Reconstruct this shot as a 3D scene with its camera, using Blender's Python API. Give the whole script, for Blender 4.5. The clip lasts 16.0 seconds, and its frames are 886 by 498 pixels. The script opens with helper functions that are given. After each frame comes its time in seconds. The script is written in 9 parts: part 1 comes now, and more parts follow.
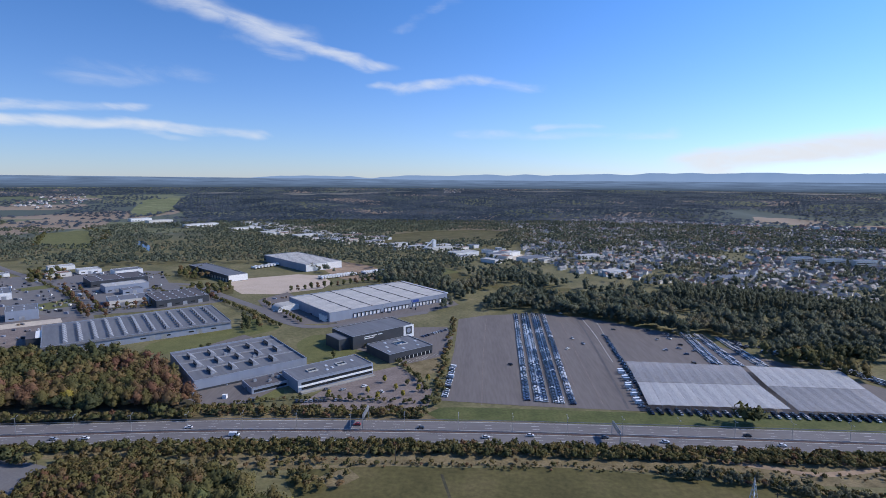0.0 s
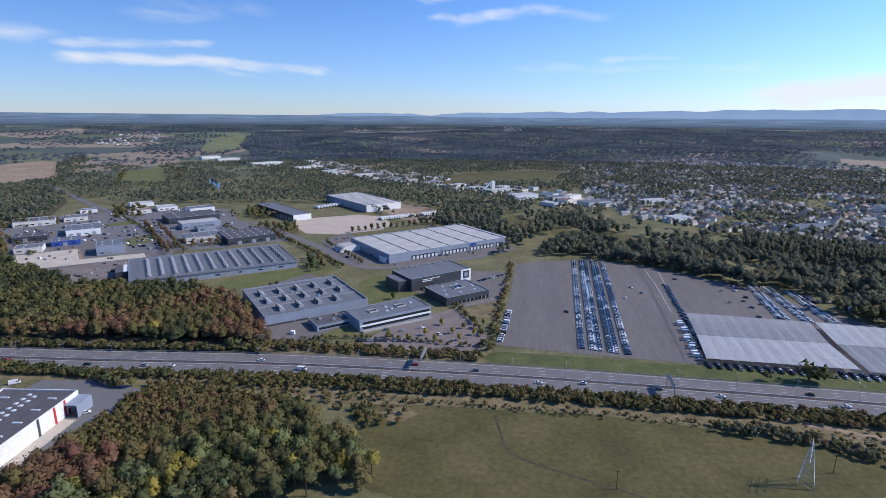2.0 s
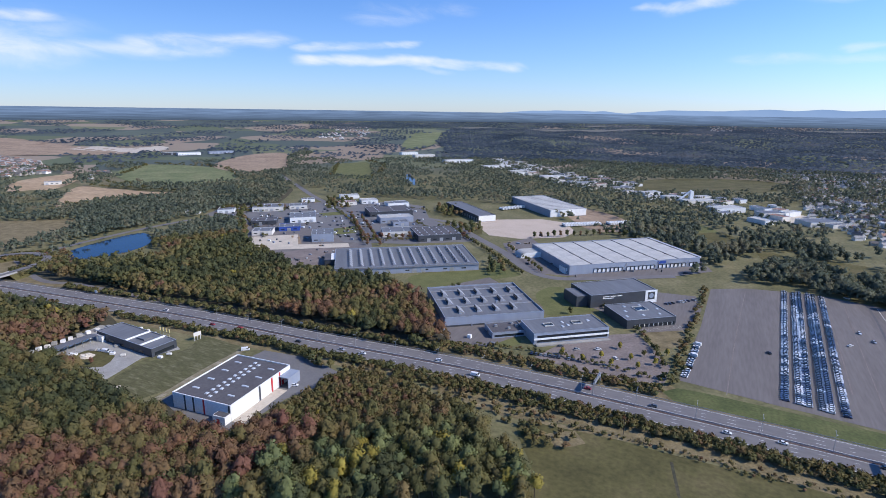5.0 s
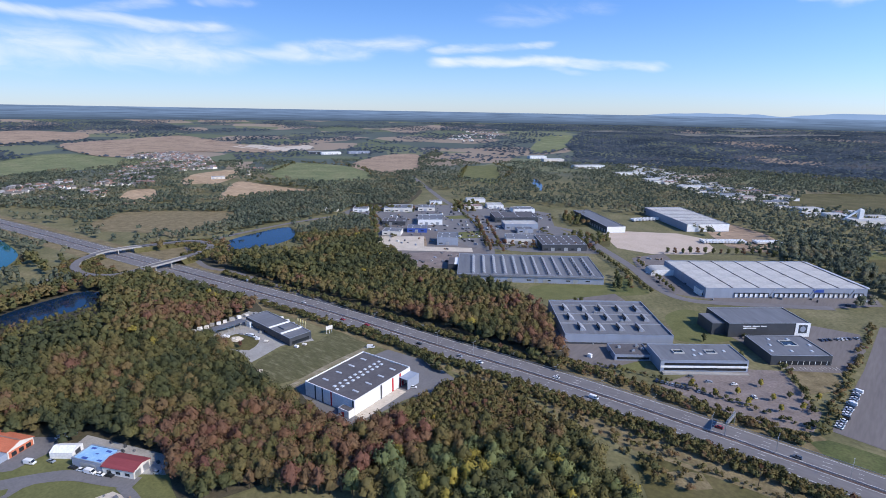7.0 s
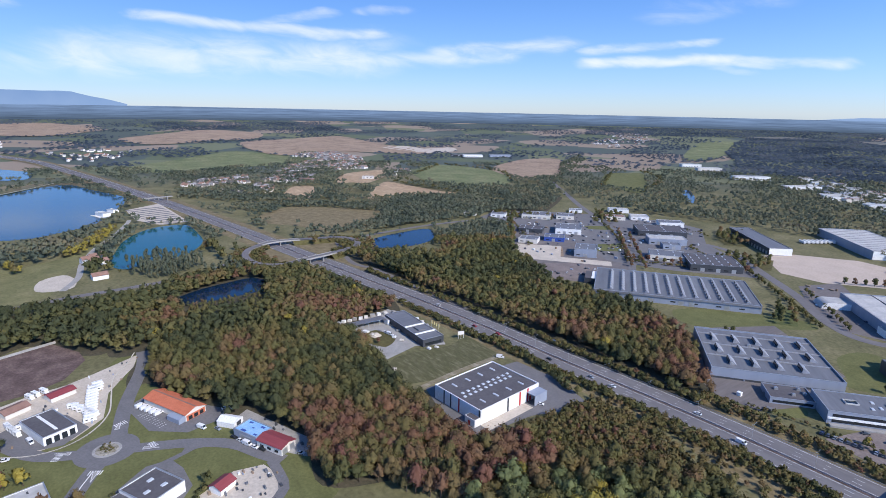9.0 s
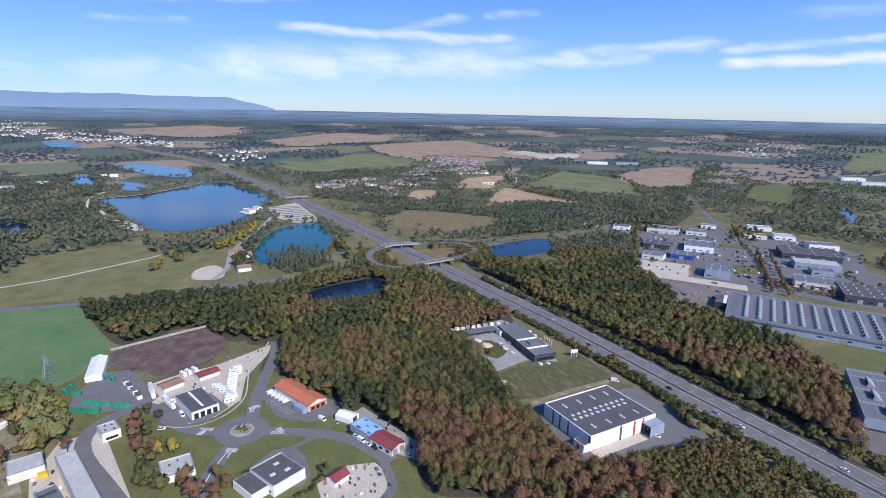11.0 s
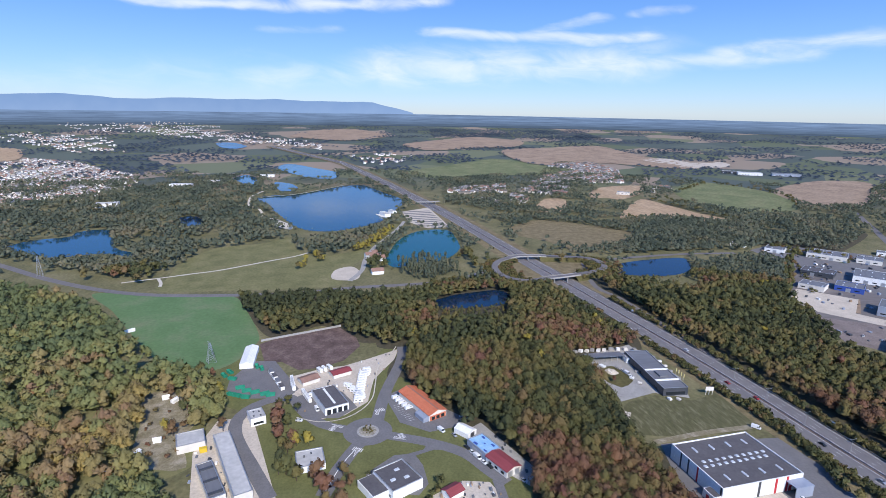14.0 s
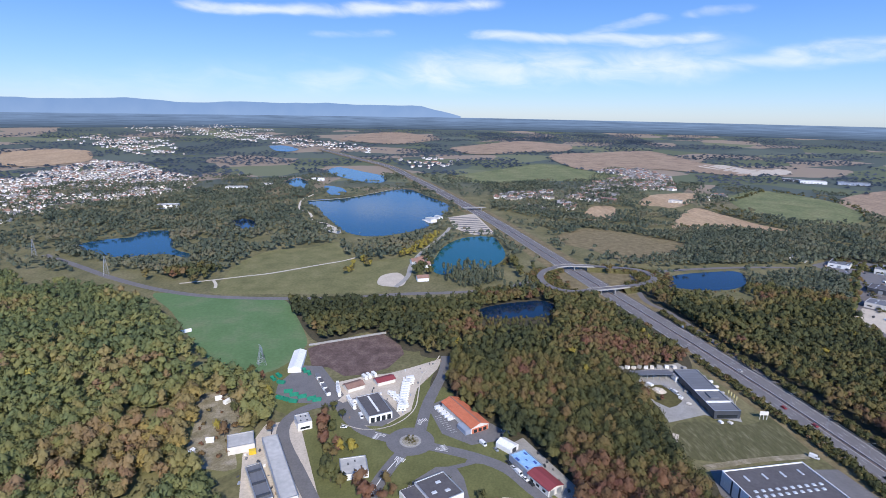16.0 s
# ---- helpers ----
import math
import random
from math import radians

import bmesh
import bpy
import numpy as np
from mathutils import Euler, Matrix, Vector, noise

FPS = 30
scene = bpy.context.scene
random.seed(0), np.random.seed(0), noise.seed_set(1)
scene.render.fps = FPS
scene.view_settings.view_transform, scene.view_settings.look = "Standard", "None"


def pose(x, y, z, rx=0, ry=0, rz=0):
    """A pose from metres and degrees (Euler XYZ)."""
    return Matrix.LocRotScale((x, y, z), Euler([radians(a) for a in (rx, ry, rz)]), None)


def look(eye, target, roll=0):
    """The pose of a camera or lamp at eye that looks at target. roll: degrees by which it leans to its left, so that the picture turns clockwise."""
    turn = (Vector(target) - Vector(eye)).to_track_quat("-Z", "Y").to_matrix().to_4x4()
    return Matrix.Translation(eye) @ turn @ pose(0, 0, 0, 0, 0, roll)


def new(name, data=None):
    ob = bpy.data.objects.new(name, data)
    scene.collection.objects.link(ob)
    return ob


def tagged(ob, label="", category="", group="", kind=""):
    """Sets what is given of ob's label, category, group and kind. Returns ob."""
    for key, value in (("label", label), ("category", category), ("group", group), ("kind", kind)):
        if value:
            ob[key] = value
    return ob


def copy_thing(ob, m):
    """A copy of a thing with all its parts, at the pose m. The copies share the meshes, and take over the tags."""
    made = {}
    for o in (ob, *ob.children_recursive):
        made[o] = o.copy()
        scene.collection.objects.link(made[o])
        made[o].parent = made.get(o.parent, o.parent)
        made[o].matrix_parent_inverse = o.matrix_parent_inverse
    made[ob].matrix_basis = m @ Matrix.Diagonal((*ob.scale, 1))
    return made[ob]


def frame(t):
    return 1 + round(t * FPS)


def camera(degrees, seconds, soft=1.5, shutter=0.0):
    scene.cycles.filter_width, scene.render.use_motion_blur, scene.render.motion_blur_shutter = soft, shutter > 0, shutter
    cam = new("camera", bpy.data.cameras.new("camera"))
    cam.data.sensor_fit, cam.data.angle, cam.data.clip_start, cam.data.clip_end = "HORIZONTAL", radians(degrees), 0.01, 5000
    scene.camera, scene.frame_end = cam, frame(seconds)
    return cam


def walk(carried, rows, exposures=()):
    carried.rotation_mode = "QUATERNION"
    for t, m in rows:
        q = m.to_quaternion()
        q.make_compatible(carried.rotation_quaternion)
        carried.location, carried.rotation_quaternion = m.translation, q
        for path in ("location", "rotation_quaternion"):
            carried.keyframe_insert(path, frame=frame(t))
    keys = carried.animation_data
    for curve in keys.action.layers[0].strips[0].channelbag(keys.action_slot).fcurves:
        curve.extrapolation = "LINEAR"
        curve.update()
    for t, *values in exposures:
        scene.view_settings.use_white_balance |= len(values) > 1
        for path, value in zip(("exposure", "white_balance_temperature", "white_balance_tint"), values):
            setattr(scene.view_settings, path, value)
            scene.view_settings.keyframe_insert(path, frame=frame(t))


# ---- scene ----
cam = camera(78.1, 16.0, soft=0.55)

# seconds, x, y, z, heading to the left, tilt, lean: the drone climbs almost straight up and turns left
PATH = [
    (0.0, -0.00, -0.00, 140.00, 1.52, -7.40, 0.30),
    (0.5, -0.06, -0.23, 141.46, 4.68, -7.35, 0.30),
    (1.0, 0.05, -0.25, 143.03, 6.37, -7.32, 0.28),
    (1.5, 0.06, -0.36, 144.40, 7.17, -8.02, 0.31),
    (1.6, 0.05, -0.54, 144.67, 7.27, -8.30, 0.30),
    (1.7, 0.04, -0.71, 144.94, 7.36, -9.60, 0.28),
    (1.8, 0.03, -0.88, 145.20, 7.46, -11.10, 0.27),
    (1.9, 0.01, -1.06, 145.47, 7.56, -12.55, 0.25),
    (2.0, 0.00, -1.23, 145.74, 7.66, -13.84, 0.24),
    (2.1, -0.21, -1.26, 146.12, 8.20, -14.10, 0.28),
    (2.2, -0.41, -1.28, 146.49, 9.90, -14.24, 0.32),
    (2.5, -1.03, -1.36, 147.62, 16.10, -14.26, 0.44),
    (3.0, -0.98, -1.47, 149.89, 20.74, -14.34, 0.44),
    (3.2, -1.01, -1.41, 150.77, 21.62, -14.33, 0.45),
    (5.3, -1.71, -0.69, 158.08, 28.17, -14.34, 0.43),
    (5.5, -1.85, -0.74, 158.70, 29.29, -14.34, 0.43),
    (6.0, -2.03, -0.54, 160.35, 33.74, -14.34, 0.49),
    (6.5, -2.40, -0.61, 162.24, 37.00, -14.36, 0.55),
    (7.0, -2.63, -0.60, 163.98, 40.09, -14.33, 0.61),
    (7.5, -3.01, -0.57, 165.34, 43.11, -14.29, 0.59),
    (8.0, -3.46, -0.78, 166.94, 45.77, -14.27, 0.63),
    (8.5, -3.75, -1.02, 168.77, 49.91, -14.29, 0.73),
    (9.0, -4.06, -0.96, 170.34, 54.58, -14.30, 0.79),
    (9.5, -4.08, -1.16, 171.89, 58.11, -14.25, 0.80),
    (9.7, -4.14, -1.20, 172.38, 59.44, -14.20, 0.83),
    (11.8, -4.17, -1.51, 179.96, 70.89, -14.15, 0.78),
    (12.0, -4.23, -1.60, 180.67, 71.71, -14.15, 0.77),
    (12.5, -4.24, -1.67, 182.34, 73.72, -14.12, 0.80),
    (13.0, -4.18, -1.83, 184.28, 76.29, -14.10, 0.78),
    (13.5, -4.10, -1.90, 186.02, 78.66, -14.08, 0.76),
    (14.0, -4.00, -1.99, 187.96, 80.71, -14.05, 0.76),
    (14.5, -3.82, -2.50, 189.66, 82.53, -13.99, 0.77),
    (15.0, -4.00, -2.46, 191.28, 83.68, -13.95, 0.82),
    (15.5, -3.78, -2.52, 192.98, 84.73, -13.88, 0.83),
    (16.0, -4.01, -2.62, 194.63, 85.57, -13.84, 0.81),
]
walk(cam, [(t, pose(x, y, z, 90 + p, 0, h) @ pose(0, 0, 0, 0, 0, r)) for t, x, y, z, h, p, r in PATH], [(0.0, -0.26), (3.0, -0.06), (6.0, 0.05), (9.0, 0.1), (16.0, 0.12)])

# ---- sky and sun ----
SUN_HEADING, SUN_HEIGHT = radians(-80), radians(38)
world = bpy.data.worlds.new("sky")
scene.world = world
world.use_nodes = True
wn, wl = world.node_tree.nodes, world.node_tree.links
wn.clear()


def wmath(op, a, b=None, c=None, clamp=False):
    n = wn.new("ShaderNodeMath")
    n.operation, n.use_clamp = op, clamp
    for i, q in enumerate((a, b, c)):
        if q is None:
            continue
        if isinstance(q, (int, float)):
            n.inputs[i].default_value = q
        else:
            wl.new(q, n.inputs[i])
    return n.outputs[0]


sky = wn.new("ShaderNodeTexSky")
sky.sky_type, sky.sun_disc = "NISHITA", False
sky.sun_elevation, sky.sun_rotation = SUN_HEIGHT, -SUN_HEADING
sky.altitude, sky.air_density, sky.dust_density, sky.ozone_density = 400, 1.0, 0.1, 3.0
clear = wn.new("ShaderNodeMix")
clear.data_type, clear.blend_type = "RGBA", "MULTIPLY"
clear.inputs["Factor"].default_value = 1.0
wl.new(sky.outputs[0], clear.inputs["A"])

# thin streaks of cirrus: from heading and height to heading and height in degrees, half width, strength
STREAKS = [(26.0, 15.8, 18.4, 13.4, 1.0, 1.0), (18.4, 13.4, 8.7, 11.1, 0.55, 1.1), (21.5, 13.0, 16.9, 11.8, 0.5, 0.6), (6.4, 14.0, 1.3, 16.9, 0.35, 0.45),
           (8.1, 9.3, 5.3, 8.8, 0.35, 0.9), (5.3, 8.8, -1.6, 9.6, 0.5, 1.0), (-1.6, 9.6, -7.3, 9.0, 0.4, 0.6), (33.6, 8.9, 27.0, 9.3, 0.75, 0.6),
           (40.0, 5.7, 30.8, 6.1, 0.4, 0.95), (40.0, 4.6, 29.1, 4.5, 0.45, 1.1), (29.1, 4.5, 20.3, 4.1, 0.35, 0.95), (28.8, 4.0, 27.5, 3.6, 0.3, 0.7),
           (-0.5, 4.4, -20.3, 4.3, 0.35, 0.6), (-8.0, 5.2, -14.0, 5.3, 0.28, 0.7), (-25.0, 1.8, -50.0, 4.8, 1.1, 1.5), (81.2, 7.5, 62.4, 6.9, 0.5, 0.95),
           (71.0, 7.6, 66.5, 8.7, 0.4, 0.8), (85.4, 4.2, 65.6, 4.8, 1.7, 0.95), (67.6, 4.4, 49.6, 5.1, 0.8, 0.9), (54.0, 5.4, 44.5, 6.2, 0.75, 0.95),
           (75.6, 5.3, 62.5, 6.3, 1.2, 0.5), (62.3, 9.3, 59.2, 9.2, 0.35, 0.6), (96.6, 3.2, 74.4, 4.5, 1.2, 0.7), (108.1, 9.1, 81.8, 10.2, 0.5, 1.0),
           (97.9, 7.4, 92.2, 7.8, 0.35, 0.5), (117.7, 1.7, 99.2, 3.4, 1.8, 0.4), (62.1, 9.3, 59.2, 9.2, 0.35, 0.6)]
wtc = wn.new("ShaderNodeTexCoord")
wsep = wn.new("ShaderNodeSeparateXYZ")
wl.new(wtc.outputs["Generated"], wsep.inputs[0])
w_az = wmath("MULTIPLY", wmath("ARCTAN2", wmath("MULTIPLY", wsep.outputs[0], -1.0), wsep.outputs[1]), 180 / math.pi)
w_el = wmath("MULTIPLY", wmath("ARCSINE", wsep.outputs[2]), 180 / math.pi)
wcomb = wn.new("ShaderNodeCombineXYZ")
wl.new(wmath("MULTIPLY", w_az, 0.2), wcomb.inputs[0])
wl.new(wmath("MULTIPLY_ADD", w_el, 0.6, wmath("MULTIPLY", w_az, -0.06)), wcomb.inputs[1])
wisp = wn.new("ShaderNodeTexNoise")
wisp.inputs["Scale"].default_value, wisp.inputs["Detail"].default_value, wisp.inputs["Roughness"].default_value, wisp.inputs["Distortion"].default_value = 1.0, 7.0, 0.58, 0.6
wl.new(wcomb.outputs[0], wisp.inputs["Vector"])
warp = wn.new("ShaderNodeTexNoise")
warp.inputs["Scale"].default_value, warp.inputs["Detail"].default_value = 0.7, 4.0
wl.new(wcomb.outputs[0], warp.inputs["Vector"])
wsp2 = wn.new("ShaderNodeSeparateColor")
wl.new(warp.outputs["Color"], wsp2.inputs[0])
w_az = wmath("ADD", w_az, wmath("MULTIPLY", wmath("SUBTRACT", wsp2.outputs[0], 0.5), 4.0))
w_el = wmath("ADD", w_el, wmath("MULTIPLY", wmath("SUBTRACT", wsp2.outputs[1], 0.5), 1.6))
# the blue deepens with height
deep = wn.new("ShaderNodeValToRGB")
for i, (p, c) in enumerate(((0.0, (0.72, 0.885, 1.36, 1)), (0.16, (0.71, 0.93, 1.42, 1)), (0.45, (0.56, 0.95, 1.48, 1)))):
    e = deep.color_ramp.elements[i] if i < 2 else deep.color_ramp.elements.new(p)
    e.position, e.color = p, c
wl.new(wmath("DIVIDE", wmath("ARCSINE", wsep.outputs[2]), radians(40), clamp=True), deep.inputs["Fac"])
sunward = wmath("MULTIPLY_ADD", wsep.outputs[0], -math.sin(SUN_HEADING), wmath("MULTIPLY", wsep.outputs[1], math.cos(SUN_HEADING)))
grade = wn.new("ShaderNodeVectorMath")
grade.operation = "SCALE"
wl.new(deep.outputs[0], grade.inputs[0])
wl.new(wmath("MULTIPLY_ADD", sunward, 0.45, 1.2), grade.inputs["Scale"])
wl.new(grade.outputs[0], clear.inputs["B"])
cover = None
for a0, e0, a1, e1, half_, strength in STREAKS:
    dx, dy = a1 - a0, e1 - e0
    da, de = wmath("SUBTRACT", w_az, a0), wmath("SUBTRACT", w_el, e0)
    along = wmath("MULTIPLY_ADD", da, dx / (dx * dx + dy * dy), wmath("MULTIPLY", de, dy / (dx * dx + dy * dy)), clamp=True)
    u = wmath("SUBTRACT", da, wmath("MULTIPLY", along, dx))
    v = wmath("SUBTRACT", de, wmath("MULTIPLY", along, dy))
    q = wmath("MULTIPLY_ADD", wmath("MULTIPLY", u, u), 0.07, wmath("MULTIPLY", v, v))
    q = wmath("MULTIPLY_ADD", q, -1 / (half_ * 1.5) ** 2, 1.0, clamp=True)
    q = wmath("MULTIPLY", q, strength)
    cover = q if cover is None else wmath("MAXIMUM", cover, q)
thick = wn.new("ShaderNodeMapRange")
thick.interpolation_type = "SMOOTHSTEP"
thick.inputs[1].default_value, thick.inputs[2].default_value = -0.05, 1.25
wl.new(wmath("ADD", wmath("MULTIPLY", cover, 0.72), wmath("MULTIPLY", wmath("SUBTRACT", wisp.outputs["Fac"], 0.5), 1.7)), thick.inputs[0])
veil = wmath("MULTIPLY", thick.outputs[0], wmath("MULTIPLY", cover, 0.8, clamp=True), clamp=True)
clouds = wn.new("ShaderNodeMix")
clouds.data_type = "RGBA"
clouds.inputs["B"].default_value = (8.4, 8.8, 9.6, 1)
wl.new(veil, clouds.inputs["Factor"])
wl.new(clear.outputs["Result"], clouds.inputs["A"])
back = wn.new("ShaderNodeBackground")
back.inputs["Strength"].default_value = 0.11
wout = wn.new("ShaderNodeOutputWorld")
wl.new(clouds.outputs["Result"], back.inputs[0])
wl.new(back.outputs[0], wout.inputs[0])

sun_data = bpy.data.lights.new("sun", "SUN")
sun_data.energy, sun_data.angle, sun_data.color = 4.7, radians(0.6), (1.0, 0.92, 0.83)
sun = new("sun", sun_data)
sun.matrix_world = look((-math.sin(SUN_HEADING) * 500, math.cos(SUN_HEADING) * 500, math.tan(SUN_HEIGHT) * 500), (0, 0, 0))

# ---- materials ----
def material(name, colors, scale=1.0, detail=4.0, rough=0.8, metal=0.0, bump=0.0, bump_scale=None, spec=0.3, contrast=1.0, stretch=None, fine=0.0, amp=0.13):
    """A noise-mixed surface: colours from dark to light, size of the stains in metres, fine grain and relief."""
    m = bpy.data.materials.new(name)
    m.use_nodes = True
    n, l = m.node_tree.nodes, m.node_tree.links
    b = n["Principled BSDF"]
    b.inputs["Roughness"].default_value, b.inputs["Metallic"].default_value = rough, metal
    b.inputs["Specular IOR Level"].default_value = spec
    tc = n.new("ShaderNodeTexCoord")
    src = tc.outputs["Object"]
    if stretch:
        mp = n.new("ShaderNodeMapping")
        mp.inputs["Scale"].default_value = stretch[:3]
        mp.inputs["Rotation"].default_value = (0, 0, radians(stretch[3] if len(stretch) > 3 else 0))
        l.new(src, mp.inputs[0])
        src = mp.outputs[0]
    t = n.new("ShaderNodeTexNoise")
    t.inputs["Scale"].default_value, t.inputs["Detail"].default_value, t.inputs["Roughness"].default_value = 1.0 / scale, detail, 0.62
    l.new(src, t.inputs["Vector"])
    r = n.new("ShaderNodeValToRGB")
    lo, hi = 0.5 - 0.22 / contrast, 0.5 + 0.22 / contrast
    for i, c in enumerate(colors):
        e = r.color_ramp.elements[i] if i < 2 else r.color_ramp.elements.new(1.0)
        e.color = (*c, 1)
    for i, e in enumerate(r.color_ramp.elements):
        e.position = lo + (hi - lo) * i / max(1, len(colors) - 1)
    l.new(t.outputs["Fac"], r.inputs["Fac"])
    out = r.outputs["Color"]
    if fine:
        f = n.new("ShaderNodeTexNoise")
        f.inputs["Scale"].default_value, f.inputs["Detail"].default_value = 1.0 / fine, 3.0
        l.new(src, f.inputs["Vector"])
        mr = n.new("ShaderNodeMapRange")
        mr.inputs[1].default_value, mr.inputs[2].default_value, mr.inputs[3].default_value, mr.inputs[4].default_value = 0.25, 0.75, 1 - amp, 1 + amp
        l.new(f.outputs["Fac"], mr.inputs[0])
        mx = n.new("ShaderNodeMix")
        mx.data_type, mx.blend_type = "RGBA", "MULTIPLY"
        mx.inputs["Factor"].default_value = 1.0
        l.new(out, mx.inputs["A"])
        l.new(mr.outputs[0], mx.inputs["B"])
        out = mx.outputs["Result"]
    l.new(out, b.inputs["Base Color"])
    if bump:
        bt = n.new("ShaderNodeTexNoise")
        bt.inputs["Scale"].default_value, bt.inputs["Detail"].default_value = 1.0 / (bump_scale or scale * 0.2), 3.0
        l.new(src, bt.inputs["Vector"])
        bp = n.new("ShaderNodeBump")
        bp.inputs["Strength"].default_value, bp.inputs["Distance"].default_value = bump, 0.3
        l.new(bt.outputs["Fac"], bp.inputs["Height"])
        l.new(bp.outputs[0], b.inputs["Normal"])
    return m


M_ASPHALT = material("asphalt", [(0.142, 0.138, 0.14), (0.175, 0.17, 0.172)], 9, rough=0.85, fine=1.2, spec=0.25)
M_ROAD = material("road_asphalt", [(0.142, 0.133, 0.134), (0.178, 0.168, 0.168)], 14, rough=0.8, fine=2.0, stretch=(0.25, 1, 1, 0))
M_LOT = material("old_asphalt", [(0.132, 0.118, 0.113), (0.156, 0.14, 0.134), (0.178, 0.16, 0.152)], 16, rough=0.9, fine=1.6, stretch=(1, 0.1, 1, -5))
M_BROWNLOT = material("worn_brown_asphalt", [(0.15, 0.125, 0.115), (0.2, 0.165, 0.15), (0.24, 0.2, 0.18)], 12, rough=0.9, fine=1.5, amp=0.2)
M_CONCRETE = material("concrete", [(0.27, 0.26, 0.245), (0.36, 0.35, 0.33)], 6, rough=0.9, fine=0.8)
M_SANDY = material("levelled_sand", [(0.44, 0.36, 0.29), (0.52, 0.43, 0.35)], 25, rough=0.95, fine=2.0)
M_GRAVEL = material("pale_gravel", [(0.44, 0.385, 0.315), (0.56, 0.495, 0.41)], 12, rough=0.95, fine=1.5)
M_PATHWAY = material("chalky_path", [(0.48, 0.44, 0.37), (0.6, 0.56, 0.48)], 8, rough=0.95, fine=1.0)
M_SOIL = material("dark_soil", [(0.068, 0.047, 0.042), (0.125, 0.085, 0.075), (0.19, 0.14, 0.118)], 10, rough=0.95, fine=1.5, bump=0.5, amp=0.28)
M_GRASS = material("mown_grass", [(0.058, 0.072, 0.024), (0.092, 0.106, 0.036), (0.128, 0.13, 0.05)], 18, rough=0.95, fine=1.6, bump=0.2, amp=0.28)
M_LAWN = material("lawn", [(0.1, 0.106, 0.037), (0.152, 0.154, 0.058)], 14, rough=0.95, fine=1.5, amp=0.2)
M_LITTER = material("forest_floor", [(0.05, 0.05, 0.03), (0.09, 0.075, 0.048)], 12, rough=0.95, fine=2.0, amp=0.3)
M_MEADOW = material("autumn_meadow", [(0.068, 0.061, 0.022), (0.098, 0.088, 0.032), (0.135, 0.112, 0.05)], 30, rough=0.95, fine=2.5, amp=0.28)
M_PALEMEADOW = material("mown_dry_meadow", [(0.115, 0.115, 0.048), (0.16, 0.155, 0.066), (0.21, 0.19, 0.09)], 26, rough=0.95, fine=3.0, amp=0.2)
M_DRY = material("dry_grass", [(0.112, 0.09, 0.046), (0.182, 0.146, 0.078), (0.25, 0.2, 0.115)], 9, rough=0.95, fine=1.2, bump=0.3, amp=0.28)
M_BAREGRASS = material("trampled_dry_grass", [(0.15, 0.13, 0.075), (0.23, 0.2, 0.13), (0.36, 0.32, 0.25)], 8, rough=0.95, fine=1.2, amp=0.25)
M_CROP = material("young_crop", [(0.085, 0.155, 0.062), (0.105, 0.182, 0.076), (0.16, 0.195, 0.105)], 35, rough=0.95, fine=3.0, contrast=0.9)
M_HAY = material("mown_weeds", [(0.078, 0.08, 0.033), (0.1, 0.096, 0.045), (0.18, 0.165, 0.095)], 3, rough=0.95, fine=0.9, stretch=(0.25, 1, 1, 75), amp=0.25)
M_TAN = material("stubble_field", [(0.34, 0.235, 0.14), (0.43, 0.315, 0.2)], 40, rough=0.95, fine=6, stretch=(0.3, 1, 1, 35), amp=0.28)
M_BROWN = material("ploughed_field", [(0.22, 0.158, 0.11), (0.3, 0.22, 0.152), (0.36, 0.265, 0.185)], 60, rough=0.95, fine=8, amp=0.28)
M_FARFIELD = material("far_stubble", [(0.13, 0.13, 0.11), (0.19, 0.18, 0.15)], 60, rough=0.95, fine=9)
M_FIELD = material("pasture", [(0.11, 0.132, 0.055), (0.155, 0.172, 0.078), (0.215, 0.208, 0.105)], 60, rough=0.95, fine=7, amp=0.28)
M_ROOFDARK = material("grey_roof_membrane", [(0.088, 0.082, 0.086), (0.12, 0.112, 0.116)], 8, rough=0.75, fine=1.5)
M_ROOFGREY = material("grey_metal_roof", [(0.13, 0.135, 0.148), (0.175, 0.18, 0.195)], 10, rough=0.6, fine=2.0, stretch=(1, 0.15, 1, 0))
M_ROOFPALE = material("pale_roof_membrane", [(0.36, 0.36, 0.345), (0.45, 0.44, 0.42), (0.5, 0.49, 0.465)], 16, rough=0.7, fine=3.0)
M_HOOD = material("zinc_roof_hood", [(0.25, 0.262, 0.29), (0.33, 0.342, 0.37)], 3, rough=0.55, fine=0.8)
M_WHITE = material("white_cladding", [(0.72, 0.72, 0.71), (0.82, 0.82, 0.8)], 5, rough=0.5, fine=1.0)
M_PALE = material("pale_plaster", [(0.6, 0.57, 0.52), (0.7, 0.67, 0.61)], 4, rough=0.85)
M_STONE = material("weathered_plaster", [(0.36, 0.33, 0.28), (0.46, 0.42, 0.36)], 4, rough=0.9)
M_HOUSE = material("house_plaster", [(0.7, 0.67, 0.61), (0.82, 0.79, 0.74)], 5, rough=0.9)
M_BLUEGREY = material("bluegrey_cladding", [(0.245, 0.28, 0.345), (0.3, 0.335, 0.405)], 7, rough=0.5, spec=0.4, stretch=(1, 1, 0.15, 0))
M_DARKCLAD = material("charcoal_cladding", [(0.045, 0.05, 0.058), (0.065, 0.07, 0.08)], 7, rough=0.5, spec=0.4)
M_BLUE = material("blue_cladding", [(0.03, 0.07, 0.28), (0.05, 0.10, 0.36)], 4, rough=0.5)
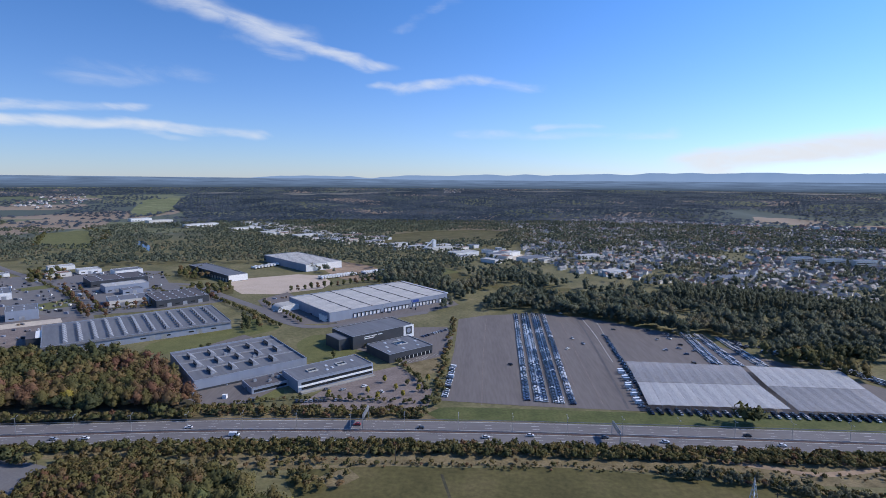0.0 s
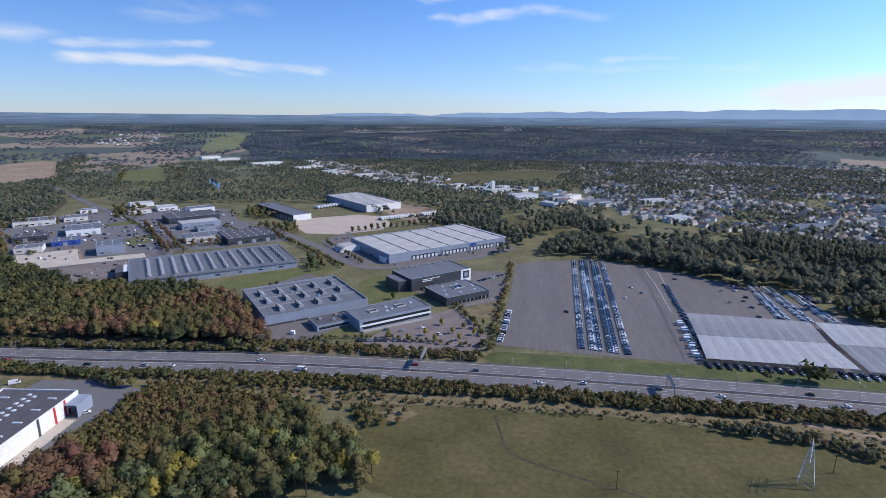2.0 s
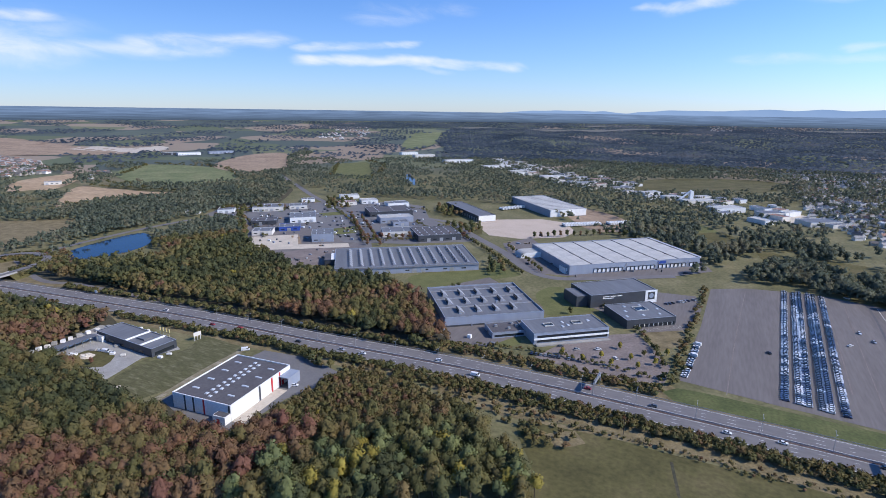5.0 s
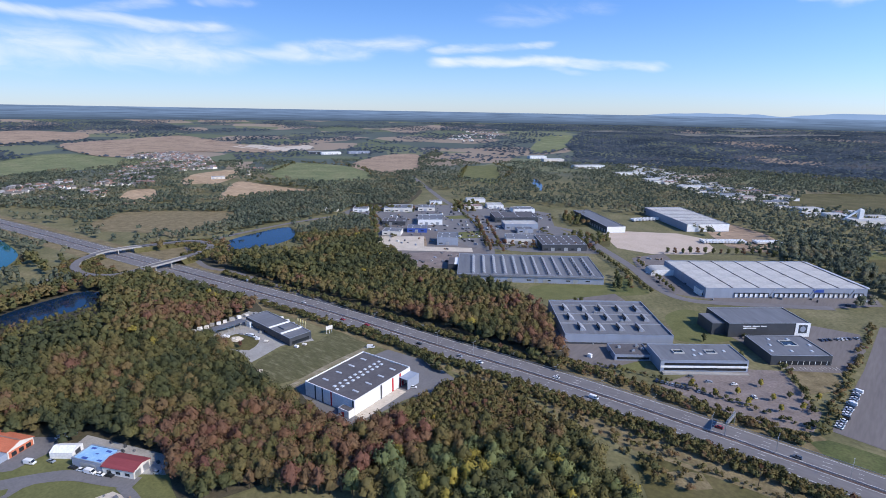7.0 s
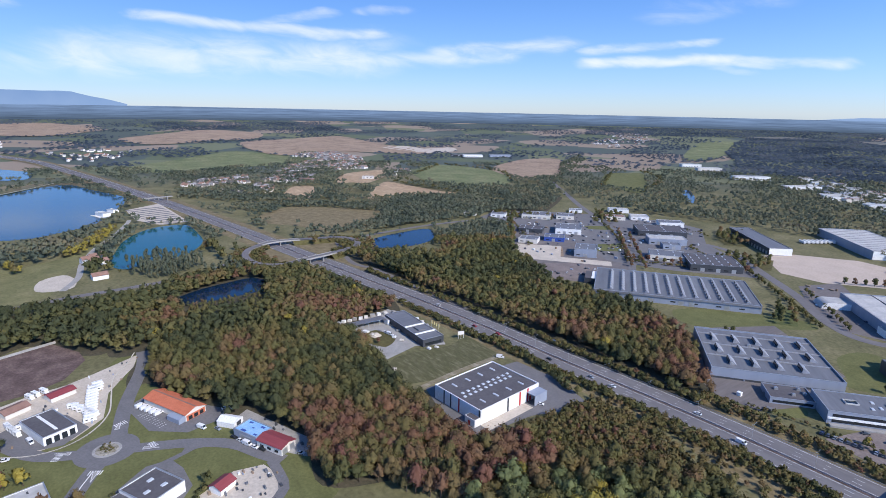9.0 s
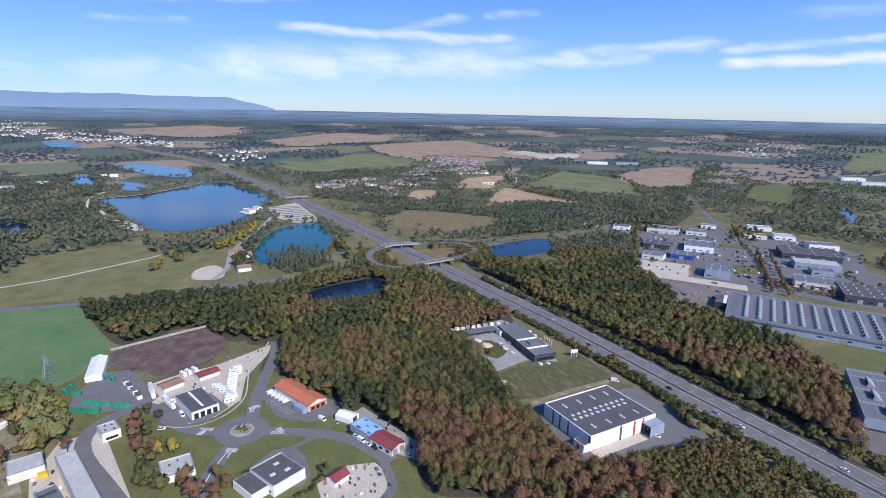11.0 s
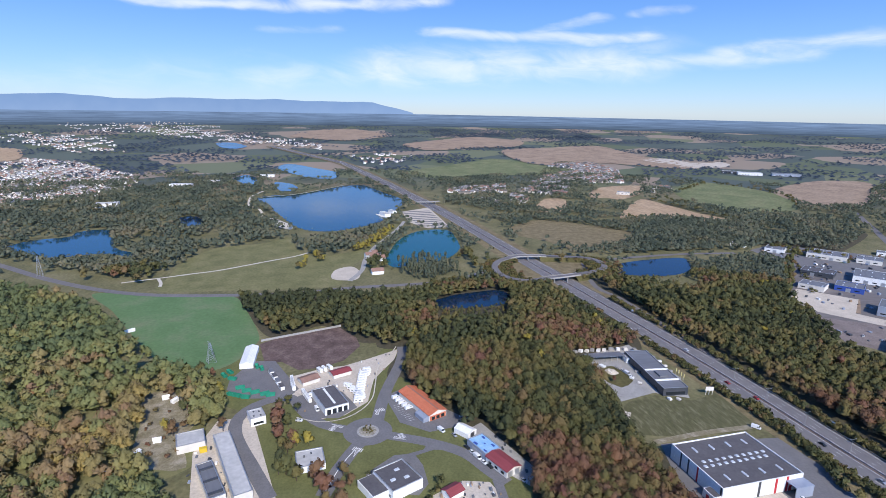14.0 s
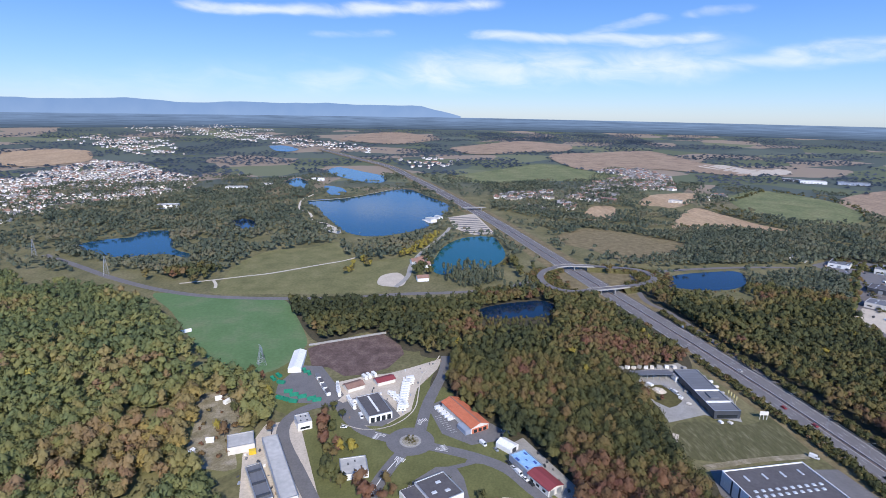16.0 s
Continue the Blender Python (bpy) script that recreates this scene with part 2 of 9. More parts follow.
M_FADEDBLUE = material("faded_blue_roof", [(0.2, 0.4, 0.66), (0.36, 0.56, 0.76)], 3, rough=0.6, fine=0.6)
M_RED = material("red_cladding", [(0.42, 0.03, 0.035), (0.52, 0.05, 0.05)], 4, rough=0.5)
M_REDROOF = material("red_roof_sheet", [(0.21, 0.045, 0.05), (0.27, 0.065, 0.07)], 3, rough=0.6, stretch=(4, 0.3, 1, 0))
M_ORANGE = material("orange_tile_roof", [(0.46, 0.13, 0.065), (0.56, 0.18, 0.095)], 3, rough=0.75, fine=0.6)
M_TILE = material("clay_tile_roof", [(0.21, 0.125, 0.095), (0.3, 0.18, 0.14)], 4, rough=0.85)
M_SLATE = material("grey_tile_roof", [(0.10, 0.095, 0.09), (0.17, 0.155, 0.145)], 4, rough=0.8)
M_PALESLATE = material("pale_grey_tile_roof", [(0.2, 0.195, 0.195), (0.33, 0.32, 0.315)], 4, rough=0.7)
M_METAL = material("galvanised_steel", [(0.42, 0.43, 0.44), (0.52, 0.53, 0.54)], 1.5, rough=0.45, metal=0.7)
M_PAINT = material("white_road_paint", [(0.62, 0.62, 0.6), (0.75, 0.75, 0.73)], 2, rough=0.7)
M_BARK = material("bark", [(0.05, 0.038, 0.028), (0.11, 0.085, 0.065)], 0.6, rough=0.95, bump=0.4)
M_RUBBER = material("tyre_rubber", [(0.015, 0.015, 0.015), (0.03, 0.03, 0.03)], 0.3, rough=0.9)
M_GREENBIN = material("green_painted_steel", [(0.02, 0.20, 0.13), (0.03, 0.27, 0.18)], 2, rough=0.6)
M_GREENMESH = material("green_mesh", [(0.018, 0.045, 0.022), (0.03, 0.06, 0.03)], 2, rough=0.6)
M_CANOPY = material("hail_net", [(0.40, 0.41, 0.43), (0.50, 0.51, 0.53)], 7, rough=0.7, fine=0.9, stretch=(3, 0.3, 1, -3), amp=0.3)
M_CANOPY2 = material("weathered_hail_net", [(0.32, 0.33, 0.36), (0.42, 0.43, 0.46)], 7, rough=0.7, fine=0.9, stretch=(3, 0.3, 1, -3), amp=0.3)
M_ROCK = material("planting_bed", [(0.10, 0.09, 0.06), (0.25, 0.23, 0.18), (0.4, 0.37, 0.32)], 1.5, rough=0.95, fine=0.5, amp=0.28)


for net_mat, open_part in ((M_CANOPY, 0.22), (M_CANOPY2, 0.42)):
    nn_, nl_ = net_mat.node_tree.nodes, net_mat.node_tree.links
    mix_, holes = nn_.new("ShaderNodeMixShader"), nn_.new("ShaderNodeBsdfTransparent")
    mix_.inputs[0].default_value = open_part
    nl_.new(nn_["Principled BSDF"].outputs[0], mix_.inputs[1])
    nl_.new(holes.outputs[0], mix_.inputs[2])
    nl_.new(mix_.outputs[0], nn_["Material Output"].inputs["Surface"])


def plain(name, color, rough=0.5, metal=0.0, spec=0.5):
    m = bpy.data.materials.new(name)
    m.use_nodes = True
    b = m.node_tree.nodes["Principled BSDF"]
    b.inputs["Base Color"].default_value = (*color, 1)
    b.inputs["Roughness"].default_value, b.inputs["Metallic"].default_value, b.inputs["Specular IOR Level"].default_value = rough, metal, spec
    return m


M_GLASS = plain("window_glass", (0.02, 0.025, 0.03), 0.08, 0, 0.6)
M_SKYLIGHT = plain("skylight_plastic", (0.5, 0.53, 0.56), 0.3)
M_FLAG = plain("faded_banner", (0.42, 0.36, 0.16), 0.8)
M_YELLOW = plain("yellow_paint", (0.6, 0.42, 0.03), 0.6)


def water_material(name, deep):
    m = plain(name, deep, 0.09, 0, 0.32)
    n, l = m.node_tree.nodes, m.node_tree.links
    t = n.new("ShaderNodeTexNoise")
    t.inputs["Scale"].default_value, t.inputs["Detail"].default_value = 0.5, 4.0
    tc = n.new("ShaderNodeTexCoord")
    l.new(tc.outputs["Object"], t.inputs["Vector"])
    bp = n.new("ShaderNodeBump")
    bp.inputs["Strength"].default_value, bp.inputs["Distance"].default_value = 0.25, 0.05
    l.new(t.outputs["Fac"], bp.inputs["Height"])
    l.new(bp.outputs[0], n["Principled BSDF"].inputs["Normal"])
    return m


M_WATER = water_material("lake_water", (0.008, 0.055, 0.108))
M_TEAL = water_material("quarry_water", (0.008, 0.085, 0.105))
M_DARKWATER = water_material("pond_water", (0.006, 0.022, 0.055))


def ground_material():
    """Open country: rough grass close by, a patchwork of fields and woods farther out."""
    m = material("open_ground", [(0.098, 0.096, 0.044), (0.145, 0.135, 0.064), (0.205, 0.18, 0.096)], 40, rough=0.95, fine=3.0, amp=0.3)
    n, l = m.node_tree.nodes, m.node_tree.links
    b = n["Principled BSDF"]
    near = b.inputs["Base Color"].links[0].from_socket
    tc = n.new("ShaderNodeTexCoord")
    wob = n.new("ShaderNodeTexNoise")
    wob.inputs["Scale"].default_value = 0.004
    l.new(tc.outputs["Object"], wob.inputs["Vector"])
    add = n.new("ShaderNodeVectorMath")
    add.operation = "MULTIPLY_ADD"
    add.inputs[1].default_value = (160, 160, 0)
    l.new(wob.outputs["Color"], add.inputs[0])
    l.new(tc.outputs["Object"], add.inputs[2])
    v = n.new("ShaderNodeTexVoronoi")
    v.inputs["Scale"].default_value = 1 / 260
    l.new(add.outputs[0], v.inputs["Vector"])
    sep = n.new("ShaderNodeSeparateColor")
    l.new(v.outputs["Color"], sep.inputs[0])
    r = n.new("ShaderNodeValToRGB")
    r.color_ramp.interpolation = "CONSTANT"
    for i, (p, c) in enumerate([(0.0, (0.08, 0.1, 0.085)), (0.42, (0.11, 0.13, 0.075)), (0.6, (0.1, 0.12, 0.095)), (0.7, (0.27, 0.215, 0.16)), (0.86, (0.15, 0.165, 0.095))]):
        e = r.color_ramp.elements[i] if i < 2 else r.color_ramp.elements.new(p)
        e.position, e.color = p, (*c, 1)
    l.new(sep.outputs[0], r.inputs["Fac"])
    ln = n.new("ShaderNodeVectorMath")
    ln.operation = "LENGTH"
    l.new(tc.outputs["Object"], ln.inputs[0])
    mr = n.new("ShaderNodeMapRange")
    mr.inputs[1].default_value, mr.inputs[2].default_value = 1300, 1700
    l.new(ln.outputs["Value"], mr.inputs[0])
    mx = n.new("ShaderNodeMix")
    mx.data_type = "RGBA"
    l.new(mr.outputs[0], mx.inputs["Factor"])
    l.new(near, mx.inputs["A"])
    l.new(r.outputs[0], mx.inputs["B"])
    l.new(mx.outputs["Result"], b.inputs["Base Color"])
    return m


M_GROUND = ground_material()


def foliage_material(name, ramp, see_through=0.14):
    """Leaves: the tone stored with each tree picks its hue, each clump of leaves varies a little."""
    m = bpy.data.materials.new(name)
    m.use_nodes = True
    n, l = m.node_tree.nodes, m.node_tree.links
    b = n["Principled BSDF"]
    b.inputs["Roughness"].default_value, b.inputs["Specular IOR Level"].default_value = 0.75, 0.15
    a = n.new("ShaderNodeAttribute")
    a.attribute_name = "tone"
    r = n.new("ShaderNodeValToRGB")
    for i, (p, c) in enumerate(ramp):
        e = r.color_ramp.elements[i] if i < 2 else r.color_ramp.elements.new(p)
        e.position, e.color = p, (*c, 1)
    l.new(a.outputs["Fac"], r.inputs["Fac"])
    g = n.new("ShaderNodeNewGeometry")
    mr = n.new("ShaderNodeMapRange")
    mr.inputs[3].default_value, mr.inputs[4].default_value = 0.86, 1.14
    l.new(g.outputs["Random Per Island"], mr.inputs[0])
    mx = n.new("ShaderNodeMix")
    mx.data_type, mx.blend_type = "RGBA", "MULTIPLY"
    mx.inputs["Factor"].default_value = 1.0
    l.new(r.outputs[0], mx.inputs["A"])
    l.new(mr.outputs[0], mx.inputs["B"])
    l.new(mx.outputs["Result"], b.inputs["Base Color"])
    thin, both = n.new("ShaderNodeBsdfTranslucent"), n.new("ShaderNodeMixShader")
    both.inputs[0].default_value = see_through
    l.new(mx.outputs["Result"], thin.inputs["Color"])
    l.new(b.outputs[0], both.inputs[1])
    l.new(thin.outputs[0], both.inputs[2])
    l.new(both.outputs[0], n["Material Output"].inputs["Surface"])
    return m


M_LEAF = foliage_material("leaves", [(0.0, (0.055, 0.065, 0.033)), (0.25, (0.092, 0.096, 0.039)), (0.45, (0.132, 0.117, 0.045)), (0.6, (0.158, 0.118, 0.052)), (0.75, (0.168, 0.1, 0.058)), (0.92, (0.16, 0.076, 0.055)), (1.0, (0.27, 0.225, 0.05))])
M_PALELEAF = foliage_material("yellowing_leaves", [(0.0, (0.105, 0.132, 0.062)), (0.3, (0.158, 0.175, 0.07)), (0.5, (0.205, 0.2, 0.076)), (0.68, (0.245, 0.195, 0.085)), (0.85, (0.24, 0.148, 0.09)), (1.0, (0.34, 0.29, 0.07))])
# grey-green poplars and willows; on distant woods the pale grey also paints haze
M_VALELEAF = foliage_material("grey_green_hazed_leaves", [(0.0, (0.076, 0.097, 0.072)), (0.4, (0.124, 0.142, 0.098)), (0.7, (0.178, 0.172, 0.11)), (1.0, (0.21, 0.178, 0.115))], 0.3)
# distance haze is painted into these leaves as extra blue
M_FARLEAF = foliage_material("hazed_far_leaves", [(0.0, (0.036, 0.052, 0.072)), (0.35, (0.055, 0.077, 0.103)), (0.65, (0.09, 0.112, 0.138)), (1.0, (0.13, 0.13, 0.138))], 0.3)

# ---- mesh helpers ----
class Shape:
    """Collects faces of one mesh."""

    def __init__(self):
        self.v, self.f = [], []

    def face(self, *pts):
        i = len(self.v)
        self.v.extend(pts)
        self.f.append(tuple(range(i, i + len(pts))))
        return self

    def box(self, x0, x1, y0, y1, z0, z1, taper=0.0):
        i, t = len(self.v), taper
        self.v += [(x0, y0, z0), (x1, y0, z0), (x1, y1, z0), (x0, y1, z0), (x0 + t, y0 + t, z1), (x1 - t, y0 + t, z1), (x1 - t, y1 - t, z1), (x0 + t, y1 - t, z1)]
        self.f += [(i, i + 3, i + 2, i + 1), (i + 4, i + 5, i + 6, i + 7), (i, i + 1, i + 5, i + 4), (i + 1, i + 2, i + 6, i + 5), (i + 2, i + 3, i + 7, i + 6), (i + 3, i, i + 4, i + 7)]
        return self

    def extrude(self, profile, a, b, axis="y"):
        """A profile in (x, z), drawn out along y from a to b (or in (y, z) along x)."""
        i, n = len(self.v), len(profile)
        for s in (a, b):
            self.v += [(p, s, q) if axis == "y" else (s, p, q) for p, q in profile]
        self.f += [(i + k, i + (k + 1) % n, i + n + (k + 1) % n, i + n + k) for k in range(n)]
        self.f += [tuple(i + k for k in reversed(range(n))), tuple(i + n + k for k in range(n))]
        return self

    def tube(self, a, b, r0, r1, sides=6):
        a, b = Vector(a), Vector(b)
        q = (b - a).to_track_quat("Z", "Y")
        i = len(self.v)
        for c, r in ((a, r0), (b, r1)):
            self.v += [tuple(c + q @ Vector((math.cos(k * math.tau / sides) * r, math.sin(k * math.tau / sides) * r, 0))) for k in range(sides)]
        self.f += [(i + k, i + (k + 1) % sides, i + sides + (k + 1) % sides, i + sides + k) for k in range(sides)]
        self.f += [tuple(i + sides + k for k in range(sides)), tuple(i + k for k in reversed(range(sides)))]
        return self

    def mesh(self, name, mat):
        me = bpy.data.meshes.new(name)
        me.from_pydata(self.v, [], self.f)
        bm = bmesh.new()
        bm.from_mesh(me)
        bmesh.ops.recalc_face_normals(bm, faces=bm.faces)
        bm.to_mesh(me)
        bm.free()
        me.materials.append(mat)
        return me


def part(name, shape, mat, parent, label="", at=None):
    """One mesh under a thing or under a part."""
    ob = new(name, shape.mesh(name, mat) if isinstance(shape, Shape) else shape)
    ob.parent = parent
    if at is not None:
        ob.matrix_local = at
    return tagged(ob, label)


def thing(name, label, category, m=None, group="", kind=""):
    ob = new(name)
    if m is not None:
        ob.matrix_world = m
    return tagged(ob, label, category, group, kind)


def solo(name, shape, mat, label, category, m=None, group="", kind=""):
    ob = new(name, shape.mesh(name, mat) if isinstance(shape, Shape) else shape)
    if m is not None:
        ob.matrix_world = m
    return tagged(ob, label, category, group, kind)


def curve_points(pts, step=8.0, closed=False):
    """Catmull-Rom through the points."""
    p = [Vector((*q, 0)) if len(q) == 2 else Vector(q) for q in pts]
    n, out = len(p), []
    for i in range(n if closed else n - 1):
        a, b = p[i], p[(i + 1) % n]
        p0 = p[i - 1] if i or closed else a * 2 - b
        p3 = p[(i + 2) % n] if closed or i + 2 < n else b * 2 - a
        k = max(1, int((b - a).length / step))
        for j in range(k):
            t = j / k
            out.append(0.5 * (2 * a + (b - p0) * t + (2 * p0 - 5 * a + 4 * b - p3) * t * t + (3 * a - p0 - 3 * b + p3) * t ** 3))
    if not closed:
        out.append(p[-1])
    return out


# ---- the lie of the land ----
NEAR_FLAT, FAR_REACH = 1800.0, 2950.0


def rise(x, y):
    """Height of the ground: a flat valley floor, then low uplands that climb towards the horizon."""
    r = math.hypot(x, y)
    if r < NEAR_FLAT:
        return 0.0
    k = min(max((math.degrees(math.atan2(-x, y)) + 2) / 84, 0), 1)
    u = min((r - NEAR_FLAT) / FAR_REACH, 0.99999)
    d = NEAR_FLAT - FAR_REACH * math.log(1 - u)
    h = math.degrees(math.atan2(-x, y))
    hilly = min(1, max(0, (30 - h) / 14)) * min(1, (r - NEAR_FLAT) / 350) * min(1, max(0, (4150 - r) / 900))
    swell = noise.noise(Vector((x / 520, y / 520, 7.0))) + 0.4 * noise.noise(Vector((x / 170, y / 170, 2.0)))
    return (140 + 55 * k) * (1 - r / d) + swell * (4 + 26 * hilly) * min(1, (r - NEAR_FLAT) / 350) * r / d * (1 if r < 4200 else max(0, (4300 - r) / 100))


def shrink(x, y):
    """How much smaller far things stand on the uplands."""
    r = math.hypot(x, y)
    if r < NEAR_FLAT:
        return 1.0
    u = min((r - NEAR_FLAT) / FAR_REACH, 0.9999)
    return r / (NEAR_FLAT - FAR_REACH * math.log(1 - u))


def lift(x, y, z):
    r = math.hypot(x, y)
    return rise(x, y) + z + max(0.0, r - 900) * 0.0011


from mathutils.geometry import delaunay_2d_cdt


def draped(pts, z, smooth=True, step=6.0):
    """Flat sheet over the ground inside an outline."""
    ring = [Vector(p[:2]) for p in (curve_points(pts, step, True) if smooth else [Vector((*p, 0)) for p in pts])]
    far = max(p.length for p in ring)
    extra = []
    if far > NEAR_FLAT - 50:
        xs, ys = [p.x for p in ring], [p.y for p in ring]
        g = 45.0
        extra = [Vector((x, y)) for x in np.arange(min(xs), max(xs), g) for y in np.arange(min(ys), max(ys), g)]
    n = len(ring)
    v, e, f, *_ = delaunay_2d_cdt(ring + extra, [(i, (i + 1) % n) for i in range(n)], [list(range(n))], 1 if extra else 1, 0.01)
    s = Shape()
    s.v = [(p.x, p.y, lift(p.x, p.y, z)) for p in v]
    s.f = [tuple(q) for q in f]
    return s


BLOCKED = []   # outlines on which no wild tree stands
LINES = []     # roads: points and half width


LAYER = [0]


def patch(name, pts, z, mat, label, category, block=True, smooth=True):
    LAYER[0] += 1
    z += 0.0011 * (LAYER[0] % 40)
    if block:
        BLOCKED.append([tuple(p) for p in pts])
    return solo(name, draped(pts, z, smooth), mat, label, category, kind="structure")


def ribbon(pts, width, z, step=8.0, closed=False, side=0.0):
    c = curve_points(pts, step, closed)
    s, n = Shape(), len(c)
    for i, p in enumerate(c):
        a, b = (c[i - 1], c[(i + 1) % n]) if closed else (c[max(i - 1, 0)], c[min(i + 1, n - 1)])
        t = (b - a).to_2d().normalized()
        m = Vector((-t.y, t.x))
        for k in (side - width / 2, side + width / 2):
            q = p.to_2d() + m * k
            s.v.append((q.x, q.y, lift(q.x, q.y, z) + p.z))
    s.f = [(2 * i, 2 * i + 1, (2 * i + 3) % (2 * n), (2 * i + 2) % (2 * n)) for i in range(n if closed else n - 1)]
    return s


def road(name, pts, width, mat, label, z=0.16, closed=False, line=True):
    LAYER[0] += 1
    z += 0.0011 * (LAYER[0] % 20)
    if line:
        LINES.append((curve_points(pts, 8.0, closed), width / 2 + (11 if name == "motorway" else 5 if name == "country_road" else 0)))
    return solo(name, ribbon(pts, width, z, 6.0, closed), mat, label, "road", kind="structure")


def dashes(pts, side, z, width=0.2, on=3.0, off=10.0):
    """Painted lane dashes along a line."""
    c, s = curve_points(pts, 2.0), Shape()
    run, prev = 0.0, None
    for a, b in zip(c, c[1:]):
        run += (b - a).length
        if run % (on + off) > on:
            continue
        t = (b - a).to_2d().normalized()
        m = Vector((-t.y, t.x))
        q = [a.to_2d() + m * (side - width / 2), b.to_2d() + m * (side - width / 2), b.to_2d() + m * (side + width / 2), a.to_2d() + m * (side + width / 2)]
        s.face(*[(p.x, p.y, lift(p.x, p.y, z)) for p in q])
    return s


# ---- ground ----
ground = Shape()
RINGS = [0, 60, 150, 300, 500, 700, 900, 1100, 1300, 1500, 1650] + [1750 + 35 * i for i in range(73)] + [4302]
SPOKES = 360
ground.v = [(math.cos(k * math.tau / SPOKES) * r, math.sin(k * math.tau / SPOKES) * r, rise(math.cos(k * math.tau / SPOKES) * r, math.sin(k * math.tau / SPOKES) * r)) for r in RINGS[1:] for k in range(SPOKES)] + [(0, 0, 0)]
ground.f = [(j * SPOKES + k, j * SPOKES + (k + 1) % SPOKES, (j + 1) * SPOKES + (k + 1) % SPOKES, (j + 1) * SPOKES + k) for j in range(len(RINGS) - 2) for k in range(SPOKES)]
ground.f += [(len(ground.v) - 1, k, (k + 1) % SPOKES) for k in range(SPOKES)]
g_ob = solo("ground", ground, M_GROUND, "wide valley floor of rough autumn grass rising to far uplands", "ground", kind="structure")
g_ob.data.polygons.foreach_set("use_smooth", [True] * len(g_ob.data.polygons))

# ---- plan of the place, in metres ----
SOIL = [(-441, -83), (-457, -65), (-470, -19), (-444, -4), (-427, -1), (-401, -14), (-391, -31), (-389, -47), (-405, -61), (-403, -73)]
DEPOT = [(-376, -58), (-389, -30), (-392, -13), (-400, 2), (-417, 30), (-398, 25), (-367, 8), (-336, 3), (-321, -12), (-318, -31), (-349, -49)]
RECYCLE = [(-380, -94), (-409, -83), (-407, -66), (-360, -44), (-348, -50), (-351, -77), (-365, -93)]
ORANGELOT = [(-345, 19), (-351, 27), (-308, 63), (-299, 58), (-295, 39), (-308, 22), (-334, 16)]
BLUELOT = [(-293, 60), (-301, 72), (-249, 93), (-239, 84), (-249, 76), (-276, 63)]
LONGLOT = [(-325, -90), (-329, -70), (-248, -45), (-253, -87), (-293, -96)]
GREENFIELD = [(-595, -273), (-577, -198), (-571, -134), (-533, -112), (-466, -88), (-442, -86), (-410, -96), (-397, -110), (-404, -128), (-416, -152), (-470, -190), (-536, -232)]
MEADOW = [(-718, -217), (-783, -193), (-807, -135), (-842, -102), (-759, -82), (-711, -48), (-680, -14), (-609, -17), (-586, -41), (-588, -132), (-593, -209), (-637, -216)]
PARKGRASS = [(-711, -48), (-768, 13), (-927, 60), (-880, 71), (-767, 29), (-679, -4), (-643, -17)]
LAWN1 = [(-294, -56), (-293, -47), (-306, -29), (-298, -12), (-283, -10), (-264, -14), (-255, -18), (-256, -34), (-272, -48)]
LAWN2 = [(-271, 8), (-284, 15), (-285, 35), (-278, 36), (-272, 23), (-256, 7), (-244, -8), (-244, -11), (-258, -4)]
LAWN3 = [(-271, 28), (-277, 50), (-254, 56), (-247, 45), (-251, 36), (-263, 32)]
LAWN4 = [(-366, 20), (-368, 28), (-352, 35), (-345, 22), (-313, 22), (-299, 29), (-310, 16), (-331, 12)]
LAWN5 = [(-381, 8), (-394, 22), (-362, 11), (-332, 4), (-316, -12), (-316, -26), (-321, -12), (-336, 3)]
POND1 = [(-621, 304), (-647, 346), (-659, 392), (-660, 435), (-620, 422), (-592, 393), (-584, 356), (-596, 319)]
POND2 = [(-526, 73), (-543, 95), (-552, 124), (-555, 151), (-531, 158), (-509, 141), (-506, 114), (-504, 79)]
LAKET = [(-740, 44), (-813, 64), (-868, 100), (-872, 144), (-818, 150), (-744, 143), (-687, 111), (-678, 76), (-658, 47), (-687, 35)]
LAKEB = [(-1244, -213), (-1301, -133), (-1449, 2), (-1342, 54), (-1182, 102), (-1064, 75), (-953, 42), (-907, 2), (-879, -48), (-913, -96), (-1046, -145)]
LAKEC = [(-1888, -253), (-2042, -233), (-1890, -132), (-1749, -53), (-1600, -57), (-1601, -113), (-1687, -169)]
LAKEE = [(-1578, -336), (-1689, -318), (-1603, -271), (-1456, -255), (-1480, -294)]
LAKED = [(-2962, -687), (-2964, -603), (-2788, -510), (-2671, -534), (-2726, -613)]
LAKEL = [(-815, -476), (-859, -463), (-879, -426), (-913, -428), (-921, -387), (-802, -332), (-768, -296), (-744, -290), (-769, -334), (-755, -395)]
PONDS = [(-1010, -312), (-1032, -288), (-968, -256), (-938, -273)]
BEACHLOT = [(-1047, 87), (-1089, 144), (-962, 152), (-894, 155), (-888, 116), (-943, 90)]
VOLLEY = [(-949, -145), (-973, -131), (-928, -107), (-900, -109)]
FTAN1 = [(-939, 486), (-1153, 639), (-1078, 661), (-982, 670), (-910, 688), (-880, 651), (-931, 586)]
FTAN2 = [(-1210, 541), (-1357, 639), (-1385, 771), (-1244, 689), (-1161, 599), (-1184, 574)]
FTAN3 = [(-1059, 361), (-1177, 421), (-1168, 466), (-1035, 411), (-1015, 370)]
FBROWN1 = [(-2603, 710), (-2730, 989), (-2792, 1274), (-2283, 1269), (-1937, 1333), (-1789, 1184), (-1920, 1045), (-2029, 928), (-1967, 737), (-2119, 649)]
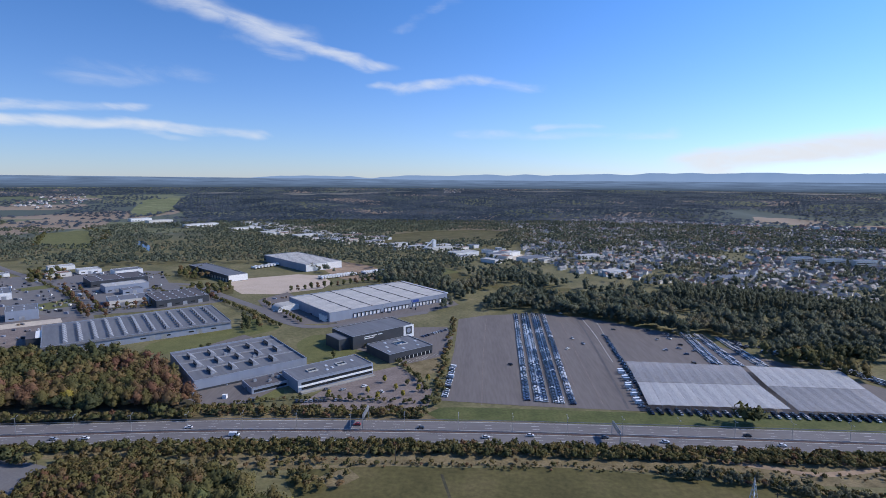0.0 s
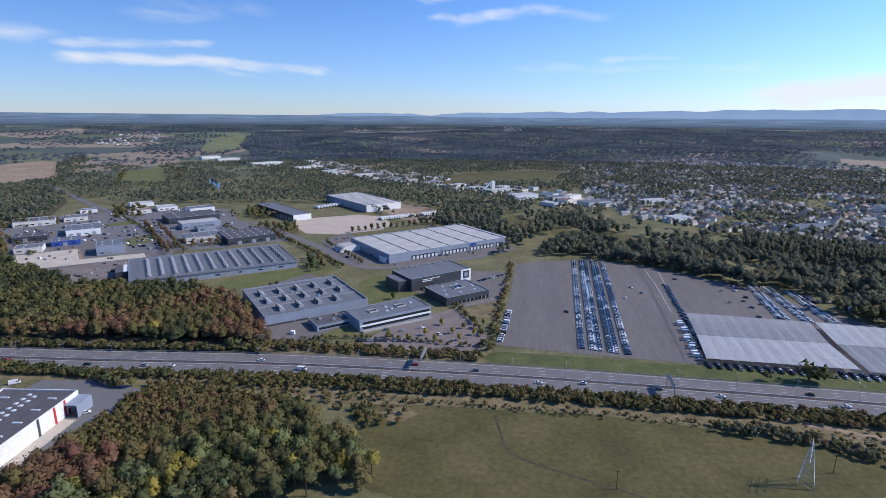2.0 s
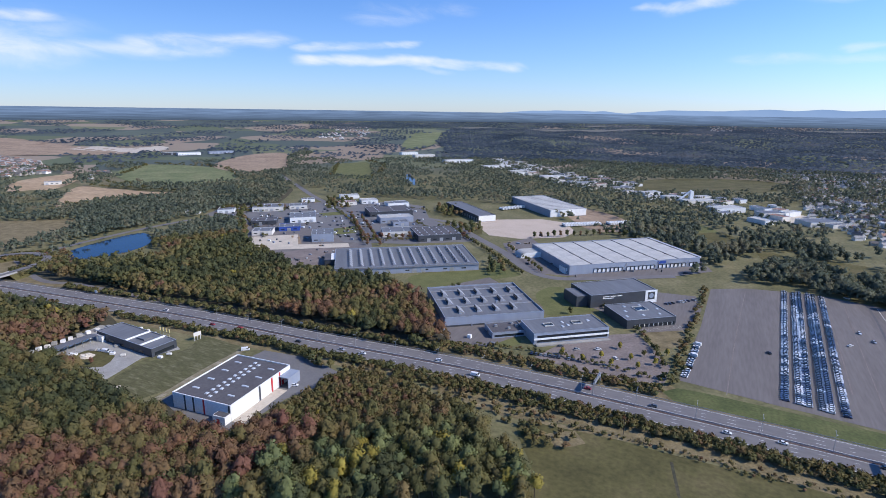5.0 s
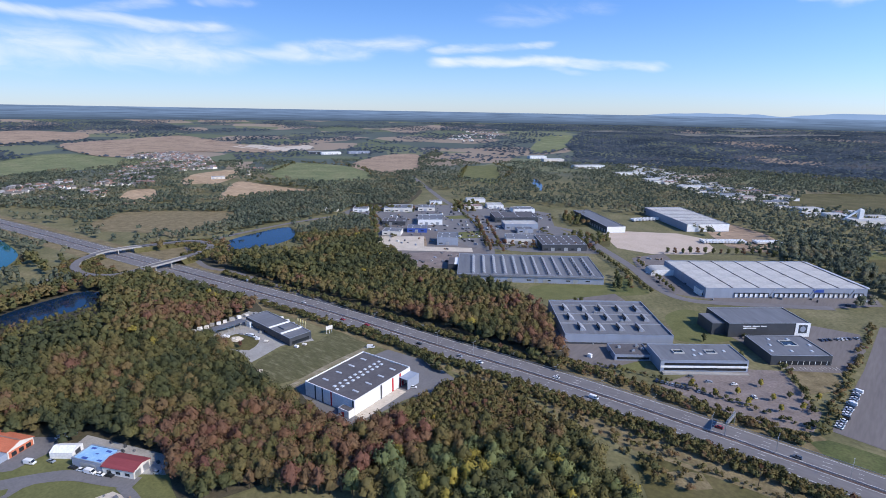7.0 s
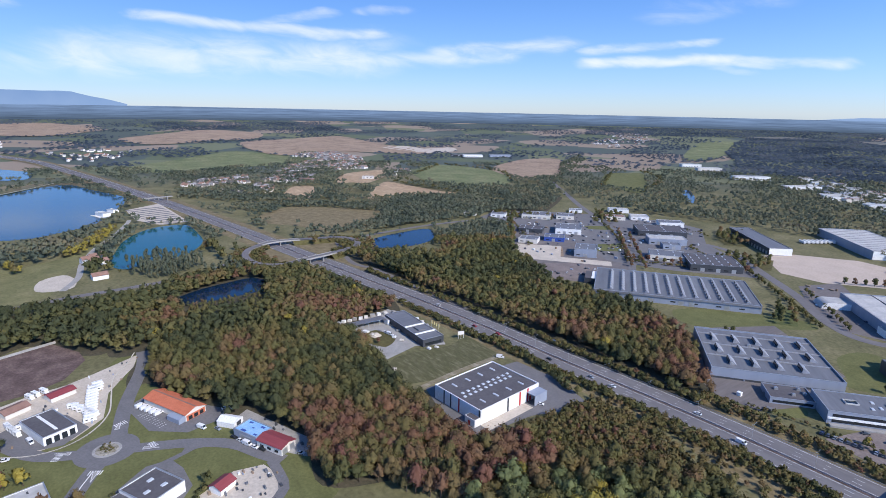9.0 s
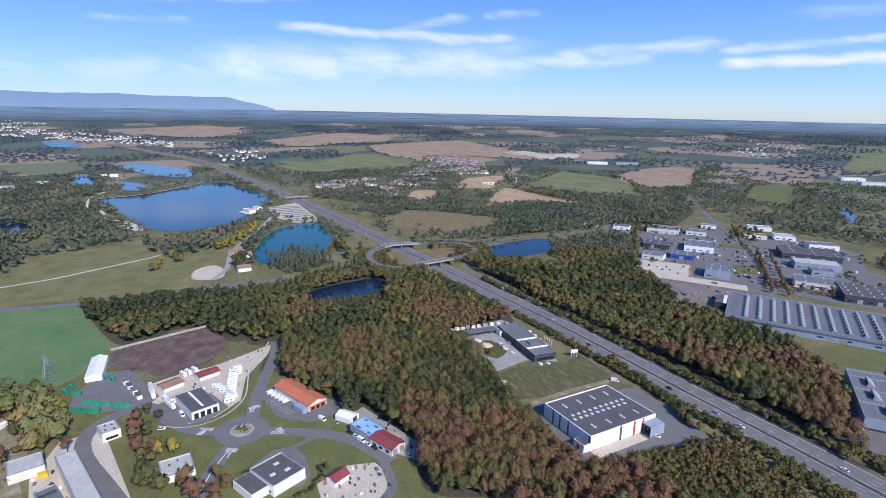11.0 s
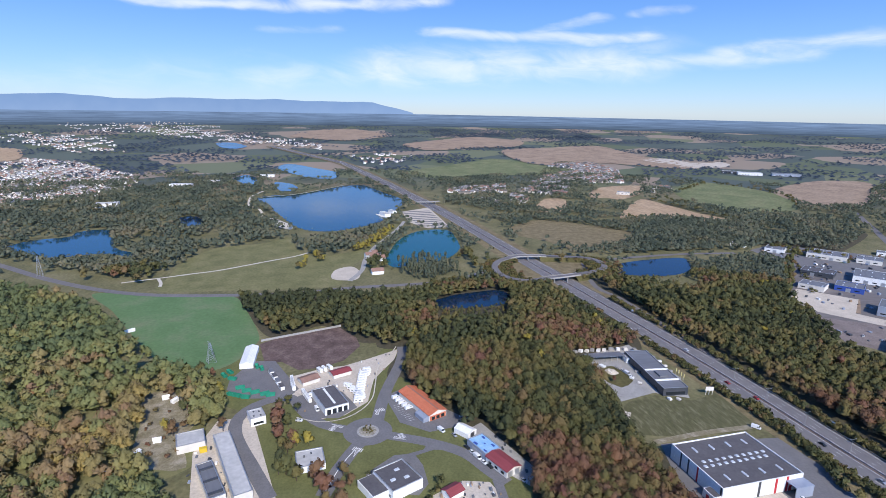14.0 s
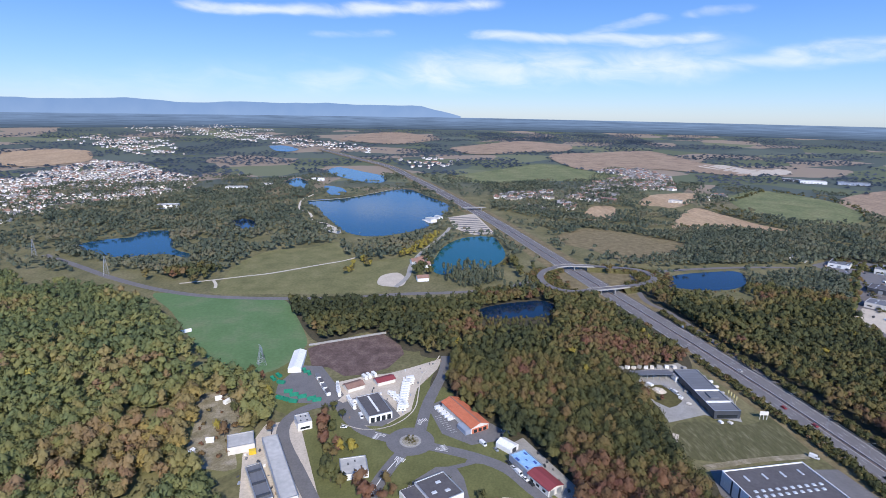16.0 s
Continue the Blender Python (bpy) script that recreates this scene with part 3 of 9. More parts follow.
FBROWN2 = [(-2964, 256), (-3171, 432), (-3395, 744), (-3136, 959), (-2785, 821), (-2739, 600), (-2634, 358)]
FGREEN1 = [(-1772, 167), (-1980, 349), (-2178, 570), (-1887, 707), (-1764, 744), (-1654, 601), (-1647, 431), (-1562, 291), (-1604, 215)]
FGREEN2 = [(-1302, 813), (-1446, 999), (-1202, 1040), (-1010, 923), (-976, 776), (-1080, 736)]
FGREEN3 = [(-836, 1046), (-996, 1264), (-981, 1343), (-942, 1358), (-725, 1056), (-786, 1040)]
FBROWN3 = [(-1290, 1095), (-1444, 1375), (-1364, 1474), (-1034, 1116), (-1014, 989), (-1106, 991)]
FWHITE1 = [(-1980, 1230), (-1994, 1399), (-1858, 1382), (-1806, 1195)]
FSCRUB = [(-851, 241), (-938, 320), (-902, 383), (-815, 449), (-740, 390), (-720, 307), (-776, 283)]
FTAN4 = [(-2375, -1628), (-2557, -1539), (-2545, -1378), (-2194, -1183), (-2033, -1193), (-1945, -1269), (-2003, -1380)]
FTAN5 = [(-3476, -376), (-3900, -246), (-4002, 5), (-3580, 207), (-3185, 0), (-3257, -238)]
FGREEN7 = [(-1216, 1995), (-1571, 2728), (-1483, 2895), (-1123, 2100), (-1121, 1905)]
FGREEN8 = [(-152, 1123), (-155, 1354), (31, 1473), (133, 1420), (65, 1244), (-60, 1160)]
FPLAT = [(-166, 752), (-238, 907), (-156, 875), (-109, 802), (-117, 742)]
SAND = [(-309, 702), (-300, 736), (-232, 777), (-197, 770), (-166, 716), (-171, 675), (-218, 640), (-260, 640)]
INDLOT = [(-500, 459), (-596, 540), (-630, 607), (-588, 692), (-476, 663), (-346, 490), (-344, 436), (-407, 419)]
WHLOT = [(-228, 606), (-208, 653), (-140, 559), (-10, 636), (2, 596), (-40, 550), (-101, 514), (-148, 507), (-186, 531)]
BLKLOT = [(-99, 443), (-95, 488), (-44, 500), (-9, 504), (-3, 469), (-14, 400), (-35, 393), (-63, 420)]
FACLOT = [(-180, 332), (-216, 425), (-190, 470), (-120, 415), (-117, 351), (-131, 321), (-155, 318)]
OFFLOT = [(-97, 321), (-81, 367), (-43, 394), (-16, 349), (-17, 323), (-35, 314), (-68, 315)]
HANGLOT = [(-264, 172), (-260, 246), (-225, 251), (-194, 243), (-196, 226), (-203, 205), (-204, 166), (-222, 160)]
OFFSLOT = [(-387, 182), (-400, 222), (-340, 232), (-311, 221), (-321, 200), (-313, 172), (-333, 174), (-354, 171)]
OFFSFIELD = [(-312, 177), (-308, 226), (-318, 243), (-271, 241), (-271, 227), (-271, 177), (-282, 163)]
LAWNA = [(-258, 441), (-188, 501), (-166, 492), (-189, 461), (-230, 414)]
LAWNB = [(-135, 444), (-127, 472), (-102, 465), (-81, 427), (-109, 399), (-119, 414)]
SMALLYARD = [(-239, 33), (-248, 50), (-245, 64), (-232, 68), (-218, 64), (-216, 40), (-228, 33)]
SHEDYARD = [(-262, -92), (-293, -97), (-318, -90), (-312, -84), (-280, -84), (-255, -68), (-250, -50), (-256, -62), (-296, -78)]
LAWNC = [(-155, 347), (-146, 358), (-132, 334), (-140, 324)]
NEARMEADOW = [(-80, 242), (-52, 250), (-6, 250), (56, 252), (106, 245), (138, 239), (163, 231), (148, 206), (111, 200), (-42, 179), (-63, 211)]
VERGE = [(-10, 320), (66, 319), (147, 316), (251, 310), (240, 295), (126, 298), (31, 303), (-10, 303)]
TREESA = [(-22, 546), (-11, 583), (13, 579), (56, 548), (102, 545), (140, 528), (189, 486), (237, 431), (284, 355), (404, 513), (347, 563), (287, 623), (195, 640), (64, 662), (-12, 632)]
SCRUB = [(-197, 187), (-197, 235), (-185, 252), (-140, 246), (-115, 232), (-150, 205), (-175, 180)]
LAWND = [(-157, 345), (-147, 359), (-114, 344), (-117, 329), (-143, 323)]
POPLARWOOD = [(255, 658), (362, 644), (441, 562), (402, 510), (347, 563), (249, 608)]
WOOD1 = [(-509, 253), (-528, 307), (-523, 361), (-610, 503), (-771, 666), (-770, 840), (-556, 514), (-484, 445), (-428, 433), (-373, 399), (-322, 407), (-273, 414), (-210, 377), (-154, 316), (-149, 298), (-195, 279), (-241, 276), (-307, 276), (-370, 275), (-440, 272)]
WOOD2 = [(-363, 18), (-414, 33), (-448, 75), (-459, 130), (-489, 179), (-516, 241), (-443, 242), (-384, 224), (-373, 173), (-339, 164), (-296, 163), (-263, 151), (-255, 171), (-226, 160), (-204, 157), (-192, 165), (-187, 167), (-209, 86), (-246, 85), (-289, 67), (-326, 46)]
WOOD3 = [(-507, 183), (-451, 209), (-390, 217), (-386, 172), (-331, 170), (-277, 154), (-256, 166), (-205, 164), (-197, 187), (-197, 235), (-138, 241), (-101, 236), (-80, 214), (-55, 192), (-54, 188), (-182, 114), (-248, 76)]
WOOD4 = [(-600, -405), (-640, -400), (-600, -325), (-572, -280), (-475, -203), (-398, -142), (-380, -110), (-354, -94), (-324, -87), (-314, -110), (-298, -123), (-284, -128), (-255, -100), (-200, -75), (-120, -120), (-150, -300), (-350, -560), (-600, -640), (-690, -560), (-660, -460)]
WOOD5 = [(-563, -126), (-554, -27), (-548, 43), (-574, 83), (-579, 148), (-507, 107), (-480, 59), (-432, 14), (-447, -14), (-475, -35), (-452, -72), (-495, -98)]
WOOD13 = [(-430, 12), (-418, 36), (-450, 78), (-462, 132), (-500, 112), (-484, 56)]
WOOD6 = [(-825, -524), (-740, -434), (-665, -307), (-615, -239), (-704, -216), (-767, -189), (-852, -107), (-994, -104), (-1235, -224), (-1425, -228), (-1684, -365), (-1432, -502), (-1176, -631), (-1113, -696)]
WOOD7 = [(-794, -101), (-864, 33), (-751, 20), (-666, -18), (-712, -70)]
WOOD8 = [(-981, 234), (-898, 275), (-698, 297), (-674, 373), (-687, 426), (-686, 551), (-738, 668), (-886, 693), (-913, 562), (-890, 444), (-967, 364)]
WOOD9 = [(-584, 272), (-562, 313), (-557, 386), (-456, 430), (-606, 553), (-659, 550), (-633, 436), (-559, 380)]
WOOD10 = [(-36, 558), (-9, 597), (21, 639), (110, 553), (133, 706), (53, 810), (-50, 875), (-107, 892), (-165, 980), (-13, 851), (-72, 734), (-6, 676), (11, 632)]
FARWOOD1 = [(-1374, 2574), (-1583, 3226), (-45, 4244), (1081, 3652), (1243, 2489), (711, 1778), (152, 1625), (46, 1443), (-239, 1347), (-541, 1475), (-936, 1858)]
FARWOOD2 = [(-2705, 3173), (-1808, 4240), (-48, 4524), (2709, 3548), (1564, 2035), (1117, 2488), (337, 3658), (-820, 3770), (-1695, 3180), (-2275, 2664)]
FARWOOD3 = [(-4059, 556), (-3833, 1608), (-3095, 1523), (-3371, 1031), (-3489, 477)]
FARWOOD4 = [(-600, -405), (-640, -400), (-600, -325), (-572, -280), (-475, -203), (-398, -142), (-380, -110), (-354, -94), (-324, -87), (-314, -110), (-298, -123), (-284, -128), (-255, -100), (-200, -75), (-120, -120), (-150, -300), (-350, -560), (-600, -640), (-690, -560), (-660, -460)]
FARWOOD5 = [(-759, -486), (-804, -469), (-754, -415), (-688, -425)]
TOWNR = [(152, 1627), (599, 2012), (846, 1687), (970, 1255), (469, 597), (387, 630), (345, 690), (260, 731), (163, 820), (126, 1002)]
TOWNR2 = [(-701, 1717), (-508, 1567), (-140, 1229), (99, 1052), (176, 883), (65, 877), (-124, 1079), (-438, 1266)]
VILLAGE = [(-1343, 264), (-1421, 341), (-1713, 583), (-2049, 791), (-1761, 871), (-1509, 795), (-1394, 640), (-1295, 532), (-1112, 405), (-1080, 331), (-1080, 258)]
VILLAGE2 = [(-2317, -26), (-2479, 139), (-2290, 241), (-1964, 166), (-1981, 32)]
TOWNL = [(-1603, -1111), (-1894, -1131), (-2176, -1153), (-2102, -976), (-1653, -598), (-1444, -538), (-1215, -551), (-1254, -640), (-1128, -686), (-970, -686)]
TOWNL2 = [(-2981, -1759), (-3367, -1733), (-3145, -1267), (-2450, -923), (-2422, -1097), (-2709, -1401)]
TOWNL3 = [(-3889, -1922), (-4274, -1303), (-4011, -838), (-3606, -1035), (-3472, -1461)]
TOWNF = [(-1840, 2192), (-2149, 2780), (-2070, 2974), (-1718, 2547), (-1642, 2120)]
RD_MAIN = [(-768, -491), (-713, -420), (-654, -346), (-606, -271), (-581, -205), (-572, -128), (-572, -64), (-583, -4), (-586, 46), (-594, 99), (-622, 145), (-669, 190)]
RD_N = [(-660, 301), (-672, 374), (-680, 453), (-677, 527)]
RD_PATH = [(-630, -260), (-643, -226), (-658, -192), (-670, -164), (-705, -114), (-726, -83), (-744, -66)]
RD_A = [(-246, -22), (-268, -14), (-286, -5), (-294, 0)]
RD_B = [(-311, 8), (-346, 15), (-388, 28), (-408, 32), (-421, 33)]
RD_C = [(-303, -8), (-313, -26), (-329, -38), (-348, -48), (-345, -65), (-330, -77), (-308, -76), (-273, -60), (-248, -48)]
RD_D = [(-295, 14), (-284, 38), (-271, 56), (-254, 66), (-243, 73)]
RD_IND = [(-31, 560), (-96, 517), (-135, 498), (-169, 517), (-214, 569), (-266, 618), (-303, 653), (-348, 692), (-418, 699), (-482, 686), (-556, 711), (-657, 775), (-786, 874), (-957, 1006)]
RD_SLIP = [(-655, 290), (-558, 263), (-508, 272), (-408, 277), (-362, 280)]
CARPARK = [(-10, 331), (-2, 430), (2, 533), (30, 550), (60, 556), (95, 557), (127, 547), (193, 495), (236, 432), (290, 363), (345, 318), (300, 312), (257, 315), (135, 318), (40, 325)]
HIGHWAY = [(1500, 235), (900, 258), (500, 273), (228, 282.5), (120, 286), (0, 288), (-125, 285), (-250, 273.5), (-350, 265), (-500, 245), (-665, 220), (-1000, 171), (-1380, 101), (-1750, 25), (-2100, -60), (-2452, -228), (-2800, -400)]

MEADV1 = [(-22, 845), (0, 816), (10, 760), (-2, 742), (-18, 779)]
MEADV2 = [(46, 712), (66, 710), (84, 670), (67, 645), (50, 672)]
MEADV3 = [(89, 690), (150, 692), (180, 618), (126, 628), (95, 656)]
MEADV4 = [(-24, 770), (9, 800), (39, 730), (-6, 680)]
BAREPLOT = [(-494, 456), (-478, 527), (-440, 489), (-470, 452)]

INDLOT2 = [(-690, 560), (-720, 620), (-640, 720), (-500, 800), (-440, 790), (-380, 700), (-290, 640), (-262, 600), (-330, 548), (-400, 520), (-480, 560), (-590, 560)]

WOOD11 = [(-575, 85), (-590, 150), (-570, 165), (-548, 222), (-500, 228), (-470, 150), (-490, 60)]
WOOD12 = [(-568, 267), (-588, 301), (-517, 349), (-545, 421), (-617, 545), (-447, 415), (-414, 326), (-460, 284)]
LAKEF = [(-1513, -212), (-1476, -164), (-1368, -139), (-1350, -177)]
RING = [(-660, 180, 5.0), (-674, 202, 5.6), (-676, 222, 5.8), (-670, 258, 5.6), (-662, 292, 5.0), (-648, 306, 4.4), (-620, 303, 4.4), (-602, 286, 5.0), (-586, 252, 5.6), (-577, 217, 5.8), (-572, 190, 5.2), (-584, 172, 4.4), (-612, 164, 4.0), (-640, 168, 4.4)]
HAMLETS = [[(-1350, 230), (-1422, 397), (-1287, 360), (-1273, 284), (-1251, 216)], [(-1758, 608), (-2118, 808), (-2058, 902), (-1746, 880), (-1440, 744), (-1446, 598), (-1555, 550)],
           [(-1190, 334), (-1523, 524), (-1451, 592), (-1182, 473), (-1227, 418), (-1106, 344)], [(-1173, 265), (-1177, 315), (-1101, 298), (-1113, 255)], [(-1327, 747), (-1364, 840), (-1243, 768), (-1255, 714)]]
BELT1 = [(-1232, 195), (-1065, 361), (-928, 555), (-899, 670), (-918, 898), (-775, 758), (-742, 563), (-810, 483), (-967, 426), (-1022, 271), (-1146, 196)]
BELT2 = [(-822, 214), (-812, 270), (-786, 343), (-704, 418), (-681, 484), (-742, 441), (-821, 350), (-844, 258)]
BELT3 = [(-1004, 717), (-972, 951), (-850, 903), (-1081, 1198), (-1304, 1535), (-1478, 1704), (-1123, 1145), (-993, 806)]
WOODV = [(-1514, 218), (-1636, 278), (-1676, 443), (-1478, 399), (-1380, 262)]
SITE2 = [(-2128, 1179), (-2175, 1317), (-1962, 1323), (-2016, 1448), (-1901, 1409), (-1884, 1242)]
FAR_STRIPS = [[(-929, 3910), (-806, 4017), (-736, 3949), (-830, 3857)], [(-662, 3755), (-499, 3895), (-333, 3937), (-323, 3851), (-525, 3723)], [(1521, 3884), (1742, 3813), (1984, 3693), (1698, 3714)], [(2048, 3610), (2245, 3527), (2449, 3373), (2177, 3416)], [(363, 3933), (615, 4013), (881, 3923), (665, 3823)], [(-930, 3584), (-733, 3723), (-503, 3739), (-699, 3550)], [(-1644, 3285), (-1534, 3449), (-1345, 3515), (-1447, 3337)], [(-1150, 3354), (-1021, 3531), (-878, 3556), (-976, 3381)]]
FARTAN = [(1173, 1828), (1330, 1896), (1424, 1852), (1317, 1711), (1213, 1728)]
FARGRASS = [(1061, 1802), (1185, 1939), (1206, 1892), (1054, 1680), (990, 1658)]
TOWNR3 = [(885, 1730), (982, 1658), (1261, 1638), (953, 1232), (839, 1303), (826, 1647)]
TOWNM = [(-3841, -1272), (-3662, -842), (-3002, -174), (-2625, -154), (-3109, -689), (-3396, -1097)]
TOWNN = [(-3631, -2160), (-3860, -1717), (-3865, -1705), (-3629, -2164)]
TOWNH = [(-115, 4223), (51, 4225), (80, 3950), (-103, 3801)]
RIVER = [(-681, 1127), (-689, 1169), (-614, 1068), (-580, 1000), (-612, 1032)]
# ---- fields, water and lots ----
for pts, nm, mat, label in (
    (GREENFIELD, "field", M_CROP, "smooth bright green field of young crop"),
    (MEADOW, "meadow", M_PALEMEADOW, "olive meadow crossed by a pale path"),
    (PARKGRASS, "park_grass", M_PALEMEADOW, "strip of park grass beside the lakes"),
    (FTAN1, "field", M_TAN, "pale tan stubble field below the village"), (FTAN2, "field", M_TAN, "small tan stubble field at the village edge"),
    (FTAN3, "field", M_TAN, "pale tan field beside the village farms"), (FBROWN1, "field", M_BROWN, "wide ploughed brown field on the plateau"),
    (FBROWN2, "field", M_BROWN, "far brown field before dark woods"), (FGREEN1, "field", M_FIELD, "long green pasture on the slope"),
    (FGREEN2, "field", M_FIELD, "green pasture on the hillside"), (FGREEN3, "field", M_LAWN, "bright green field framed by hedges"),
    (FBROWN3, "field", M_BROWN, "brown ploughed field beside the country road"), (FWHITE1, "bare_ground", M_GRAVEL, "pale cleared ground of a building site"),
    (FSCRUB, "scrubland", M_DRY, "brown scrubland beside the interchange"), (FTAN4, "field", M_TAN, "tan field above the far town"),
    (FTAN5, "field", M_BROWN, "far tan field on the ridge"), (FGREEN7, "field", M_FIELD, "green clearing in the far woods"),
    (FGREEN8, "field", M_MEADOW, "olive meadow at the foot of the wooded hill"), (SITE2, "bare_ground", M_GRAVEL, "pale cleared ground on the plateau"), (FPLAT, "bare_ground", M_BROWN, "bare brown building plot"),
    (FARTAN, "field", M_BROWN, "far brown stubble field above the town"), (FARGRASS, "field", M_LAWN, "far green pasture above the town"),
    *[(q, "field", M_FARFIELD, "narrow pale field between the far woods") for i, q in enumerate(FAR_STRIPS)],
    (NEARMEADOW, "meadow", M_MEADOW, "grazed olive meadow beside the motorway"), (VERGE, "verge", M_GRASS, "green grass verge along the motorway"),
    (MEADV1, "meadow", M_LAWN, "green clearing among the valley trees"), (MEADV2, "meadow", M_MEADOW, "olive clearing among the valley trees"), (MEADV3, "meadow", M_MEADOW, "long olive clearing among the valley trees"), (MEADV4, "meadow", M_MEADOW, "olive meadow beside the pale warehouse"),
    (OFFSFIELD, "scrubland", M_HAY, "weedy mown plot beside the white warehouse"),
    (LAWN1, "lawn", M_LAWN, "green lawn beside the roundabout"), (LAWN2, "lawn", M_LAWN, "green lawn round the grey office house"),
    (LAWN3, "lawn", M_LAWN, "green lawn inside the road bend"), (LAWN4, "lawn", M_LAWN, "green verge of the orange-roofed shop"),
    (LAWN5, "lawn", M_LAWN, "green verge along the access road"), (LAWNA, "lawn", M_LAWN, "long lawn between the two factories"),
    (LAWNB, "lawn", M_LAWN, "broad lawn behind the office building"), (LAWNC, "lawn", M_LAWN, "small lawn beside the flat-roofed annex"), (LAWND, "lawn", M_LAWN, "curved lawn before the grey factory"),
):
    patch(nm, pts, 0.05, mat, label, "field" if nm in ("field", "meadow") else "ground")

for pts, nm, mat, label in (
    (POND1, "pond", M_DARKWATER, "deep blue pond ringed by trees"), (POND2, "pond", M_DARKWATER, "dark pond at the forest edge"),
    (LAKET, "lake", M_TEAL, "teal quarry lake beside the motorway"), (LAKEB, "lake", M_WATER, "broad blue bathing lake"),
    (LAKEC, "lake", M_WATER, "blue lake behind the dam"), (LAKEE, "lake", M_WATER, "shallow blue lake among trees"),
    (LAKEF, "lake", M_WATER, "small blue lake below the dam"), (RIVER, "pond", M_DARKWATER, "bend of a slow river among trees"), (LAKED, "lake", M_WATER, "far strip of blue lake"), (LAKEL, "pond", M_WATER, "blue pond in the woods"), (PONDS, "pond", M_DARKWATER, "small dark pond in the woods"),
):
    patch(nm, pts, 0.12, mat, label, "water")

for pts, nm, mat, label in (
    (INDLOT, "yard", M_LOT, "grey yards of the small industrial estate"), (INDLOT2, "yard", M_ASPHALT, "grey streets and yards of the estate"), (CARPARK, "car_park", M_LOT, "huge worn grey asphalt storage yard"), (SOIL, "bare_ground", M_SOIL, "dark brown soil storage yard"),
    (DEPOT, "yard", M_GRAVEL, "pale gravel yard of a vehicle dealer"), (RECYCLE, "yard", M_ASPHALT, "grey yard of the recycling centre"),
    (ORANGELOT, "yard", M_ASPHALT, "asphalt yard of the orange-roofed shop"), (BLUELOT, "yard", M_CONCRETE, "concrete strip before the workshops"),
    (LONGLOT, "yard", M_GRAVEL, "dusty pale rubble yard beside the long shed"), (BEACHLOT, "car_park", M_GRAVEL, "pale terraced car park at the lake"),
    (VOLLEY, "sand_court", M_PATHWAY, "white sand playing court"), (SAND, "bare_ground", M_SANDY, "wide pale levelled sand plot"),
    (WHLOT, "yard", M_LOT, "asphalt yard round the pale warehouse"),
    (BLKLOT, "yard", M_LOT, "asphalt yard round the charcoal hall"), (FACLOT, "yard", M_LOT, "asphalt yard of the grey factory"),
    (OFFLOT, "car_park", M_BROWNLOT, "brownish staff car park with young trees"), (HANGLOT, "yard", M_ASPHALT, "asphalt yard round the white warehouse"),
    (BAREPLOT, "bare_ground", M_BROWN, "bare brown plot between the halls"), (OFFSLOT, "yard", M_CONCRETE, "pale concrete yard of the builders merchant"),
):
    patch(nm, pts, 0.09, mat, label, "yard", smooth=nm == "sand_court")
for pts, nm, mat, label in (
    ([(-491, 451), (-520, 487), (-478, 525), (-441, 484), (-393, 518), (-380, 503), (-450, 450)], "bare_ground", M_GRAVEL, "pinkish gravel plot between the halls"),
    ([(-436, 440), (-409, 483), (-365, 497), (-352, 434), (-381, 413), (-409, 421)], "car_park", M_BROWNLOT, "worn brownish car park behind the wood"),
    ([(-461, 572), (-445, 607), (-418, 569), (-436, 544)], "lawn", M_LAWN, "small lawn beside the estate street"),
    ([(-646, 576), (-634, 584), (-523, 485), (-497, 454), (-578, 519)], "verge", M_GRASS, "green verge at the estate edge"),
    ([(-600, 727), (-618, 766), (-586, 790), (-531, 709), (-548, 678)], "lawn", M_MEADOW, "planted strip beside the estate roundabout"),
    ([(-400, 757), (-415, 795), (-385, 818), (-340, 734), (-364, 716)], "lawn", M_MEADOW, "rough grass plot behind the workshops"),
    ([(-194, 474), (-215, 531), (-195, 520), (-178, 485)], "lawn", M_GRASS, "planted plot at the factory end"),
    ([(-690, 592), (-700, 610), (-630, 655), (-600, 640), (-628, 631)], "verge", M_GRASS, "hedged verge before the far halls"),
    ([(-530, 640), (-560, 660), (-545, 690), (-505, 668)], "lawn", M_LAWN, "grass corner at the estate junction"),
    ([(-340, 640), (-330, 660), (-290, 690), (-270, 640), (-295, 622)], "lawn", M_MEADOW, "rough verge behind the dark hall"),
):
    patch(nm, pts, 0.14, mat, label, "yard", block=False, smooth=False)

# ---- roads ----
solo("verge", ribbon(HIGHWAY, 54.0, 0.035), M_DRY, "dry brownish grass verge along the motorway", "ground", kind="structure")
patch("scrubland", [(x * 0.9 - 62.2, y * 0.9 + 23.5) for x, y, z in RING], 0.05, M_DRY, "brown scrub inside the interchange", "ground", block=False)
patch("lawn", [(-352, 52), (-310, 76), (-250, 96), (-205, 84), (-205, 20), (-225, -45), (-290, -62), (-335, -58), (-352, -20), (-425, 22), (-405, 36)], 0.02, M_LAWN, "mown green lawns round the roundabout", "ground", block=False)
patch("yard", [(-239, 33), (-248, 50), (-245, 64), (-232, 68), (-218, 64), (-216, 40), (-228, 33)], 0.06, M_GRAVEL, "pale rubble yard round the red-roofed hut", "yard", smooth=False)
patch("driveway", [(-261, 0), (-275, 16), (-275, 23), (-278, 33), (-287, 38), (-281, 48), (-275, 51), (-277, 39), (-273, 28), (-264, 31), (-248, 32), (-240, 26), (-245, 1)], 0.1, M_ASPHALT, "asphalt drive and parking round the office house", "yard", block=False, smooth=False)
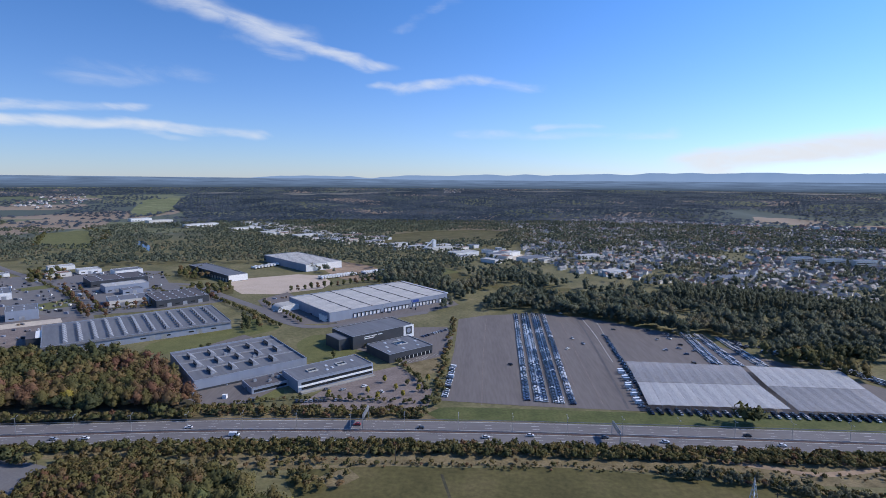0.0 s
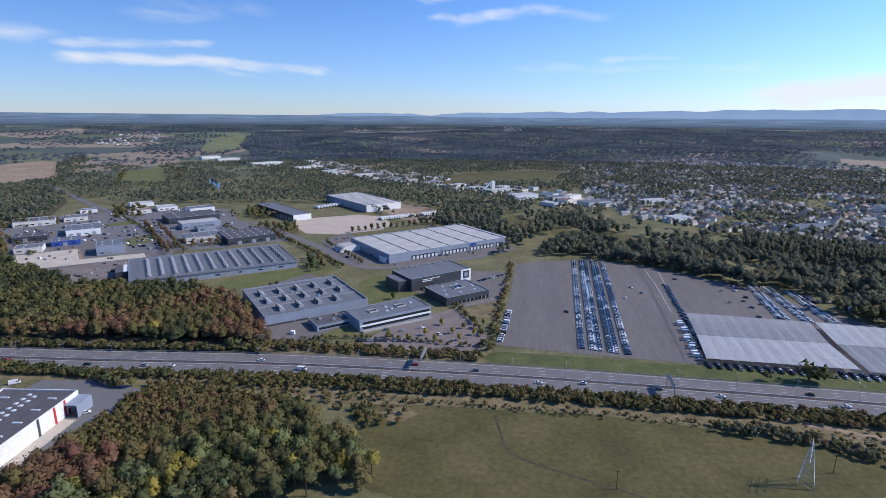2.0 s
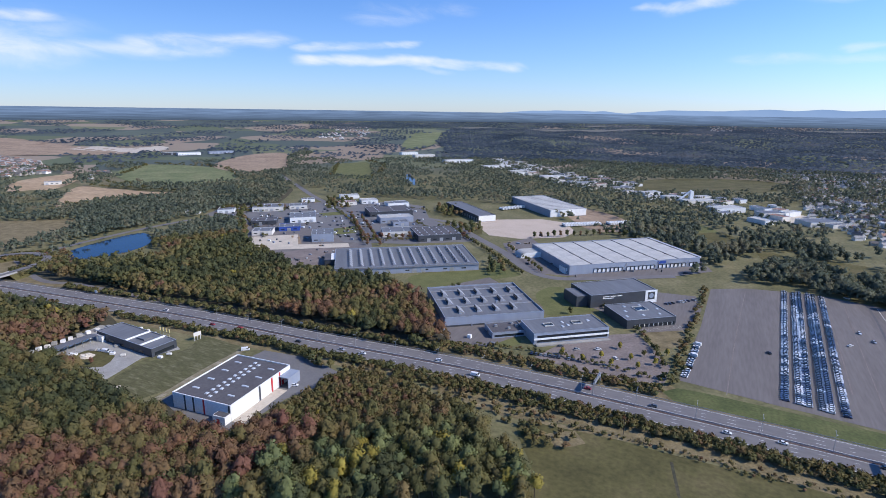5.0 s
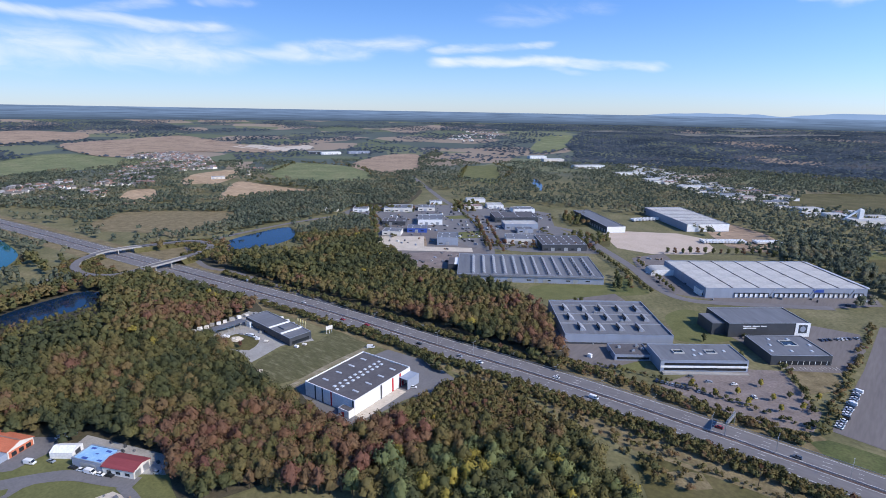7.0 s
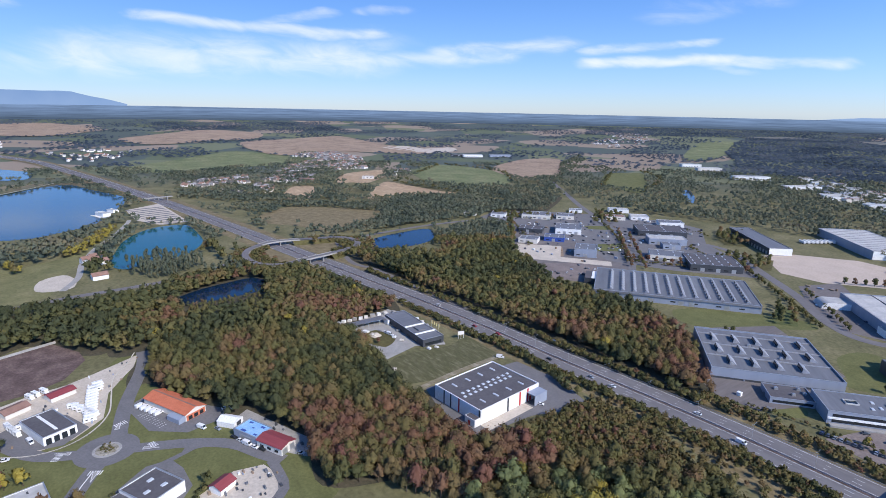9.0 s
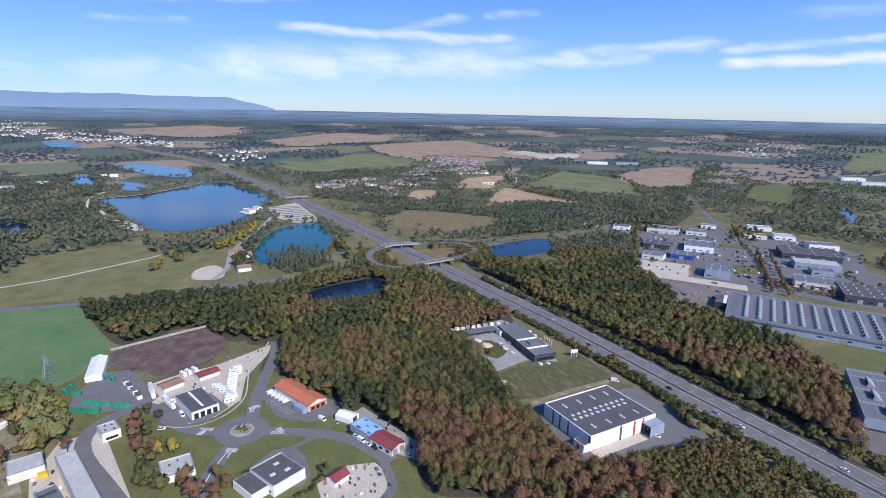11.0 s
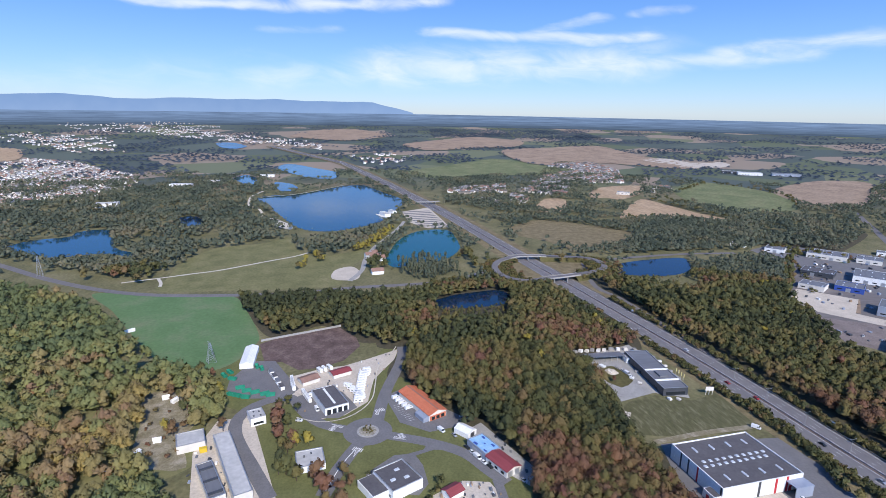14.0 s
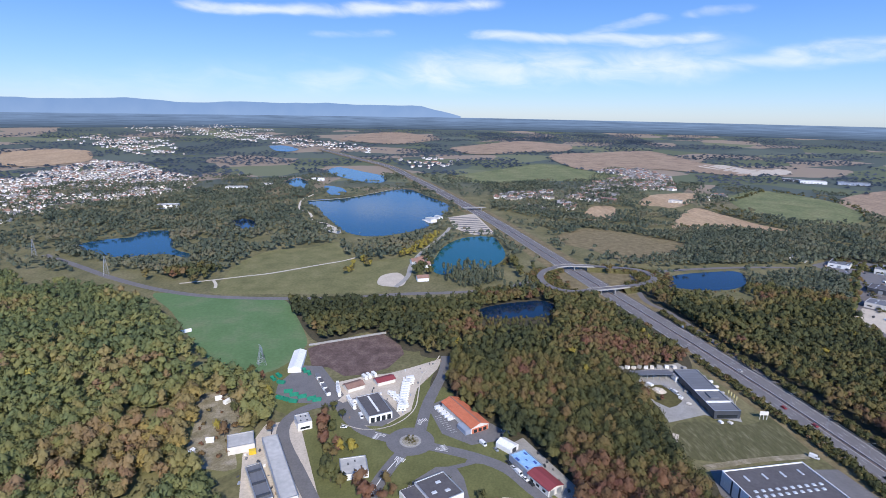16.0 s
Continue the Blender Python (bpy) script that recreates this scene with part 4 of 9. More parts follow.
road("estate_road", [(-246, 68), (-234, 68), (-222, 66), (-214, 56), (-210, 44)], 5, M_ASPHALT, "narrow asphalt lane round the rubble yard", 0.17)
patch("lawn", [(-405, -112), (-340, -86), (-350, -60), (-405, -78)], 0.025, M_LAWN, "green lawn round the recycling yard", "ground", block=False)
patch("scrubland", [(-420, -150), (-300, -90), (-262, -108), (-215, -82), (-140, -130), (-180, -260), (-330, -260)], 0.03, M_PALEMEADOW, "rough garden ground between scattered trees", "ground", block=False)
patch("scrubland", [(-364, -145), (-366, -126), (-327, -102), (-311, -107), (-280, -96), (-280, -111), (-289, -127), (-325, -135)], 0.045, M_BAREGRASS, "dry trampled garden ground with bare patches", "ground")
road("estate_road", [(-486, 668), (-430, 600), (-372, 528), (-330, 470)], 9, M_ASPHALT, "tree-lined estate street", 0.17)
road("motorway", HIGHWAY, 27.0, M_ROAD, "grey asphalt motorway with two carriageways", 0.15)
marks = Shape()
for a, b, c in ((-4.9, 0.2, 13), (4.9, 0.2, 13), (-8.5, 0.2, 13), (8.5, 0.2, 13)):
    d = dashes(HIGHWAY, a, 0.19)
    k = len(marks.v)
    marks.v += d.v
    marks.f += [tuple(i + k for i in q) for q in d.f]
for a in (-12.2, -1.9, 1.9, 12.2):
    d = ribbon(HIGHWAY, 0.25, 0.19, 8, side=a)
    k = len(marks.v)
    marks.v += d.v
    marks.f += [tuple(i + k for i in q) for q in d.f]
solo("lane_markings", marks, M_PAINT, "white painted motorway lane lines", "road marking", kind="structure")

road("country_road", RD_MAIN, 9, M_ROAD, "grey two-lane country road past the lakes")
road("country_road", RD_N, 8, M_ROAD, "grey two-lane road beyond the interchange")
road("footpath", RD_PATH, 3.5, M_PATHWAY, "chalky white footpath across the meadow")
road("footpath", [(-643, -226), (-624, -217), (-611, -214)], 3.5, M_PATHWAY, "short chalky path down to the country road")
road("track", [(-266, 170), (-271, 205), (-273, 238)], 4.5, M_BAREGRASS, "bare dusty track between the weedy plot and the warehouse", line=False)
road("track", [(-300, 170), (-288, 163), (-272, 160)], 4.0, M_GRAVEL, "pale lane at the forest edge", line=False)
patch("scrubland", [(-41, 396), (-13, 416), (-10, 400), (-14, 383), (-24, 370), (-33, 382)], 0.15, M_DRY, "brown weedy plot below the parking bays", "ground", smooth=False)
patch("planted_island", [(-360, 176), (-364, 190), (-353, 198), (-339, 194), (-331, 181), (-340, 175)], 0.16, M_MEADOW, "weedy planted island in the merchant yard", "ground")
patch("bare_ground", [(-65, 238), (-52, 248), (-45, 240), (-57, 230)], 0.12, M_DRY, "trampled bare patch in the meadow", "ground", block=False)
road("estate_road", RD_A, 8, M_ASPHALT, "asphalt road to the roundabout", 0.17)
road("estate_road", RD_B, 8, M_ASPHALT, "asphalt lane into the forest", 0.17)
road("estate_road", RD_C, 8, M_ASPHALT, "asphalt road round the recycling yard", 0.17)
road("estate_road", RD_D, 8, M_ASPHALT, "curved asphalt road past the workshops", 0.17)
road("estate_road", RD_IND, 10, M_ROAD, "industrial estate road", 0.17)
road("slip_road", RD_SLIP, 6, M_ROAD, "motorway slip road", 0.17)

# ---- trees ----
ICO_V = np.array([(0, 0, 1)] + [(math.cos(k * math.tau / 5) * 0.894, math.sin(k * math.tau / 5) * 0.894, 0.447) for k in range(5)]
                 + [(math.cos((k + 0.5) * math.tau / 5) * 0.894, math.sin((k + 0.5) * math.tau / 5) * 0.894, -0.447) for k in range(5)] + [(0, 0, -1)])
ICO_F = [(0, 1 + k, 1 + (k + 1) % 5) for k in range(5)] + [(1 + k, 6 + k, 1 + (k + 1) % 5) for k in range(5)] + [(1 + (k + 1) % 5, 6 + k, 6 + (k + 1) % 5) for k in range(5)] + [(6 + k, 11, 6 + (k + 1) % 5) for k in range(5)]
OCT_V = np.array([(0, 0, 1), (1, 0, -0.35), (0, 1, -0.35), (-1, 0, -0.35), (0, -1, -0.35)], dtype=float)
OCT_F = [(0, 1, 2), (0, 2, 3), (0, 3, 4), (0, 4, 1)]
trng = np.random.default_rng(5)


def crown(lobes, leaves, radius=4.2, height=12.0, leaf=1.2, jitter=0.28, slim=1.0, flat=1.0, simple=False):
    """A crown of irregular lobes set with many loose clumps of leaves. Points, triangles and soft outward normals as arrays."""
    v, f, nn = [], [], []
    base_v, base_f = (OCT_V * 1.12, OCT_F) if simple else (ICO_V, ICO_F)
    cz = height * 0.57
    mid_ = np.array([0, 0, cz - height * 0.12])
    for k in range(lobes):
        a, q = trng.uniform(0, math.tau), trng.uniform(0.25, 1) ** 0.6
        up = trng.uniform(-1.0, 1.0)
        wide = math.sqrt(max(0.05, 1 - abs(up) ** 2 * 0.8))
        c = np.array([math.cos(a) * radius * 0.62 * q * wide, math.sin(a) * radius * 0.62 * q * wide, cz + up * height * 0.26])
        if k == 0:
            c = np.array([0, 0, cz + height * 0.1])
        r = radius * trng.uniform(0.32, 0.58)
        b = len(v)
        core = base_v * r * (0.86 if leaves else 1.0) * trng.uniform(1 - jitter, 1 + jitter, (len(base_v), 1)) * np.array([1, 1, slim * 0.95])
        v += list(core + c)
        nn += [base_v[i] * 0.55 + (core[i] + c - mid_) / radius * 0.6 + np.array([0, 0, 0.4]) for i in range(len(base_v))]
        f += [(b + i, b + j, b + m) for i, j, m in base_f]
        for _ in range(leaves):
            d = trng.normal(size=3)
            d[2] = abs(d[2]) * 0.9 - 0.25
            d /= np.linalg.norm(d)
            p = c + d * r * trng.uniform(0.78, 1.3) * np.array([1, 1, slim])
            n = d + trng.normal(size=3) * 0.55
            n /= np.linalg.norm(n)
            s = np.cross(n, trng.normal(size=3))
            s /= np.linalg.norm(s) + 1e-6
            t = np.cross(n, s)
            w = leaf * trng.uniform(0.55, 1.25)
            b = len(v)
            v += [p + s * w * 0.75, p + t * w * 0.75 * trng.uniform(0.6, 1.2) - s * w * 0.35, p - t * w * 0.6 - s * w * 0.3 + n * 0.15]
            nn += [d * 0.5 + n * 0.32 + (p - mid_) / radius * 0.55 + np.array([0, 0, 0.4])] * 3
            f += [(b, b + 1, b + 2)]
    v, f, nn = np.array(v), np.array(f, dtype=np.int32), np.array(nn)
    nn /= np.linalg.norm(nn, axis=1)[:, None]
    g = np.cross(v[f[:, 1]] - v[f[:, 0]], v[f[:, 2]] - v[f[:, 0]])
    turned = (g * nn[f].sum(axis=1)).sum(axis=1) < 0
    f[turned] = f[turned][:, ::-1]
    v[:, 2] *= flat
    return v.astype(np.float32), f, nn.astype(np.float32)


def poplar(lobes, leaves, height=16.0):
    v, f, nn = crown(lobes, leaves, 2.2, height, 1.0, 0.3, 1.6)
    v[:, 2] = height * 0.55 + (v[:, 2] - height * 0.57) * 1.35
    return v, f, nn


NEAR_CROWNS = [crown(8, 40, 4.3 + 0.3 * k, 11.2 + 0.7 * k, 0.72, simple=True) for k in range(6)]
PALE_CROWNS = [crown(9, 40, 4.3 + 0.2 * k, 10.8 + 0.5 * k, 0.8, simple=True) for k in range(6)]
MID_CROWNS = [crown(5, 16, 4.6, 11.4, 1.2, simple=True) for k in range(6)]
FAR_CROWNS = [crown(2, 5, 5.3, 10.0, 2.2, 0.35, simple=True) for k in range(8)]
DOT_CROWNS = [crown(1, 3, 12.0, 9.0, 2.4, 0.4, 1.0, 0.5, True) for k in range(6)]
DOT_CROWNS = [(v, f, ((nn * 0.36 + np.array([0, 0, 0.85], dtype=np.float32)) / np.linalg.norm(nn * 0.36 + np.array([0, 0, 0.85]), axis=1)[:, None]).astype(np.float32)) for v, f, nn in DOT_CROWNS]
BUSHES = [crown(3, 14, 2.1, 3.2, 0.75, simple=True) for k in range(4)]
POPLARS = [poplar(8, 10) for k in range(4)]


def crowns_mesh(name, kinds, places, mat):
    """Many crowns joined into one mesh. places: x, y, z, scale, turn, tone, kind."""
    vs, fs, ns, tones, off = [], [], [], [], 0
    for x, y, z, s, a, tone, k in places:
        v, f, nn = kinds[int(k) % len(kinds)]
        c, n = math.cos(a) * s, math.sin(a) * s
        w = np.empty_like(v)
        w[:, 0], w[:, 1], w[:, 2] = v[:, 0] * c - v[:, 1] * n + x, v[:, 0] * n + v[:, 1] * c + y, v[:, 2] * s + z
        vs.append(w)
        u = nn.copy()
        c, n = math.cos(a), math.sin(a)
        u[:, 0], u[:, 1] = nn[:, 0] * c - nn[:, 1] * n, nn[:, 0] * n + nn[:, 1] * c
        ns.append(u)
        fs.append(f + off)
        tones.append(np.full(len(v), tone, dtype=np.float32))
        off += len(v)
    v, f, tones = np.concatenate(vs), np.concatenate(fs), np.concatenate(tones)
    me = bpy.data.meshes.new(name)
    me.vertices.add(len(v))
    me.vertices.foreach_set("co", v.astype(np.float32).ravel())
    me.loops.add(f.size)
    me.loops.foreach_set("vertex_index", f.astype(np.int32).ravel())
    me.polygons.add(len(f))
    me.polygons.foreach_set("loop_start", np.arange(0, f.size, 3, dtype=np.int32))
    me.polygons.foreach_set("loop_total", np.full(len(f), 3, dtype=np.int32))
    me.attributes.new("tone", "FLOAT", "POINT").data.foreach_set("value", tones)
    me.update(calc_edges=True)
    me.normals_split_custom_set_from_vertices(np.concatenate(ns))
    me.materials.append(mat)
    return me


def inside(px, py, poly):
    """Which of the points lie inside an outline."""
    r = np.zeros(len(px), bool)
    n = len(poly)
    for i in range(n):
        (x0, y0), (x1, y1) = poly[i], poly[(i + 1) % n]
        if y0 == y1:
            continue
        c = (y0 > py) != (y1 > py)
        r ^= c & (px < (x1 - x0) * (py - y0) / (y1 - y0) + x0)
    return r


def clear_of(px, py, margin=3.0, outlines=True):
    """Which points stand off the lots, water and roads."""
    ok = np.ones(len(px), bool)
    if outlines:
        for poly in BLOCKED:
            ok &= ~inside(px, py, poly)
    for line, half in LINES:
        for a, b in zip(line, line[1:]):
            d = b - a
            t = np.clip(((px - a.x) * d.x + (py - a.y) * d.y) / max(d.x * d.x + d.y * d.y, 1e-6), 0, 1)
            ok &= (px - a.x - d.x * t) ** 2 + (py - a.y - d.y * t) ** 2 > (half + margin) ** 2
    return ok


def jittered(poly, gap):
    xs, ys = [p[0] for p in poly], [p[1] for p in poly]
    gx, gy = np.meshgrid(np.arange(min(xs), max(xs), gap), np.arange(min(ys), max(ys), gap * 0.87))
    gx = gx + (np.arange(gx.shape[0])[:, None] % 2) * gap / 2
    px = gx.ravel() + trng.uniform(-0.36, 0.36, gx.size) * gap
    py = gy.ravel() + trng.uniform(-0.36, 0.36, gx.size) * gap
    k = inside(px, py, poly)
    return px[k], py[k]

# ---- buildings ----
def at(cx, cy, ang, z=0.0):
    return pose(cx, cy, z, 0, 0, ang)


def outline(cx, cy, L, D, ang, grow=2.0):
    c, s = math.cos(radians(ang)), math.sin(radians(ang))
    return [(cx + x * c - y * s, cy + x * s + y * c) for x, y in ((-L / 2 - grow, -D / 2 - grow), (L / 2 + grow, -D / 2 - grow), (L / 2 + grow, D / 2 + grow), (-L / 2 - grow, D / 2 + grow))]


def hall(name, label, cx, cy, L, D, ang, h, wall, roof, parapet=0.6, t=0.35, cat="building", trim=None):
    """A flat-roofed hall: four walls, a roof sheet set below the parapet, a metal coping."""
    b = thing(name, label, cat, at(cx, cy, ang))
    w = Shape()
    x, y = L / 2, D / 2
    w.box(-x, x, -y, -y + t, 0, h).box(-x, x, y - t, y, 0, h).box(-x, -x + t, -y + t, y - t, 0, h).box(x - t, x, -y + t, y - t, 0, h)
    part("wall", w, wall, b)
    part("roof", Shape().box(-x + t, x - t, -y + t, y - t, h - parapet - 0.3, h - parapet), roof, b)
    c = Shape()
    c.box(-x - 0.08, x + 0.08, -y - 0.08, -y + t + 0.08, h + 0.003, h + 0.15).box(-x - 0.08, x + 0.08, y - t - 0.08, y + 0.08, h + 0.003, h + 0.15)
    c.box(-x - 0.08, -x + t + 0.08, -y + t + 0.08, y - t - 0.08, h + 0.003, h + 0.15).box(x - t - 0.08, x + 0.08, -y + t + 0.08, y - t - 0.08, h + 0.003, h + 0.15)
    part("coping", c, trim or M_METAL, b)
    b["half"] = (x, y, h)
    return b


def placed(parent, name, me, x, y, z, ang=0.0, label=""):
    return part(name, me, None, parent, label, pose(x, y, z, 0, 0, ang))




def site(cx, cy, L, D, ang):
    BLOCKED.append(outline(cx, cy, L, D, ang))


for q in ((-234, 197, 39, 49, 6), (-290, 477, 143, 78, 37), (-164, 391, 78, 73, 39), (-90, 368, 57, 26, 40), (-129, 351, 25, 19, 40), (-73, 464, 64, 30, 42), (-46, 425, 41, 34, 40), (-98, 599, 149, 93, 41), (-261, 881, 61, 140, 45), (-357, 762, 33, 132, 45)):
    site(*q)
# ---- industrial estate ----
def prism(w, d, h, lean=0.5):
    """A skylight hood: upright glazing on one side, a sloping back on the other."""
    return Shape().extrude([(-w / 2, 0), (w / 2, 0), (w / 2 - w * (1 - lean), h), (-w / 2 + w * 0.12, h)], -d / 2, d / 2)


hood_mesh = prism(3.4, 5.2, 2.2, 0.35).mesh("skylight", M_HOOD)
hood_glass = Shape().extrude([(-1.72, 0.3), (-1.36, 2.0), (-1.26, 2.0), (-1.6, 0.3)], -2.3, 2.3).mesh("glazing", M_GLASS)
dome_mesh = Shape().box(-0.9, 0.9, -1.4, 1.4, 0, 0.45, 0.15).mesh("skylight", M_SKYLIGHT)
strip_mesh = Shape().box(-2.2, 2.2, -0.6, 0.6, 0, 0.4, 0.1).mesh("skylight", M_SKYLIGHT)
unit_mesh = Shape().box(-1.1, 1.1, -0.9, 0.9, 0, 1.3, 0.05).box(-0.6, 0.6, -0.5, 0.5, 1.3, 1.6).mesh("ventilation_unit", M_METAL)
dock_mesh = Shape().box(-1.7, 1.7, -0.25, 0, 0.9, 4.1).mesh("dock_door", M_WHITE)
dockseal_mesh = Shape().box(-2.1, -1.72, -0.7, 0, 0.8, 4.5).box(1.72, 2.1, -0.7, 0, 0.8, 4.5).box(-2.1, 2.1, -0.7, 0, 4.5, 5.0).mesh("dock_seal", M_DARKCLAD)
window_mesh = Shape().box(-2.2, 2.2, -0.06, 0, 0, 1.2).mesh("window", M_GLASS)
gate_mesh = Shape().box(-2.2, 2.2, -0.1, 0, 0, 4.2).mesh("gate", M_METAL)

# long factory with saw-tooth rows
f = hall("factory", "long blue-grey factory with rows of roof skylights", -290, 477, 143, 78, 37, 7.5, M_BLUEGREY, M_ROOFGREY)
part("fascia", Shape().extrude([(-39.9, 5.9), (-39.02, 5.9), (-39.02, 7.4), (-39.5, 7.4)], -71.4, 71.4, "x"), M_ROOFGREY, f, "pale grey metal fascia")
for i in range(12):
    x = -55.5 + i * 10.7
    for j in range(8):
        s = placed(f, "skylight", hood_mesh, x, -30.0 + j * 8.3, 6.903)
        placed(s, "glazing", hood_glass, 0, 0, 0)
for i in range(7):
    placed(f, "window", window_mesh, -58 + i * 19.0, -39.0, 2.2)
for x in (-20, 6, 15, 44):
    placed(f, "gate", gate_mesh, x, -39.0, 0.0)
part("roof_edge", Shape().box(66, 71, -38.6, 38.6, 6.905, 7.05), M_ROOFGREY, f, "pale roof strip")
an = thing("loading_annex", "dark blue loading annex with a white roof strip", "building", at(-356, 443, 37))
part("wall", Shape().box(-9, 9, -13, 13, 0, 6.0), M_DARKCLAD, an)
part("roof", Shape().box(-9.2, 9.2, -13.2, 13.2, 6.004, 6.3), M_ROOFDARK, an)
part("canopy", Shape().box(-2.5, 2.5, -14, 12, 6.31, 6.7), M_WHITE, an, "white canopy strip")

# square factory
f = hall("factory", "square blue-grey factory with tall roof hoods", -164, 391, 78, 73, 39, 7.6, M_BLUEGREY, M_ROOFGREY, 1.0)
big_hood = prism(5.0, 10.5, 3.0, 0.3).mesh("skylight", M_HOOD)
big_glass = Shape().extrude([(-2.56, 0.3), (-2.02, 2.8), (-1.9, 2.8), (-2.4, 0.3)], -4.8, 4.8).mesh("glazing", M_GLASS)
for j, y in enumerate((-22, -2, 18)):
    for i in range(5 if j else 4):
        s = placed(f, "skylight", big_hood, -28 + i * 14.5 + (4 if j == 0 else 0), y, 6.603)
        placed(s, "glazing", big_glass, 0, 0, 0)
    part("roof_step", Shape().box(-38.4, 38.4, y + 8, y + 8.5, 6.603, 7.3), M_HOOD, f)
for x, y in ((-6, 10), (20, -18), (10, -8), (28, 24), (-25, -27)):
    placed(f, "ventilation_unit", unit_mesh, x, y, 6.603)
part("wall_band", Shape().box(-39.0, 39.0, -36.62, -36.52, 0.0, 1.4), M_DARKCLAD, f, "dark plinth band")

# office block and annex
f = hall("office_building", "two-storey blue-grey office with ribbon windows", -90, 368, 57, 26, 40, 8, M_BLUEGREY, M_ROOFGREY, 0.4)
for z in (1.2, 4.6):
    part("ribbon_window", Shape().box(-26, 27.5, -13.07, -13.005, z, z + 1.7), M_GLASS, f)
part("facade_band", Shape().box(-28.4, 28.4, -13.6, -13.01, 3.2, 4.3), M_WHITE, f, "pale facade band")
part("ramp", Shape().extrude([(-28, 0), (28, 0), (28, 0.4), (-28, 1.2)], -17.5, -14.2), M_CONCRETE, f)
for x in (-12, 10):
    w = part("light_well", Shape().box(-3.6, 3.6, -2.6, -2.2, 0, 0.8).box(-3.6, 3.6, 2.2, 2.6, 0, 0.8).box(-3.6, -3.2, -2.2, 2.2, 0, 0.8).box(3.2, 3.6, -2.2, 2.2, 0, 0.8), M_ROOFPALE, f, at=pose(x, 1, 7.603))
    part("opening", Shape().box(-3.2, 3.2, -2.2, 2.2, 0.003, 0.2), M_GLASS, w)
for x, y in ((-3, -4), (0, 4), (20, 3), (2, -2)):
    placed(f, "skylight", dome_mesh, x, y, 7.603)
f = hall("office_annex", "low flat-roofed annex joined to the office", -129, 351, 25, 19, 40, 4.2, M_BLUEGREY, M_ROOFDARK, 0.4)
for x, y in ((-6, 3), (2, -3), (7, 5), (9, 0)):
    placed(f, "ventilation_unit", unit_mesh, x, y, 3.8)
part("ribbon_window", Shape().box(-11, 11, -9.57, -9.505, 1.0, 2.6), M_GLASS, f)

# charcoal hall with its sign wall, and the low hall
f = hall("assembly_hall", "tall charcoal-clad hall with a white sign wall", -73, 464, 62, 34, 42, 11, M_DARKCLAD, M_ROOFGREY, 0.4)
sgn = part("sign_wall", Shape().box(20, 31.3, -17.35, -17.01, 0.3, 11.2), M_WHITE, f, "white sign panel")
part("sign_emblem", Shape().box(22.4, 29, -17.45, -17.36, 3.2, 9.8), M_DARKCLAD, sgn, "dark square emblem")
part("sign_ring", Shape().extrude([(25.7 + 2.2 * math.cos(k * math.tau / 20), 6.5 + 2.2 * math.sin(k * math.tau / 20)) for k in range(20)], -17.52, -17.46), M_BLUEGREY, sgn, "pale ring emblem")
for x0, x1, z in ((-20, -14, 8.4), (-13, -7.5, 8.4), (-6.5, -2, 8.4), (-20, -10, 6.9)):
    part("lettering", Shape().box(x0, x1, -17.07, -17.01, z, z + 0.7), M_WHITE, f, "white lettering as plain bars")
part("side_block", Shape().box(-41, -31.05, -12, 10, 0, 9.0), M_DARKCLAD, f)
part("side_roof", Shape().box(-40.6, -31.4, -11.6, 9.6, 9.004, 9.2), M_ROOFGREY, f)
f = hall("showroom", "low charcoal showroom with a glazed front", -46, 425, 41, 34, 40, 7, M_DARKCLAD, M_ROOFGREY, 0.4)
part("ribbon_window", Shape().box(-15, 19.5, -17.08, -17.01, 0.6, 3.0), M_GLASS, f)
for i in range(9):
    part("mullion", Shape().box(-14 + i * 3.9, -13.7 + i * 3.9, -17.16, -17.085, 0.6, 3.0), M_WHITE, f)
w = part("courtyard", Shape().box(-5, 5, -4.4, -4.0, 0, 0.6).box(-5, 5, 4.0, 4.4, 0, 0.6).box(-5, -4.6, -4, 4, 0, 0.6).box(4.6, 5, -4, 4, 0, 0.6), M_ROOFPALE, f, at=pose(3, 4, 6.603))
part("opening", Shape().box(-4.6, 4.6, -4.0, 4.0, 0.003, 0.1), M_GLASS, w)
for i in range(8):
    placed(f, "skylight", dome_mesh, -16 + i * 4.6, -9 + (i % 3) * 10, 6.603)

# pale-roofed warehouse
WL, WD = 149, 93
f = hall("distribution_warehouse", "huge warehouse with a pale panelled roof and docks", -98, 599, WL, WD, 41, 9.4, M_BLUEGREY, M_ROOFPALE, 0.9)
vault = Shape().extrude([(-45.8 / 4, 0), (45.8 / 4, 0)] + [(45.8 / 4 * math.cos(math.pi * k / 8), 0.2 + 0.4 * math.sin(math.pi * k / 8)) for k in range(9)], -11.7, 11.7, "x").mesh("roof_panel", M_ROOFPALE)
for i in range(6):
    for j in range(4):
        placed(f, "roof_panel", vault, -61.5 + i * 24.6, -34.4 + j * 22.95, 8.505)
for i in range(7):
    part("roof_gutter", Shape().box(-74 + i * 24.6 - 0.25, -74 + i * 24.6 + 0.35, -46, 46, 8.51, 9.42), M_ROOFDARK, f)
